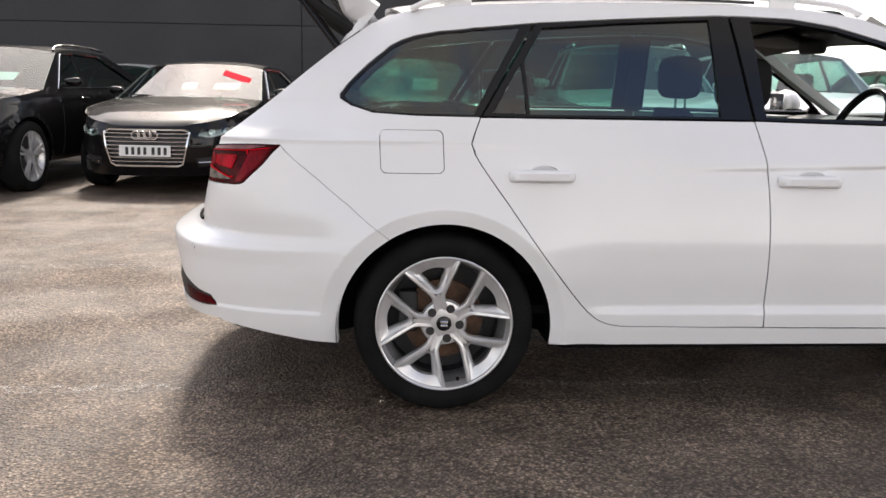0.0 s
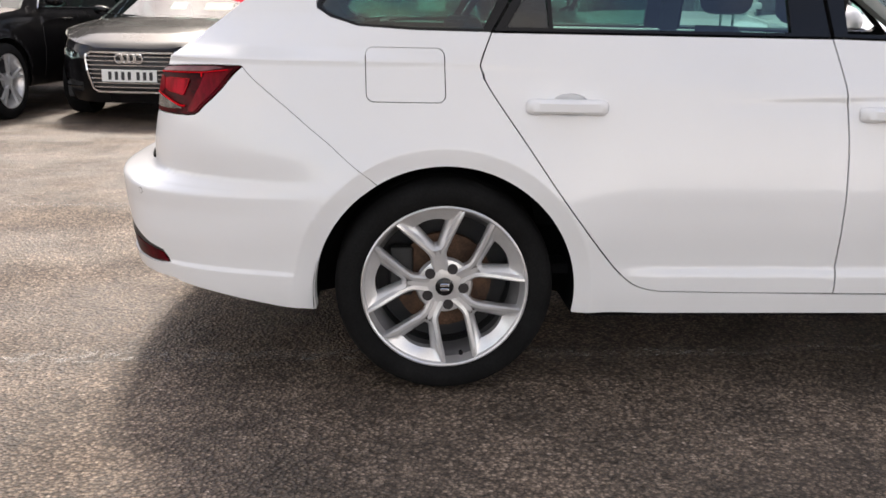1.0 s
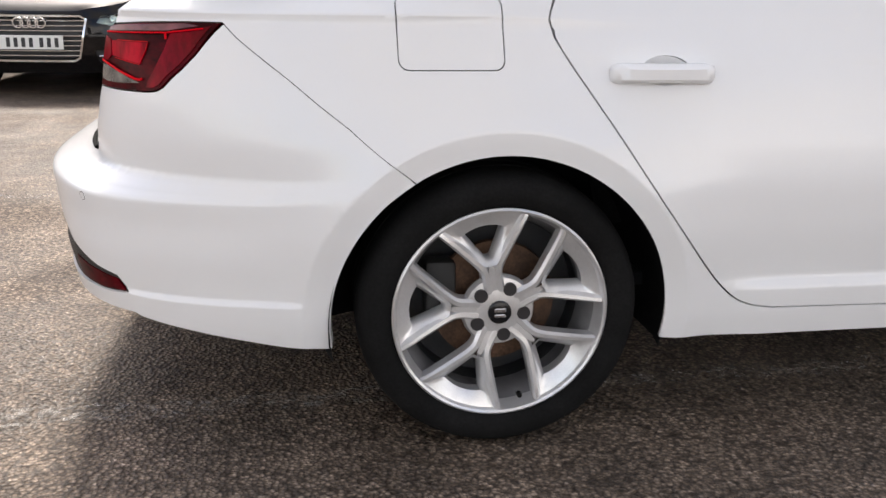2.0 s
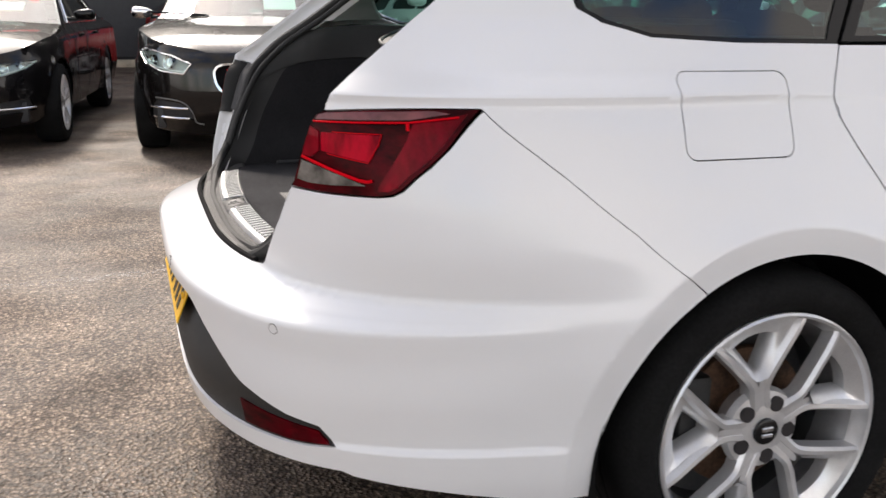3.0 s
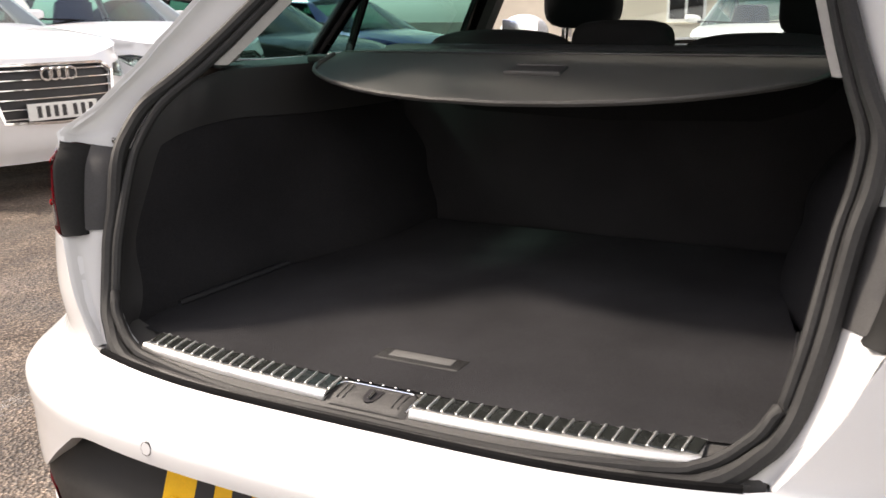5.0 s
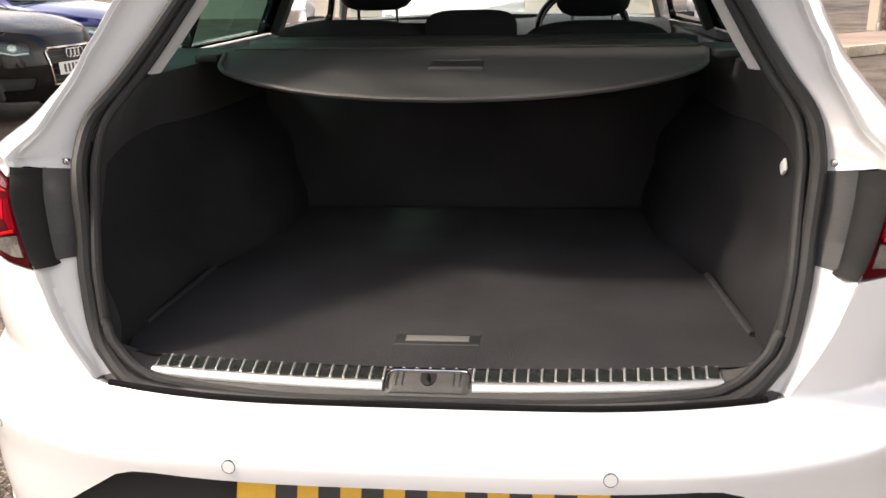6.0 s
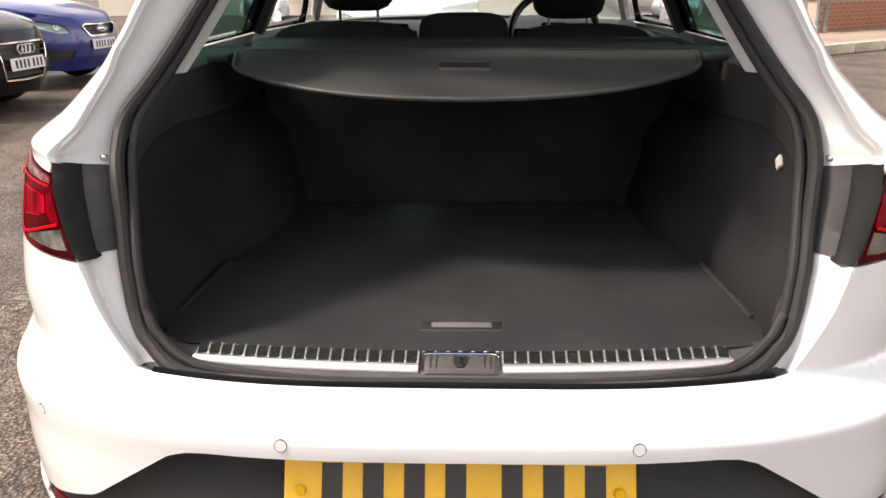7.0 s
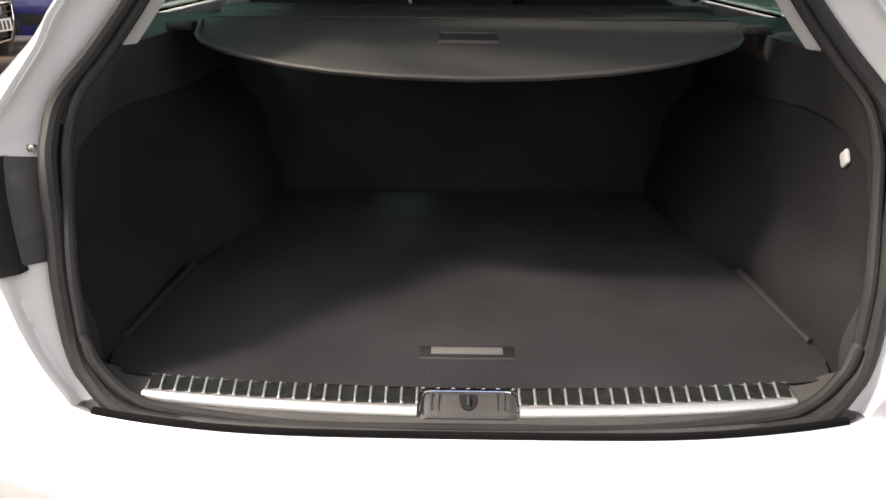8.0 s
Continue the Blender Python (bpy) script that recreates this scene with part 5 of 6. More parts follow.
    for y in (-0.047, -0.038, 0.038, 0.047):
        part("cover_groove", box_bm(0.034, 0.0014, 0.0012, (-0.880, y, 0.6437), 0, 1, Euler((0, radians(-13), 0)).to_matrix()), PLASTIC, catch)
    # the striker's well: flat towards the boot, round towards the bumper
    well = [(-0.8675, -0.0115), (-0.8675, 0.0115)] + [(-0.880 - 0.017 * math.sin(a), 0.0115 * math.cos(a)) for a in np.linspace(0, math.pi, 13)]
    bm = bmesh.new()
    top = [bm.verts.new((x, y, 0.6458 + 0.19 * (x + 0.872))) for x, y in well]
    low_ring = [bm.verts.new((x, y, 0.6405 + 0.19 * (x + 0.872))) for x, y in well]
    bm.faces.new(top)
    for a in range(len(well)):
        b = (a + 1) % len(well)
        bm.faces.new((top[a], top[b], low_ring[b], low_ring[a]))
    bmesh.ops.recalc_face_normals(bm, faces=bm.faces[:])
    part("striker_well", bm, INK, catch, smooth=False)
    part("striker", sweep([(-0.892, 0.0, 0.6435), (-0.875, 0.0, 0.6470)], round_section(0.0024, 6), up=(0, 1, 0)), STEEL, catch)
    for y in np.linspace(-0.060, 0.060, 7):
        part("cover_dot", box_bm(0.0045, 0.0055, 0.004, (-0.8515, y, 0.6465), 0.001, 1), CHROME, catch)
    # floor board
    half = [(-0.8495, 0.02), (-0.8485, 0.08), (-0.843, 0.20), (-0.834, 0.32), (-0.824, 0.430), (-0.812, 0.482), (-0.790, 0.500), (-0.760, 0.507), (-0.72, 0.512), (-0.42, 0.498), (-0.36, 0.478), (-0.10, 0.435), (0.12, 0.430)]
    rows = [[(x, t * w, 0.646) for t in np.linspace(-1, 1, 25)] for x, w in spline(half, 4)]
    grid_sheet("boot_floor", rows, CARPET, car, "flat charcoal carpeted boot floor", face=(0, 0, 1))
    fh = part("floor_handle", box_bm(0.046, 0.140, 0.006, (-0.742, 0, 0.6440), 0.003), INSERT_BLACK, car, "black recessed floor handle with a pale grip bar")
    part("handle_bar", box_bm(0.022, 0.104, 0.004, (-0.738, 0, 0.6465), 0.0015), PLASTIC_PALE, fh)
    part("handle_lip", sweep([(-0.761, -0.068, 0.6468), (-0.763, 0.0, 0.6468), (-0.761, 0.068, 0.6468)], round_section(0.0012, 6)), PLASTIC_GREY, fh)
    for s in (-1, 1):
        # side trim with the wheel arch bulge
        rows = []
        for z in np.linspace(0.628, 0.962, 20):
            x0 = float(seal_x(z)) - 0.002
            blend = lambda d: float(smoothstep(0.0, 0.07, d))
            rows.append([(x, s * (lining_y(x, z) * blend(x - x0) + (float(seal_y(z)) - 0.003) * (1 - blend(x - x0))), z) for x in [x0 + d for d in (0, 0.01, 0.02, 0.03, 0.045, 0.06)] + list(np.linspace(x0 + 0.075, 0.16, 26))])
        grid_sheet("opening_trim", [r[:7] for r in rows], TRIM, car, "dark grey trim along the opening")
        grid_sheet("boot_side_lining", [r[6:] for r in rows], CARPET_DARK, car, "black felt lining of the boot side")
        # upper trim panel below the quarter window
        rows = []
        zs = np.linspace(0.86, 1.06, 81)
        for x in list(np.linspace(-0.735, -0.575, 14)) + list(np.linspace(-0.56, 0.22, 24)):
            low = float(np.interp(x, [-0.74, -0.70, -0.66, -0.61, -0.54, -0.435, -0.267, -0.1, 0.25], [0.885, 0.905, 0.922, 0.936, 0.946, 0.950, 0.942, 0.938, 0.935]))
            rim = float(np.interp(x - 0.004, seal_x(zs), zs)) - 0.002
            top = min(rim, float(np.interp(x, [-0.571, -0.504, -0.45], [1.030, 1.042, 1.046]))) if x < -0.5 else float(np.interp(x, [-0.504, -0.45], [1.042, 1.046]))
            near = float(smoothstep(0.0, 0.07, x - float(seal_x(low))))
            a = lining_y(x, low) * near + (float(seal_y(low)) - 0.003) * (1 - near) - 0.005
            b = min(a + 0.004, float(seal_y(top)) - 0.007) if x < -0.571 else float(np.interp(x, [-0.571, -0.45], [0.545, 0.560]))
            ins = abs(HERO.at(*X(x, 1.045))[1]) - 0.012 if x > -0.44 else b + 0.006
            rows.append([(x, s * (a + 0.012), low - 0.003), (x, s * a, low), (x, s * (a * 0.5 + b * 0.5 - 0.002), low + 0.35 * (top - low)), (x, s * (b - 0.002), low + 0.7 * (top - low)), (x, s * b, top - 0.003), (x, s * (b + 0.012 if x > -0.44 else b + 0.003), top), (x, s * ins, top - 0.002)])
        grid_sheet("upper_side_trim", rows, TRIM, car, "dark grey plastic upper boot trim")
        pill = []
        for z in np.linspace(1.060, 1.36, 12):
            xi = float(seal_x(z))
            yi = float(seal_y(z))
            xw = float(np.interp(z, [1.04, 1.11, 1.216, 1.303, 1.36], [-0.30, -0.36, -0.27, -0.14, 0.1]))
            yw = abs(HERO.at(*X(xw, z))[1]) - 0.02
            x2 = max(xw, xi + 0.10)
            pill.append([(xi + 0.004, s * (yi - 0.004), z), (xi + 0.012, s * (yi - 0.030), z - 0.004), (xi + 0.030, s * (yi - 0.040), z - 0.004), (x2 - 0.03, s * (0.4 * yi + 0.6 * yw - 0.02), z), (x2, s * yw, z)])
        grid_sheet("pillar_trim", pill, HEADLINING, car, "pale grey rear pillar trim")
        if s < 0:
            part("boot_lamp", box_bm(0.026, 0.008, 0.024, (-0.60, s * 0.560, 0.905), 0.005, 2, Euler((0, radians(35), 0)).to_matrix()), PLATE_WHITE, car, "small clear lamp in the boot side")
        for dy in (0, 1):
            part("cover_socket", box_bm(0.016, 0.010, 0.055, (-0.20 - 0.035 * dy, s * 0.573, 0.985), 0.003), PLASTIC_GREY, car)
        part("cover_bracket", box_bm(0.05, 0.05, 0.016, (-0.17, s * 0.545, 1.052), 0.004), PLASTIC, car)
        part("floor_edge", sweep([(-0.70, s * 0.508, 0.650), (-0.40, s * 0.492, 0.650)], round_section(0.006, 6)), PLASTIC, car)
    # luggage cover: the roller, the sheet with its bowed hem, the grip
    part("cover_roller", turn([(0.0, -0.53), (0.028, -0.53), (0.032, -0.50), (0.032, 0.50), (0.028, 0.53), (0.0, 0.53)], "y", 20, (0.09, 0, 1.045)), PLASTIC, car, "roller housing of the luggage cover")
    rows = []
    for t in np.linspace(0, 1, 16):
        row = []
        for v in np.sin(np.linspace(-math.pi / 2, math.pi / 2, 41)):
            side_x = float(np.interp(abs(v), [0, 0.25, 0.45, 0.6, 0.75, 0.86, 0.93, 0.97, 1.0], [-0.492, -0.482, -0.460, -0.432, -0.392, -0.352, -0.316, -0.280, -0.19]))
            x = 0.06 + (side_x - 0.06) * t
            row.append((x, v * 0.502, 1.066 - 0.2 * max(0.0, -0.16 - x)))
        rows.append(row)
    sheet = grid_sheet("luggage_cover", rows, COVER, car, "dark grey vinyl luggage cover pulled out over the boot", 0.004)
    hem = list(rows[-1])
    tube("cover_hem", [(x, y, z + 0.002) for x, y, z in hem], 0.005, PLASTIC_GREY, sheet, "stitched hem")
    part("cover_seam", sweep([(-0.155, -0.495, 1.067), (-0.155, 0.495, 1.067)], round_section(0.002, 6)), PLASTIC, sheet)
    part("cover_grip", box_bm(0.050, 0.104, 0.006, (-0.285, 0, 1.0425), 0.0025, 2, Euler((0, radians(-11.3), 0)).to_matrix()), INSERT_BLACK, sheet, "black moulded grip")
    part("grip_bar", box_bm(0.009, 0.108, 0.009, (-0.312, 0, 1.0385), 0.003), PLASTIC_GREY, sheet)
    part("grip_bar", box_bm(0.006, 0.096, 0.008, (-0.262, 0, 1.0480), 0.002), PLASTIC_GREY, sheet)
    # rear seat
    seat = part("rear_seat", seat_back_bm(0.24, 1.045, 0.0, 0.62), CLOTH, car, "black cloth rear seat back")
    for y, w, z in ((0.328, 0.195, 1.052), (-0.315, 0.185, 1.044)):
        part("headrest", cushion(0.30, y, z, 0.055, w, 0.055, 2.6), CLOTH, seat, "low black winged headrest")
    part("headrest", cushion(0.30, 0.008, 1.066, 0.05, 0.120, 0.062, 4.0), CLOTH, seat, "black middle headrest")
    part("seat_back_board", box_bm(0.03, 1.05, 0.40, (0.165, 0, 0.83), 0.012), CARPET_DARK, seat, "felt-backed rear seat back")
    part("seat_cushion", box_bm(0.50, 1.25, 0.16, (0.62, 0, 0.52), 0.05, 3), CLOTH, seat)
    # front seats, dash, wheel
    for y, hz in ((-0.365, 1.068), (0.405, 1.098)):
        fs = part("front_seat", seat_back_bm(1.24, hz - 0.045, y, 0.25), CLOTH, car, "black cloth front seat")
        part("headrest", cushion(1.21, y, hz + 0.100, 0.085, 0.130, 0.100, 4.0), CLOTH, fs, "black headrest on chrome posts")
        for d in (-0.07, 0.07):
            part("headrest_post", turn([(0.0, hz - 0.09), (0.006, hz - 0.09), (0.006, hz + 0.05), (0.0, hz + 0.05)], "z", 8, (1.22, y + d, 0)), CHROME, fs)
        part("seat_cushion", box_bm(0.50, 0.50, 0.18, (1.50, y, 0.46), 0.06, 3), CLOTH, fs)
    rows = []
    for x, z in spline([(1.78, 0.70), (1.80, 0.86), (1.84, 0.96), (1.90, 1.0), (2.0, 1.02), (2.2, 1.02)], 4):
        rows.append([(x, y, z + 0.02 * math.exp(-((y + 0.37) / 0.18) ** 4)) for y in np.linspace(-0.74, 0.74, 29)])
    grid_sheet("dashboard", rows, PLASTIC, car, "black dashboard", 0.02)
    m = Matrix.Translation((1.70, -0.36, 0.98)) @ Euler((0, radians(-66), 0)).to_matrix().to_4x4()
    own = turn([(0.185 + 0.016 * math.cos(a), 0.016 * math.sin(a)) for a in np.linspace(0, 2 * math.pi, 13)], "z", 40)
    box_bm(0.06, 0.34, 0.02, (0, 0, -0.01), 0.008, 2, None, own)
    box_bm(0.13, 0.12, 0.035, (-0.01, 0, -0.005), 0.015, 2, None, own)
    own.transform(m)
    part("steering_wheel", own, GLOSS_BLACK, car, "black steering wheel")
    part("inner_mirror", box_bm(0.03, 0.23, 0.065, (1.66, 0.0, 1.335), 0.02, 3), PLASTIC, car, "black interior mirror")
    for s in (-1, 1):
        for name, pts, w in (("pillar_cover", [(1.08, s * 0.745, 1.03), (1.07, s * 0.645, 1.24), (1.06, s * 0.56, 1.39)], 0.045), ("screen_pillar", [(1.58, s * 0.565, 1.40), (1.86, s * 0.64, 1.22), (2.18, s * 0.735, 1.03)], 0.03)):
            part(name, sweep(spline(pts, 5), [(-w, -0.015), (w, -0.015), (w * 0.8, 0.012), (-w * 0.8, 0.012)], up=(0, -s, 0.3)), HEADLINING if name == "screen_pillar" else PLASTIC_GREY, car, "inner pillar cover")
        part("door_card", box_bm(1.58, 0.04, 0.62, (1.26, s * 0.785, 0.68), 0.015), PLASTIC, car, "black door lining")
    rows = []
    for t in np.linspace(-0.10, 0.20, 6):
        x0, z0, w0 = 1.56 + t * 0.66, 1.440 - t * 0.43, 0.56 + 0.14 * t
        rows.append([(x0 + 0.16 * max(t, 0) * (1 - (v / w0) ** 2) + 0.02 * (1 - (v / w0) ** 2), v, z0 - 0.045 + 0.035 * (1 - t) * (1 - (v / w0) ** 2)) for v in np.linspace(-w0 * 0.97, w0 * 0.97, 15)])
    grid_sheet("screen_header", rows, PLASTIC, car, "dark header above the windscreen")
    for y in (-0.31, 0.31):
        part("sun_visor", box_bm(0.15, 0.44, 0.018, (1.63, y, 1.368), 0.007, 2, Euler((0, radians(16), 0)).to_matrix()), PLASTIC_GREY, car, "folded grey sun visor")
    part("cabin_floor", box_bm(2.1, 1.4, 0.03, (1.1, 0, 0.33)), CARPET_DARK, car, "black cabin carpet")
    part("boot_bulkhead", box_bm(0.03, 1.1, 0.28, (-0.80, 0, 0.495), 0.01), PLASTIC, car)


def seat_back_bm(x, top, y, half):
    """A seat back leaning away from the wheel, with bolsters."""
    bm = bmesh.new()
    rows = []
    for t in np.linspace(0, 1, 9):
        z = 0.45 + (top - 0.45) * t
        shrink = 1 - 0.16 * t ** 4
        xc = x - 0.16 * (t - 0.6)
        th = 0.075 * (1 - 0.35 * t ** 3)
        row = []
        for a in np.linspace(0, 2 * math.pi, 21)[:-1]:
            c, s = math.cos(a), math.sin(a)
            row.append(bm.verts.new((xc + th * math.copysign(abs(c) ** 0.7, c), y + half * shrink * math.copysign(abs(s) ** 0.45, s), z)))
        rows.append(row)
    for a, b in zip(rows, rows[1:]):
        for i in range(20):
            bm.faces.new((a[i], a[(i + 1) % 20], b[(i + 1) % 20], b[i]))
    bm.faces.new(rows[-1])
    bm.faces.new(rows[0][::-1])
    bmesh.ops.bevel(bm, geom=[e for e in bm.edges if e.verts[0] in rows[-1] and e.verts[1] in rows[-1]], offset=0.025, segments=3, affect="EDGES")
    bmesh.ops.recalc_face_normals(bm, faces=bm.faces[:])
    return bm


def cushion(x, y, z, hx, hy, hz, n=3.0):
    """A rounded block cushion (a superellipsoid)."""
    bm = bmesh.new()
    bmesh.ops.create_uvsphere(bm, u_segments=28, v_segments=16, radius=1)
    for v in bm.verts:
        d = v.co.normalized()
        k = (abs(d.x) ** n + abs(d.y) ** n + abs(d.z) ** n) ** (-1 / n)
        v.co = Vector((x + d.x * k * hx, y + d.y * k * hy, z + d.z * k * hz))
    return bm


boot(CAR)


def tailgate(car):
    """The raised tailgate: it swings on the roof's rear edge and stands up and back."""
    line = spline([(-0.235, 1.425), (-0.275, 1.455), (-0.300, 1.52), (-0.335, 1.62), (-0.42, 1.78), (-0.60, 2.0), (-0.80, 2.16), (-0.98, 2.22)], 4)
    gate_rows = [[(x - 0.03 * (1 - v * v), v * (0.50 + 0.07 * float(smoothstep(0, 0.4, k / len(line)))), z + 0.03 * (1 - v * v)) for v in np.linspace(-1, 1, 15)] for k, (x, z) in enumerate(line)]
    gate = grid_sheet("tailgate", gate_rows, PAINT_WHITE, car, "white tailgate standing open", 0.03)
    grid_sheet("tailgate_lining", [[(x - 0.10, y * 0.86, z - 0.05) for x, y, z in r] for r in gate_rows[8:]], PLASTIC, gate, "black inner lining of the tailgate", 0.015)
    for s in (-1, 1):
        rows = []
        for k, (x, z) in enumerate(line):
            w = 0.50 + 0.07 * float(smoothstep(0, 0.4, k / len(line)))
            rows.append([(x + 0.006, s * (w - 0.03), z + 0.012), (x + 0.002, s * (w + 0.004), z), (x - 0.035, s * (w + 0.006), z - 0.026), (x - 0.075, s * (w - 0.002), z - 0.052), (x - 0.088, s * (w - 0.03), z - 0.058)])
        rows.insert(0, [(x - 0.055, y, z - 0.075) for x, y, z in rows[0]])
        grid_sheet("gate_side", rows, PAINT_WHITE, gate, "white side edge of the tailgate")
        strut = part("gas_strut", sweep([(-0.372, s * 0.515, 1.255), (-0.72, s * 0.53, 1.715)], round_section(0.010, 10)), GLOSS_BLACK, car, "black gas strut holding the tailgate")
        part("strut_rod", sweep([(-0.72, s * 0.53, 1.715), (-0.80, s * 0.53, 1.82)], round_section(0.005, 8)), STEEL, strut)
        part("gate_harness", sweep(spline([(-0.315, s * 0.475, 1.325), (-0.365, s * 0.485, 1.365), (-0.43, s * 0.49, 1.405), (-0.475, s * 0.50, 1.44), (-0.52, s * 0.50, 1.52), (-0.58, s * 0.50, 1.62)], 4), round_section(0.021, 8)), RUBBER, car, "black rubber cable gaiter")


tailgate(CAR)


# ---- the parked cars ----
def street_wheel(car, x, y, r, side, k=5):
    """A plain alloy wheel and tyre of a parked car; side -1 faces -y."""
    t = r / 0.33
    prof = [(0.235 * t, 0.006), (0.25 * t, -0.010), (0.29 * t, -0.012), (0.322 * t, 0.004), (0.33 * t, 0.03), (0.33 * t, 0.18), (0.31 * t, 0.21), (0.235 * t, 0.2)]
    w = part("wheel", turn(prof, "y", 40), TYRE, car, "black tyre on a silver alloy wheel")
    w.location = (x, y, r)
    if side > 0:
        w.rotation_euler = (0, 0, math.pi)
    part("rim", turn([(0.238 * t, 0.004), (0.236 * t, -0.006), (0.226 * t, 0.0), (0.215 * t, 0.03), (0.2 * t, 0.06), (0.2 * t, 0.18)], "y", 40), ALLOY, w)
    part("well", turn([(0.0, 0.10), (0.205 * t, 0.10)], "y", 24), PLASTIC, w)
    part("hub", turn([(0.0, 0.006), (0.05 * t, 0.008), (0.07 * t, 0.02), (0.07 * t, 0.05)], "y", 20), ALLOY, w)
    for i in range(k):
        for d in (-8, 8):
            a = 2 * math.pi * i / k + 0.3
            b = a + radians(d)
            p0 = (0.045 * t * math.cos(a), 0.016, 0.045 * t * math.sin(a))
            p1 = (0.225 * t * math.cos(b), 0.006, 0.225 * t * math.sin(b))
            part("spoke", sweep([p0, p1], [(-0.013, -0.012), (0.013, -0.012), (0.010, 0.012), (-0.010, 0.012)], up=(0, -1, 0)), ALLOY, w)
    return w


def front_plate(car, x, z, yellow=False, tilt=4, blue=False):
    rot = Euler((0, radians(tilt), 0)).to_matrix()
    p = part("number_plate", box_bm(0.008, 0.52, 0.111, (x, 0, z), 0.002, 1, rot), PLATE_WHITE, car, "white front number plate with black characters")
    y = 0.205
    for w, g in ((0.05, 0.011), (0.05, 0.011), (0.05, 0.011), (0.05, 0.033), (0.05, 0.011), (0.05, 0.011), (0.05, 0)):
        part("plate_bar", box_bm(0.002, w * 0.62, 0.075, (x - 0.005, y - w / 2, z), 0, 1, rot), INK, p)
        y -= w + g
    if blue:
        part("plate_band", box_bm(0.002, 0.045, 0.105, (x - 0.005, 0.235, z), 0, 1, rot), BAND_BLUE, p)


def street_car(name, label, s, at, heading, group="parked cars"):
    """A parked car from its measures s; its nose points along local -x, and x counts back from the nose."""
    car = thing(name, label, "car", group)
    car.matrix_basis = pose(at[0], at[1], 0, 0, 0, heading)
    paint, L, W, H, belt, hood, cowl = s["paint"], s["length"], s["half"], s["height"], s["belt"], s["hood"], s["cowl"]
    rf, rr, wr, a1, a2, low = s["roof_front"], s["roof_rear"], s["wheel"], s["axle"], s["axle"] + s["base"], s.get("low", 0.19)
    edge_z, tuck = H - 0.07, s.get("tuck", 0.0)
    end = [(0.1, 0.12), (low, 0.09), (0.34, 0.02), (0.5, 0.0), (hood - 0.10, 0.015), (hood - 0.03, 0.05), (hood, 0.082), (hood + 0.03, 0.102), (hood + 0.1, 0.12), (1.7, 0.12)]
    wide = [(0.1, W - 0.08), (low + 0.03, W - 0.04), (0.45, W), (0.65, W), (0.80, W - 0.015), (belt - 0.06, W - 0.03), (belt, W - 0.075 - tuck), (edge_z, W - 0.075 - tuck - 0.42 * (edge_z - belt)), (H + 0.1, W - 0.42)]

    def arches(x, z, sn):
        d = 0
        for ax in (a1, a2):
            d = d + 0.018 * (1 - smoothstep(wr + 0.055, wr + 0.085, np.hypot(x - ax, z - wr)))
        crease = 0.008 * smoothstep(belt - 0.16, belt - 0.14, z) * (1 - smoothstep(belt - 0.12, belt - 0.04, z))
        return d * smoothstep(0.8, 0.97, sn) + crease

    sk = Skin(1.25, end, wide, [(0.1, 2.9), (1.7, 2.9)], arches, 0.012)
    nx, ny = sk.by_x, sk.by_y

    def hood_z(x):
        return float(np.interp(x, [0.05, 0.25, 0.6, cowl], [hood, hood + 0.05, hood + 0.6 * (belt - hood), belt]))

    hood_line = [(x, hood_z(x)) for x in (0.16, 0.22, 0.30, 0.42, 0.6, 0.8, 1.0, cowl)]
    roof = spline([(rf, edge_z - 0.01), (rf + 0.25, edge_z + 0.02), ((rf + rr) / 2, edge_z + 0.03), (rr - 0.2, edge_z + 0.005), (rr, edge_z - 0.03)], 4)
    deck = s.get("deck", L - 0.12)
    bottom = [(L - 0.05, belt - 0.02), (L - 0.02, 0.7), (L - 0.03, 0.45), (L - 0.12, 0.28), (L - 0.3, 0.24)]
    arch = lambda ax: [(x, z) for x, z in arc(ax, wr, wr + 0.045, -12 if ax == a2 else -12, 192, 20)]
    u0, z0 = nx(*hood_line[0])
    right = [(v * u0, hood + (z0 - hood) * float(smoothstep(0.7, 1.0, v))) for v in np.linspace(0, 1, 13)[:-1]] + [nx(x, z) for x, z in hood_line]
    right += [nx(x, z) for x, z in roof] + [nx(deck, belt + 0.03)] + [nx(x, z) for x, z in bottom]
    right += [nx(x, z) for x, z in arch(a2)] + [nx(x, z) for x, z in arch(a1)] + [nx(max(0.3, a1 - wr - 0.12), low + 0.02), ny(0.5, low), ny(0.0, low)]
    right = [p for i, p in enumerate(right) if i == 0 or p != right[i - 1]]
    # windows
    b = belt + 0.012
    lean = (rf - cowl) / (edge_z - belt)
    mid = (cowl + rr) / 2 + 0.05
    t = edge_z - 0.035

    def scr(z, d):
        return cowl + lean * (z - belt) + d

    w1 = [(scr(b, 0.34), b), (scr(t, 0.12), t), (mid - 0.04, t + 0.02), (mid - 0.04, b)]
    back = s.get("back", 0.35)
    w2 = [(mid + 0.04, b), (mid + 0.04, t + 0.02), (rr - 0.30, t), (rr + back, b + 0.05), (rr + back - 0.06, b)]
    holes_sym = []
    for g in s.get("front_holes", []):
        holes_sym.append([ny(y, z) for y, z in g])
    full_holes = [h + [(-u, z) for u, z in h[::-1]] for h in holes_sym]
    lamps = [[nx(x, z) for x, z in s["lamp"]]]
    fogs = [[ny(y, z) for y, z in g] for g in s.get("fogs", [])]
    side_holes = [[nx(x, z) for x, z in w1], [nx(x, z) for x, z in w2]] + lamps + fogs
    mirrored = [[(-u, z) for u, z in h] for h in side_holes]
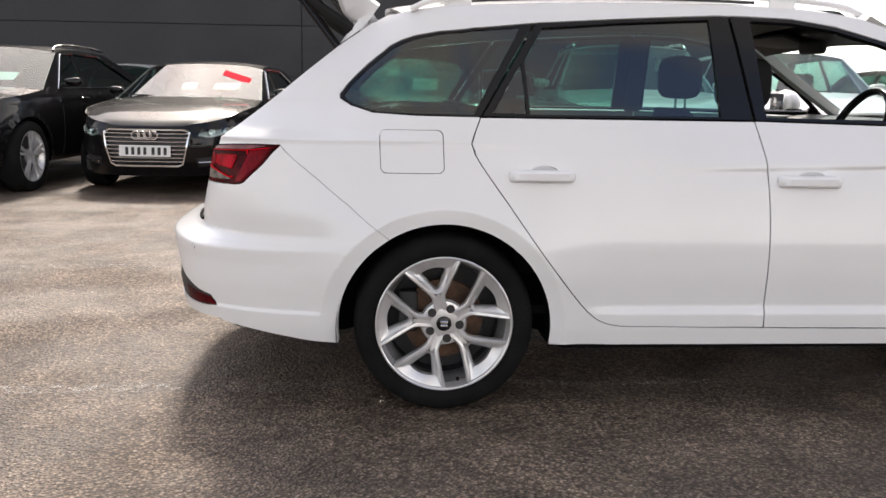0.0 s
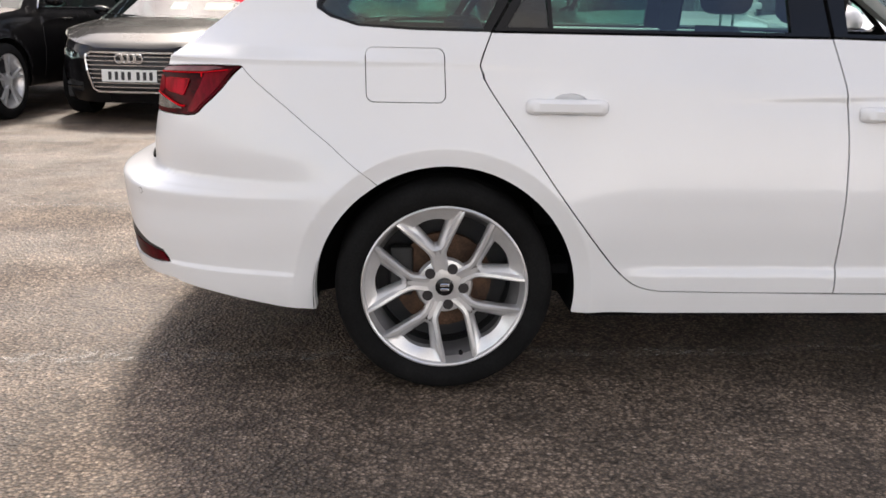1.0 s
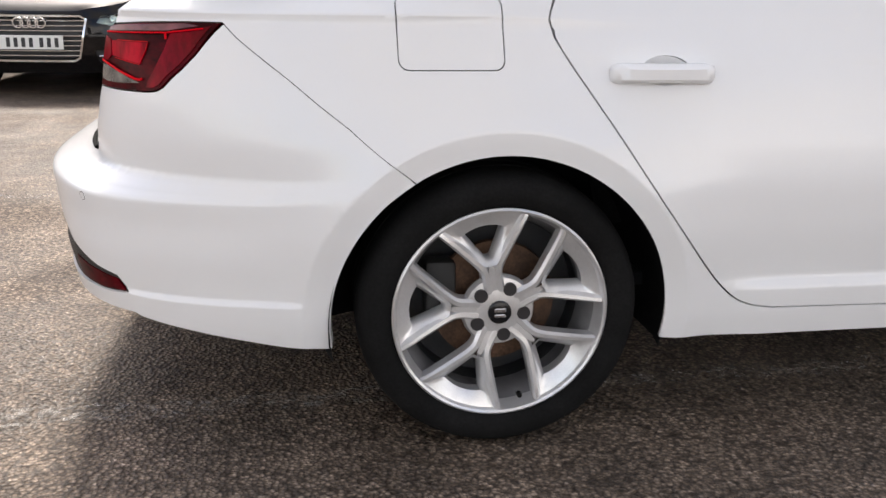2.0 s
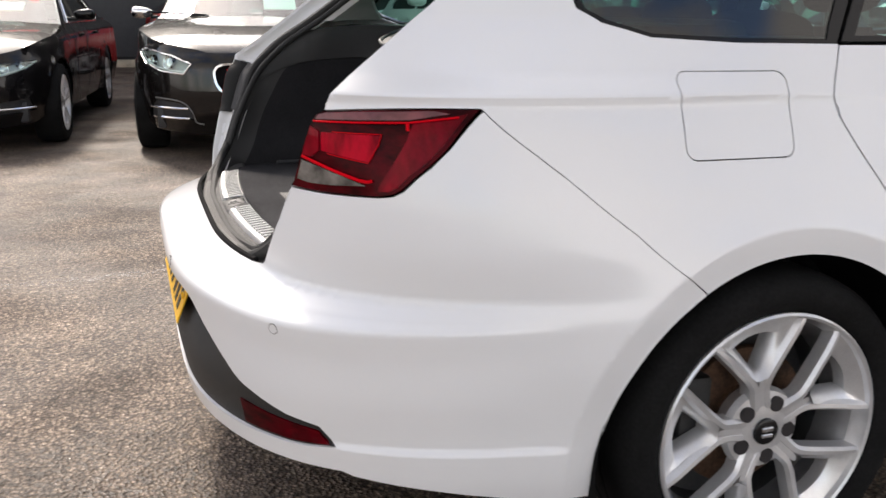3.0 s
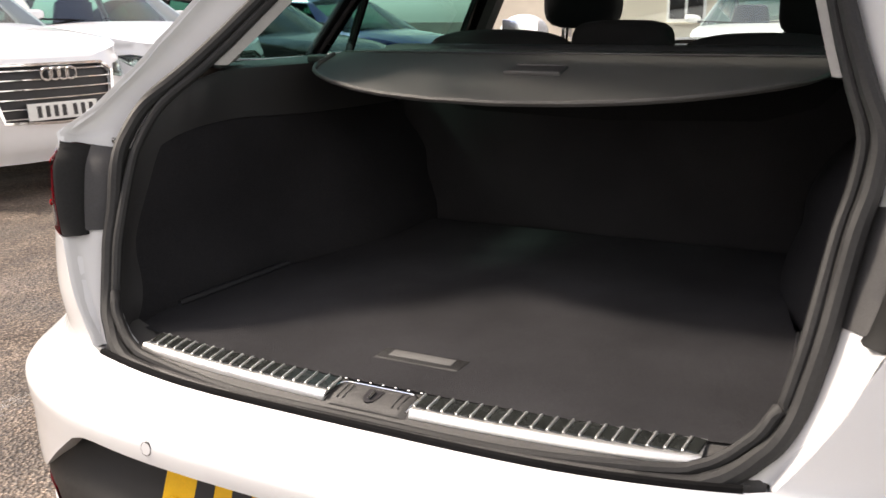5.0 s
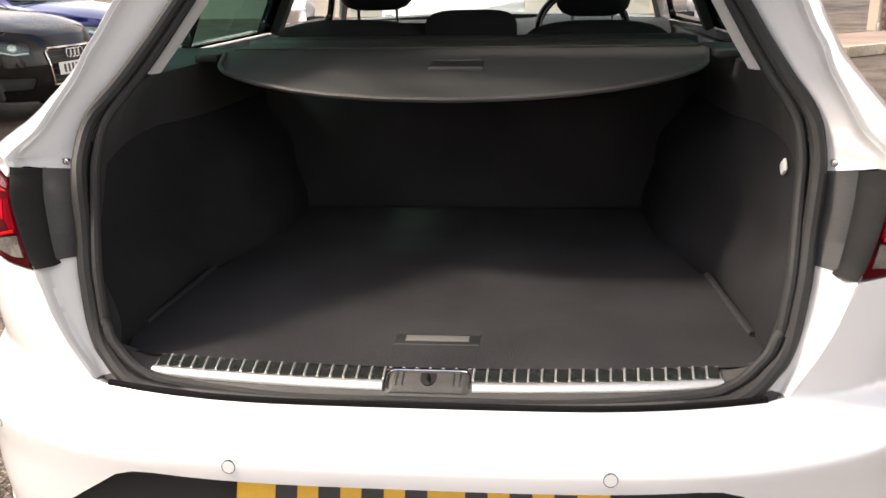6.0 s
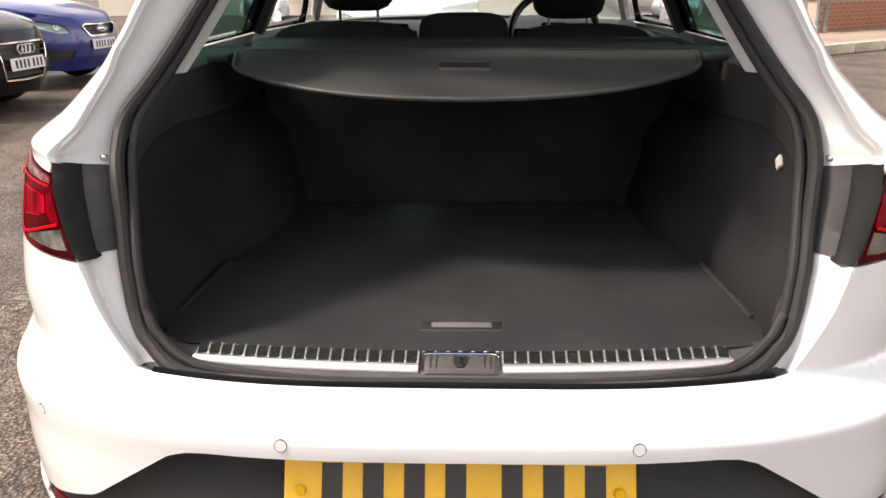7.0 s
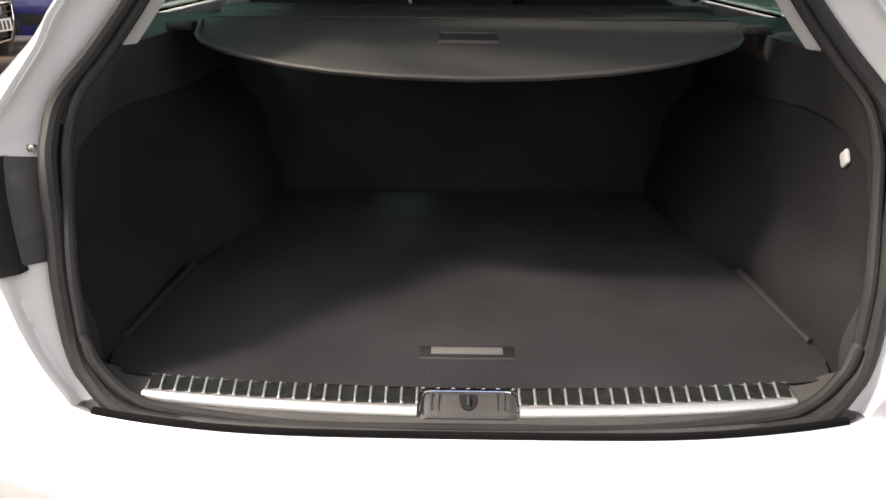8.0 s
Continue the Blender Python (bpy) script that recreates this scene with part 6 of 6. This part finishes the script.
    outline = right + [(-u, z) for u, z in right[::-1] if abs(u) > 1e-6]
    patch("body", sk, outline, paint, car, holes=side_holes + mirrored + full_holes, step=s.get("step", 0.05), rim=0.02)
    for sd in (-1, 1):
        for h in side_holes[:2]:
            patch("side_window", sk, h, s.get("glass", GLASS_DARK), car, "tinted side window", step=0.08, off=-0.012, rim=0, side=sd)
        line = [nx(x, z) for x, z in (w1[0], w1[1], (mid, t + 0.02), w2[2], w2[3], w2[4])]
        post = [nx(x, z) for x, z in ((mid - 0.036, b), (mid - 0.036, t + 0.018), (mid + 0.036, t + 0.018), (mid + 0.036, b))]
        patch("door_post", sk, post, GLOSS_BLACK, car, "gloss black door post", step=0.05, off=0.002, rim=0.004, side=sd)
        if s.get("chrome_line", True):
            q = np.array(resample(line, 0.06))
            p3 = sk.at(q[:, 0], q[:, 1]) + sk.normal(q[:, 0], q[:, 1]) * 0.004
            p3[:, 1] *= -sd
            part("window_trim", sweep([tuple(p) for p in p3], round_section(0.009, 6), True, (0, 1, 0.2)), CHROME, car, "chrome window line")
        hl = patch("headlamp", sk, lamps[0], s.get("housing", LAMP_HOUSING), car, "clear headlamp unit", step=0.04, off=-0.045, rim=0, side=sd)
        q = np.array(lamps[0])
        c = q.mean(0)
        patch("lamp_lens", sk, lamps[0], GLASS_CLEAR, hl, step=0.05, off=-0.003, rim=0.002, side=sd)
        for k in (0.34, -0.22):
            u = c[0] + k * (q[:, 0].max() - q[:, 0].min()) * 0.6
            p, n = sk.at(u, c[1]), sk.normal(np.array([u]), np.array([c[1]]))[0]
            bm = turn([(0.0, -0.020), (0.016, -0.021), (0.026, -0.026), (0.030, -0.018), (0.037, -0.014), (0.040, -0.042)], "z", 18)
            bm.transform(Matrix.Diagonal((s.get("bowl", 1.0), s.get("bowl", 1.0), 1, 1)))
            bm.transform(Matrix.Translation(p) @ Vector(n).to_track_quat("Z", "Y").to_matrix().to_4x4())
            if sd > 0:
                bm.transform(Matrix.Diagonal((1, -1, 1, 1)))
                bmesh.ops.reverse_faces(bm, faces=bm.faces[:])
            part("projector", bm, CHROME, hl)
        if s.get("lamp_frame"):
            g = np.array(resample(lamps[0], 0.03))
            p3 = sk.at(g[:, 0], g[:, 1]) + sk.normal(g[:, 0], g[:, 1]) * 0.002
            p3[:, 1] *= -sd
            part("lamp_frame", sweep([tuple(p) for p in p3], round_section(0.006, 6), True, (0, 0.3, 1)), CHROME, hl, "thin bright headlamp surround")
        # a pale guide along the lamp's lower edge
        low_edge = [p for p in inset(lamps[0], 0.014)]
        low_edge = sorted((p for p in resample(low_edge, 0.03) if p[1] < c[1] + 0.2 * (p[0] - c[0])), key=lambda p: p[0])
        if len(low_edge) > 2:
            g = np.array(low_edge)
            p3 = sk.at(g[:, 0], g[:, 1]) - sk.normal(g[:, 0], g[:, 1]) * 0.012
            p3[:, 1] *= -sd
            part("light_guide", sweep([tuple(p) for p in p3], round_section(0.006, 6), up=(0, 0, 1)), PLATE_WHITE, hl)
        for h in fogs:
            fg = patch("fog_intake", sk, h, PLASTIC, car, "black lower air intake", step=0.05, off=-0.02, rim=0, side=sd)
            z = np.array(h)[:, 1].mean()
            us = np.array(h)[:, 0]
            for dz in s.get("fog_bars", (0.0,)):
                uu = np.linspace(us.min() + 0.03, us.max() - s.get("bar_end", 0.02), 7)
                p3 = sk.at(uu, uu * 0 + z + dz) + sk.normal(uu, uu * 0 + z) * 0.004
                p3[:, 1] *= -sd
                part("intake_bar", sweep([tuple(p) for p in p3], round_section(0.009, 6), up=(0, 0, 1)), CHROME, fg)
            if s.get("arched"):
                g = np.array(resample([ny(y, z) for y, z in spline(s["arched"], 4)], 0.03, False))
                p3 = sk.at(g[:, 0], g[:, 1]) + sk.normal(g[:, 0], g[:, 1]) * 0.002
                p3[:, 1] *= -sd
                part("intake_trim", sweep([tuple(p) for p in p3], round_section(0.005, 6), up=(0, 0.3, 1)), PLASTIC_PALE, fg, "thin satin trim arched over the intake")
    # grille
    for gi, h in enumerate(full_holes):
        gr = patch("grille", sk, h, s.get("mesh", PLASTIC), car, "black grille in a chrome frame" if gi == 0 else "black lower grille", step=0.05, off=-0.03, rim=0)
        if gi == 0:
            q = np.array(resample(h, 0.03))
            p3 = sk.at(q[:, 0], q[:, 1]) + sk.normal(q[:, 0], q[:, 1]) * 0.006
            part("grille_frame", sweep([tuple(p) for p in p3], [(-0.008, -0.007), (0.008, -0.007), (0.008, 0.007), (-0.008, 0.007)], True, (1, 0, 0)), s.get("frame_mat", CHROME), gr, "chrome grille frame")
            hz = np.array(h)[:, 1]
            hu = np.array(h)
            for z in np.linspace(hz.min() + 0.04, hz.max() - 0.03, s.get("slats", 6)):
                xsn = [u for (u, a), (v, c) in zip(h, h[1:] + h[:1]) for u in ([u + (v - u) * (z - a) / (c - a)] if (a - z) * (c - z) < 0 else [])]
                if len(xsn) >= 2:
                    uu = np.linspace(min(xsn) + 0.01, max(xsn) - 0.01, 13)
                    p3 = sk.at(uu, uu * 0 + z) - sk.normal(uu, uu * 0 + z) * 0.008
                    part("slat", sweep([tuple(p) for p in p3], [(-0.004, -0.004), (0.008, -0.004), (0.008, 0.004), (-0.004, 0.004)], up=(0, 0, 1)), s.get("slat_mat", CHROME), gr)
            _, bz, bw, bh = s.get("badge", (0, hz.max() - 0.06, 0.11, 0.035))
            xb = float(sk.at(0.0, bz)[0]) - 0.012
            if s.get("rings"):
                for k in range(4):
                    bm = turn([(0.032, 0.003), (0.034, -0.007), (0.045, -0.007), (0.047, 0.003)], "x", 24, (xb, (1.5 - k) * 0.060, bz))
                    part("badge_ring", bm, CHROME, gr, "plain chrome ring")
            else:
                bm = turn([(0.82, 0.004), (0.9, -0.006), (1.0, -0.006), (1.05, 0.004)], "x", 28)
                bm.transform(Matrix.Translation((xb, 0, bz)) @ Matrix.Diagonal((1, bw, bh, 1)))
                part("badge", bm, CHROME, gr, "plain chrome oval badge")
                part("badge_bar", box_bm(0.008, bw * 1.2, bh * 0.9, (xb + 0.002, 0, bz), 0.003), CHROME, gr)
    front_plate(car, float(sk.at(0.0, s["plate"])[0]) - 0.012, s["plate"], blue=s.get("blue_band", False))
    # bonnet, screen, roof, rear screen
    rows = []
    pts = [nx(x, z) for x, z in hood_line]
    x_nose = float(sk.at(0.0, hood)[0])
    rows.append([tuple(sk.at(-v * pts[0][0], hood + (pts[0][1] - hood) * float(smoothstep(0.7, 1.0, abs(v))))) for v in np.sin(np.linspace(-math.pi / 2, math.pi / 2, 23))])
    for i, (u, z) in enumerate(pts):
        p = sk.at(u, z)
        share = (hood_line[i][0] - 0.16) / (cowl - 0.16)
        hw, xc = abs(p[1]), x_nose + (cowl - 0.15 - x_nose) * share
        if i:
            rows.append([(p[0] - (p[0] - xc) * (1 - abs(v) ** (2.9 - 0.9 * share)), v * hw, z + 0.035 * min(1, share * 3) * (1 - abs(v) ** 3) - 0.004 + 0.006 * math.exp(-((abs(v) - 0.6) / 0.22) ** 2) * math.sin(math.pi * min(1, share * 1.1))) for v in np.sin(np.linspace(-math.pi / 2, math.pi / 2, 23))])
    grid_sheet("bonnet", rows, paint, car, "bonnet", 0.0)

    def bridge(nm, line, mat, lab, bow, crown, n=17, face=(-0.5, 0, 1)):
        rr_ = []
        for i, (x, z) in enumerate(line):
            p = sk.at(*nx(x, z))
            hw = abs(p[1])
            k = i / (len(line) - 1)
            bw_, cr = bow[0] + (bow[1] - bow[0]) * k, crown[0] + (crown[1] - crown[0]) * k
            rr_.append([(x + bw_ * (1 - (v / hw) ** 2), v, z + cr * (1 - abs(v / hw) ** 2.4)) for v in np.linspace(-hw, hw, n)])
        return grid_sheet(nm, rr_, mat, car, lab, face=face)

    a_line = [(cowl + (rf - cowl) * k, belt + (roof[0][1] - belt) * k) for k in np.linspace(0, 1, 7)]
    bridge("windscreen", a_line, s.get("screen", GLASS_CLEAR), "pale reflecting windscreen", (-0.16, -0.06), (0.03, 0.05))
    bridge("roof", roof, paint, "roof panel", (-0.06, 0.06), (0.05, 0.05))
    bridge("rear_screen", [(rr + (deck - rr) * k, roof[-1][1] + (belt + 0.03 - roof[-1][1]) * k) for k in np.linspace(0, 1, 6)], GLASS_DARK, "dark rear screen", (0.06, 0.1), (0.05, 0.02), face=(0.5, 0, 1))
    part("rear_panel", box_bm(0.05, 2 * W - 0.25, belt - 0.28, (L - 0.08, 0, (belt + 0.28) / 2), 0.02), paint, car)
    if deck < L - 0.3:
        part("boot_lid", box_bm(L - deck, 2 * W - 0.24, 0.04, ((L + deck) / 2 - 0.05, 0, belt + 0.015), 0.015), paint, car)
    part("underbody", box_bm(L - 0.6, 2 * W - 0.36, 0.16, (L / 2, 0, low + 0.11), 0.02), PLASTIC, car, "black underbody")
    part("cabin", box_bm(deck - cowl - 0.1, 2 * W - 0.3, 0.06, ((deck + cowl) / 2, 0, belt - 0.25), 0.02), PLASTIC, car, "black cabin")
    part("dashboard", box_bm(0.5, 2 * W - 0.28, 0.16, (cowl + 0.32, 0, belt - 0.09), 0.05), PLASTIC, car)
    for y in (-0.36, 0.36):
        part("front_seat", seat_back_bm(mid - 0.05, min(H - 0.22, belt + 0.25), y, 0.24), CLOTH, car, "dark seat")
    slope = Euler((0, math.atan2(rf - cowl, roof[0][1] - belt), 0)).to_matrix()
    for y, z, w, h, mat in s.get("cards", []):
        k = (z - belt) / (roof[0][1] - belt)
        part("price_card", box_bm(0.006, w, h, (cowl + (rf - cowl) * k + 0.01, y, z), 0.001, 1, slope), mat, car, "card behind the windscreen")
    if s.get("banner"):
        # a strip bent to the glass, on its outer side
        y, z, w, h, fall = s["banner"]
        hw = abs(sk.at(*nx(cowl + (rf - cowl) * 0.6, z))[1])
        rows = []
        for b in np.linspace(-0.5, 0.5, 4):
            row = []
            for a in np.linspace(-0.5, 0.5, 9):
                py, pz = y - a * w - b * h * math.sin(fall), z - a * w * math.tan(fall) + b * h
                k = (pz - belt) / (roof[0][1] - belt)
                arch = 1 - (py / hw) ** 2
                lift = (0.03 + 0.02 * k) * arch
                k = (pz - lift - belt) / (roof[0][1] - belt)
                row.append((cowl + (rf - cowl) * k + (-0.16 + 0.10 * k) * arch - 0.006, py, pz + 0.004))
            rows.append(row)
        grid_sheet("screen_banner", rows, STICKER_RED, car, "red diagonal banner on the windscreen", face=(-0.5, 0, 1))
    for sd in (-1, 1):
        for ax in (a1, a2):
            street_wheel(car, ax, sd * (W - 0.005), wr, sd, s.get("spokes", 5))
            bm = bmesh.new()
            rws = []
            for a in range(-15, 196, 15):
                c, sn = math.cos(radians(a)), math.sin(radians(a))
                lx, lz = ax + (wr + 0.05) * c, wr + (wr + 0.05) * sn
                skin_y = abs(float(sk.at(*nx(max(lx, 0.14), max(lz, low + 0.02)))[1])) - 0.03
                rws.append([bm.verts.new((ax + r * c, sd * yy, wr + r * sn)) for r, yy in ((wr + 0.05, min(W - 0.02, skin_y)), (wr + 0.055, min(W - 0.28, skin_y - 0.1)), (0.02, W - 0.28))])
            for a, c in zip(rws, rws[1:]):
                for i in range(2):
                    bm.faces.new((a[i], c[i], c[i + 1], a[i + 1]))
            part("arch_liner", bm, ARCH_FELT, car)
        mz = belt + s.get("mirror_up", 0.09)
        bm = bmesh.new()
        bmesh.ops.create_uvsphere(bm, u_segments=18, v_segments=10, radius=1)
        for v in bm.verts:
            f = 1.0 if v.co.x < 0 else 0.45
            q = Vector([math.copysign(abs(c) ** 0.72, c) for c in v.co])
            droop = 0.012 * (1 - v.co.y * sd) if v.co.z > 0 else 0.0
            v.co = Vector((cowl + 0.42 + q.x * 0.085 * f, sd * (W + 0.075 - 0.8 * tuck) + q.y * 0.094, mz + q.z * 0.056 - droop * q.z))
        mr = part("door_mirror", bm, s.get("mirror", paint), car, "door mirror")
        part("mirror_arm", box_bm(0.06, 0.14, 0.03, (cowl + 0.44, sd * (W - 0.05 - tuck), mz - 0.045), 0.008), GLOSS_BLACK, mr)
        for hx in (mid - 0.22, mid + 0.72):
            p = sk.at(*nx(hx, belt - 0.10))
            part("door_handle", box_bm(0.20, 0.03, 0.028, (hx, sd * (abs(p[1]) + 0.012), belt - 0.10), 0.010), s.get("handle", paint), car)
        for xx in (cowl + 0.28, mid, mid + 1.0):
            zz = np.linspace(low + 0.14, belt - 0.01, 10)
            uu = np.array([nx(xx + 0.05 * math.sin(3 * (z - 0.5)), z)[0] for z in zz])
            p3 = sk.at(uu, zz) + sk.normal(uu, zz) * 0.0004
            p3[:, 1] *= -sd
            if abs(xx - a2) > 0.5:
                part("door_gap", sweep([tuple(p) for p in p3], round_section(0.003, 4), up=(1, 0, 0)), INK, car)
        if s.get("rails"):
            ln = [(x, sd * (abs(sk.at(*nx(x, z))[1]) - 0.03), z + 0.05 + (0.0 if 0 < i < len(roof) - 1 else -0.03)) for i, (x, z) in enumerate(roof)]
            part("roof_rail", sweep(ln, round_section(0.016, 8)), s["rails"], car, "roof rail")
    for wx in (-0.3, 0.35):
        part("wiper", sweep([(cowl - 0.10, wx, belt + 0.035), (cowl + 0.0, wx + 0.5, belt + 0.055)], round_section(0.009, 6)), GLOSS_BLACK, car)
    return car


SALOON = dict(length=4.72, half=0.92, height=1.43, belt=0.97, hood=0.74, cowl=1.42, roof_front=2.12, roof_rear=3.3, wheel=0.32, axle=0.88, base=2.82, deck=4.05, back=0.42)
SUV = dict(length=4.6, half=0.93, height=1.64, belt=1.10, hood=0.90, cowl=1.35, roof_front=1.98, roof_rear=3.9, wheel=0.36, axle=0.90, base=2.78, back=0.22, low=0.22)
HATCH = dict(length=4.1, half=0.87, height=1.43, belt=0.97, hood=0.76, cowl=1.20, roof_front=1.85, roof_rear=3.4, wheel=0.31, axle=0.82, base=2.48, back=0.18)

wide_grille = [(0.0, 0.655), (0.38, 0.655), (0.435, 0.63), (0.365, 0.325), (0.32, 0.30), (0.0, 0.30)]
street_car("saloon_car", "black executive saloon with chrome-slatted grille and a red screen sticker", dict(
    SALOON, height=1.38, belt=0.94, hood=0.695, paint=PAINT_BLACK, front_holes=[wide_grille], slats=8, rings=True, plate=0.45, lamp=[(0.10, 0.605), (0.14, 0.66), (0.36, 0.69), (0.50, 0.685), (0.30, 0.615), (0.16, 0.58)],
    fogs=[[(0.48, 0.38), (0.76, 0.41), (0.78, 0.31), (0.50, 0.28)]], fog_bars=(-0.01,),
    badge=(0, 0.605, 0.135, 0.042), cards=[(0.08, 1.09, 0.16, 0.15, STICKER), (-0.36, 1.09, 0.30, 0.15, STICKER)], banner=(-0.46, 1.20, 0.34, 0.056, radians(17)), housing=STEEL_SATIN), (-2.60, 5.20), 84)
suv_grille = [(0.0, 0.86), (0.38, 0.86), (0.46, 0.80), (0.40, 0.50), (0.0, 0.48)]
street_car("suv_car", "black sport utility car with chrome window lines and roof rails", dict(
    SUV, height=1.52, belt=1.03, hood=0.84, roof_front=2.05, roof_rear=3.45, back=0.55, paint=PAINT_BLACK, front_holes=[[(y, z - 0.05) for y, z in suv_grille]], rings=True, plate=0.52, lamp=[(0.08, 0.70), (0.12, 0.78), (0.34, 0.83), (0.50, 0.82), (0.34, 0.73), (0.16, 0.68)], rails=STEEL,
    fogs=[[(0.50, 0.46), (0.78, 0.48), (0.78, 0.36), (0.52, 0.36)]], cards=[(-0.30, 1.17, 0.30, 0.16, STICKER), (0.3, 1.17, 0.24, 0.16, STICKER)]), (-4.83, 4.72), 84)
oval_grille = [(0.0, 0.702), (0.22, 0.702), (0.275, 0.697), (0.315, 0.682), (0.336, 0.655), (0.336, 0.610), (0.322, 0.560), (0.296, 0.523), (0.258, 0.503), (0.20, 0.496), (0.0, 0.495)]
street_car("saloon_car", "dark bronze saloon with an oval mesh grille and swept headlamps", dict(
    SALOON, length=4.96, hood=0.78, belt=1.0, height=1.46, paint=PAINT_BROWN, front_holes=[[(0.92 * y, z) for y, z in oval_grille]], slats=0, plate=0.435, mirror=CHROME, housing=STEEL_SATIN, mesh=ARCH_FELT, tuck=0.085, mirror_up=0.055, bowl=1.3, lamp_frame=True,
    lamp=[(0.10, 0.63), (0.09, 0.70), (0.20, 0.755), (0.48, 0.80), (0.62, 0.775), (0.42, 0.69), (0.22, 0.645)], badge=(0, 0.64, 0.055, 0.05),
    fogs=[[(0.47, 0.30), (0.485, 0.35), (0.53, 0.405), (0.60, 0.43), (0.74, 0.44), (0.79, 0.38), (0.80, 0.29)]], fog_bars=(0.012, -0.062), bar_end=0.10,
    arched=[(0.40, 0.268), (0.455, 0.285), (0.475, 0.35), (0.525, 0.415), (0.60, 0.442), (0.74, 0.452)],
    cards=[(-0.26, 1.15, 0.28, 0.26, STICKER), (0.12, 1.28, 0.14, 0.16, STICKER)]), (-0.20, 4.47), 84)
street_car("suv_car", "silver sport utility car with a black grille", dict(
    SUV, paint=PAINT_SILVER, front_holes=[suv_grille], rings=True, plate=0.56, lamp=[(0.08, 0.76), (0.12, 0.84), (0.34, 0.885), (0.54, 0.875), (0.36, 0.79), (0.16, 0.74)], rails=STEEL,
    fogs=[[(0.50, 0.46), (0.78, 0.48), (0.78, 0.36), (0.52, 0.36)]], chrome_line=False), (2.38, 4.40), 84)
street_car("suv_car", "white sport utility car with a black grille and blue-banded plate", dict(
    SUV, height=1.60, paint=PAINT_WHITE, front_holes=[suv_grille], rings=True, plate=0.60, slats=4, slat_mat=GLOSS_BLACK, frame_mat=GLOSS_BLACK, blue_band=True,
    lamp=[(0.08, 0.74), (0.12, 0.83), (0.34, 0.87), (0.48, 0.86), (0.34, 0.78), (0.16, 0.73)],
    fogs=[[(0.50, 0.52), (0.78, 0.54), (0.78, 0.40), (0.54, 0.38)]], fog_bars=(-0.11,), chrome_line=False), (4.28, 4.55), 84)
hatch_grille = [(0.0, 0.685), (0.33, 0.685), (0.37, 0.65), (0.29, 0.36), (0.0, 0.35)]
street_car("hatchback_car", "black hatchback with a slatted grille in a silver frame", dict(
    HATCH, paint=PAINT_BLACK, front_holes=[[(y, z - 0.03) for y, z in hatch_grille]], slats=6, slat_mat=PLASTIC_GREY, rings=True, plate=0.465, lamp=[(0.10, 0.61), (0.12, 0.70), (0.32, 0.75), (0.50, 0.745), (0.36, 0.65), (0.18, 0.60)],
    fogs=[[(0.46, 0.40), (0.72, 0.42), (0.72, 0.30), (0.48, 0.30)]], fog_bars=(), chrome_line=False), (6.03, 4.09), 84)
street_car("hatchback_car", "bright blue hatchback with clear headlamps", dict(
    HATCH, length=4.28, half=0.9, paint=PAINT_BLUE, front_holes=[[(0.0, 0.69), (0.30, 0.70), (0.36, 0.67), (0.26, 0.57), (0.0, 0.565)]], slats=0, plate=0.47, housing=STEEL_SATIN, lamp=[(0.10, 0.61), (0.13, 0.69), (0.30, 0.75), (0.52, 0.765), (0.36, 0.67), (0.18, 0.61)],
    fogs=[[(0.48, 0.42), (0.72, 0.44), (0.70, 0.30), (0.52, 0.30)]], fog_bars=(), chrome_line=False), (8.45, 4.35), 84)
street_car("estate_car", "white car parked ahead, facing the estate", dict(
    HATCH, length=4.4, half=0.9, height=1.5, belt=1.02, hood=0.84, paint=PAINT_WHITE, front_holes=[[(0.0, 0.70), (0.30, 0.70), (0.34, 0.66), (0.28, 0.56), (0.0, 0.55)]], plate=0.45, lamp=[(0.10, 0.66), (0.13, 0.74), (0.30, 0.80), (0.50, 0.80), (0.36, 0.71), (0.18, 0.65)], chrome_line=False), (8.2, 0.75), 2)
street_car("hatchback_car", "bright red hatchback parked in the row behind", dict(
    HATCH, paint=PAINT_RED, front_holes=[hatch_grille], plate=0.47, step=0.09, lamp=[(0.10, 0.64), (0.12, 0.70), (0.32, 0.75), (0.50, 0.745), (0.36, 0.68), (0.18, 0.63)], chrome_line=False), (3.40, 14.5), 183)
street_car("hatchback_car", "silver hatchback parked in the row behind", dict(
    HATCH, paint=PAINT_SILVER, front_holes=[hatch_grille], plate=0.47, step=0.09, lamp=[(0.10, 0.64), (0.12, 0.70), (0.32, 0.75), (0.50, 0.745), (0.36, 0.68), (0.18, 0.63)], chrome_line=False), (1.55, 9.9), 84)
street_car("hatchback_car", "pale grey hatchback parked in the row behind", dict(
    HATCH, paint=PAINT_SILVER, front_holes=[hatch_grille], plate=0.47, step=0.09, lamp=[(0.10, 0.64), (0.12, 0.70), (0.32, 0.75), (0.50, 0.745), (0.36, 0.68), (0.18, 0.63)], chrome_line=False), (-5.1, 10.6), 84)
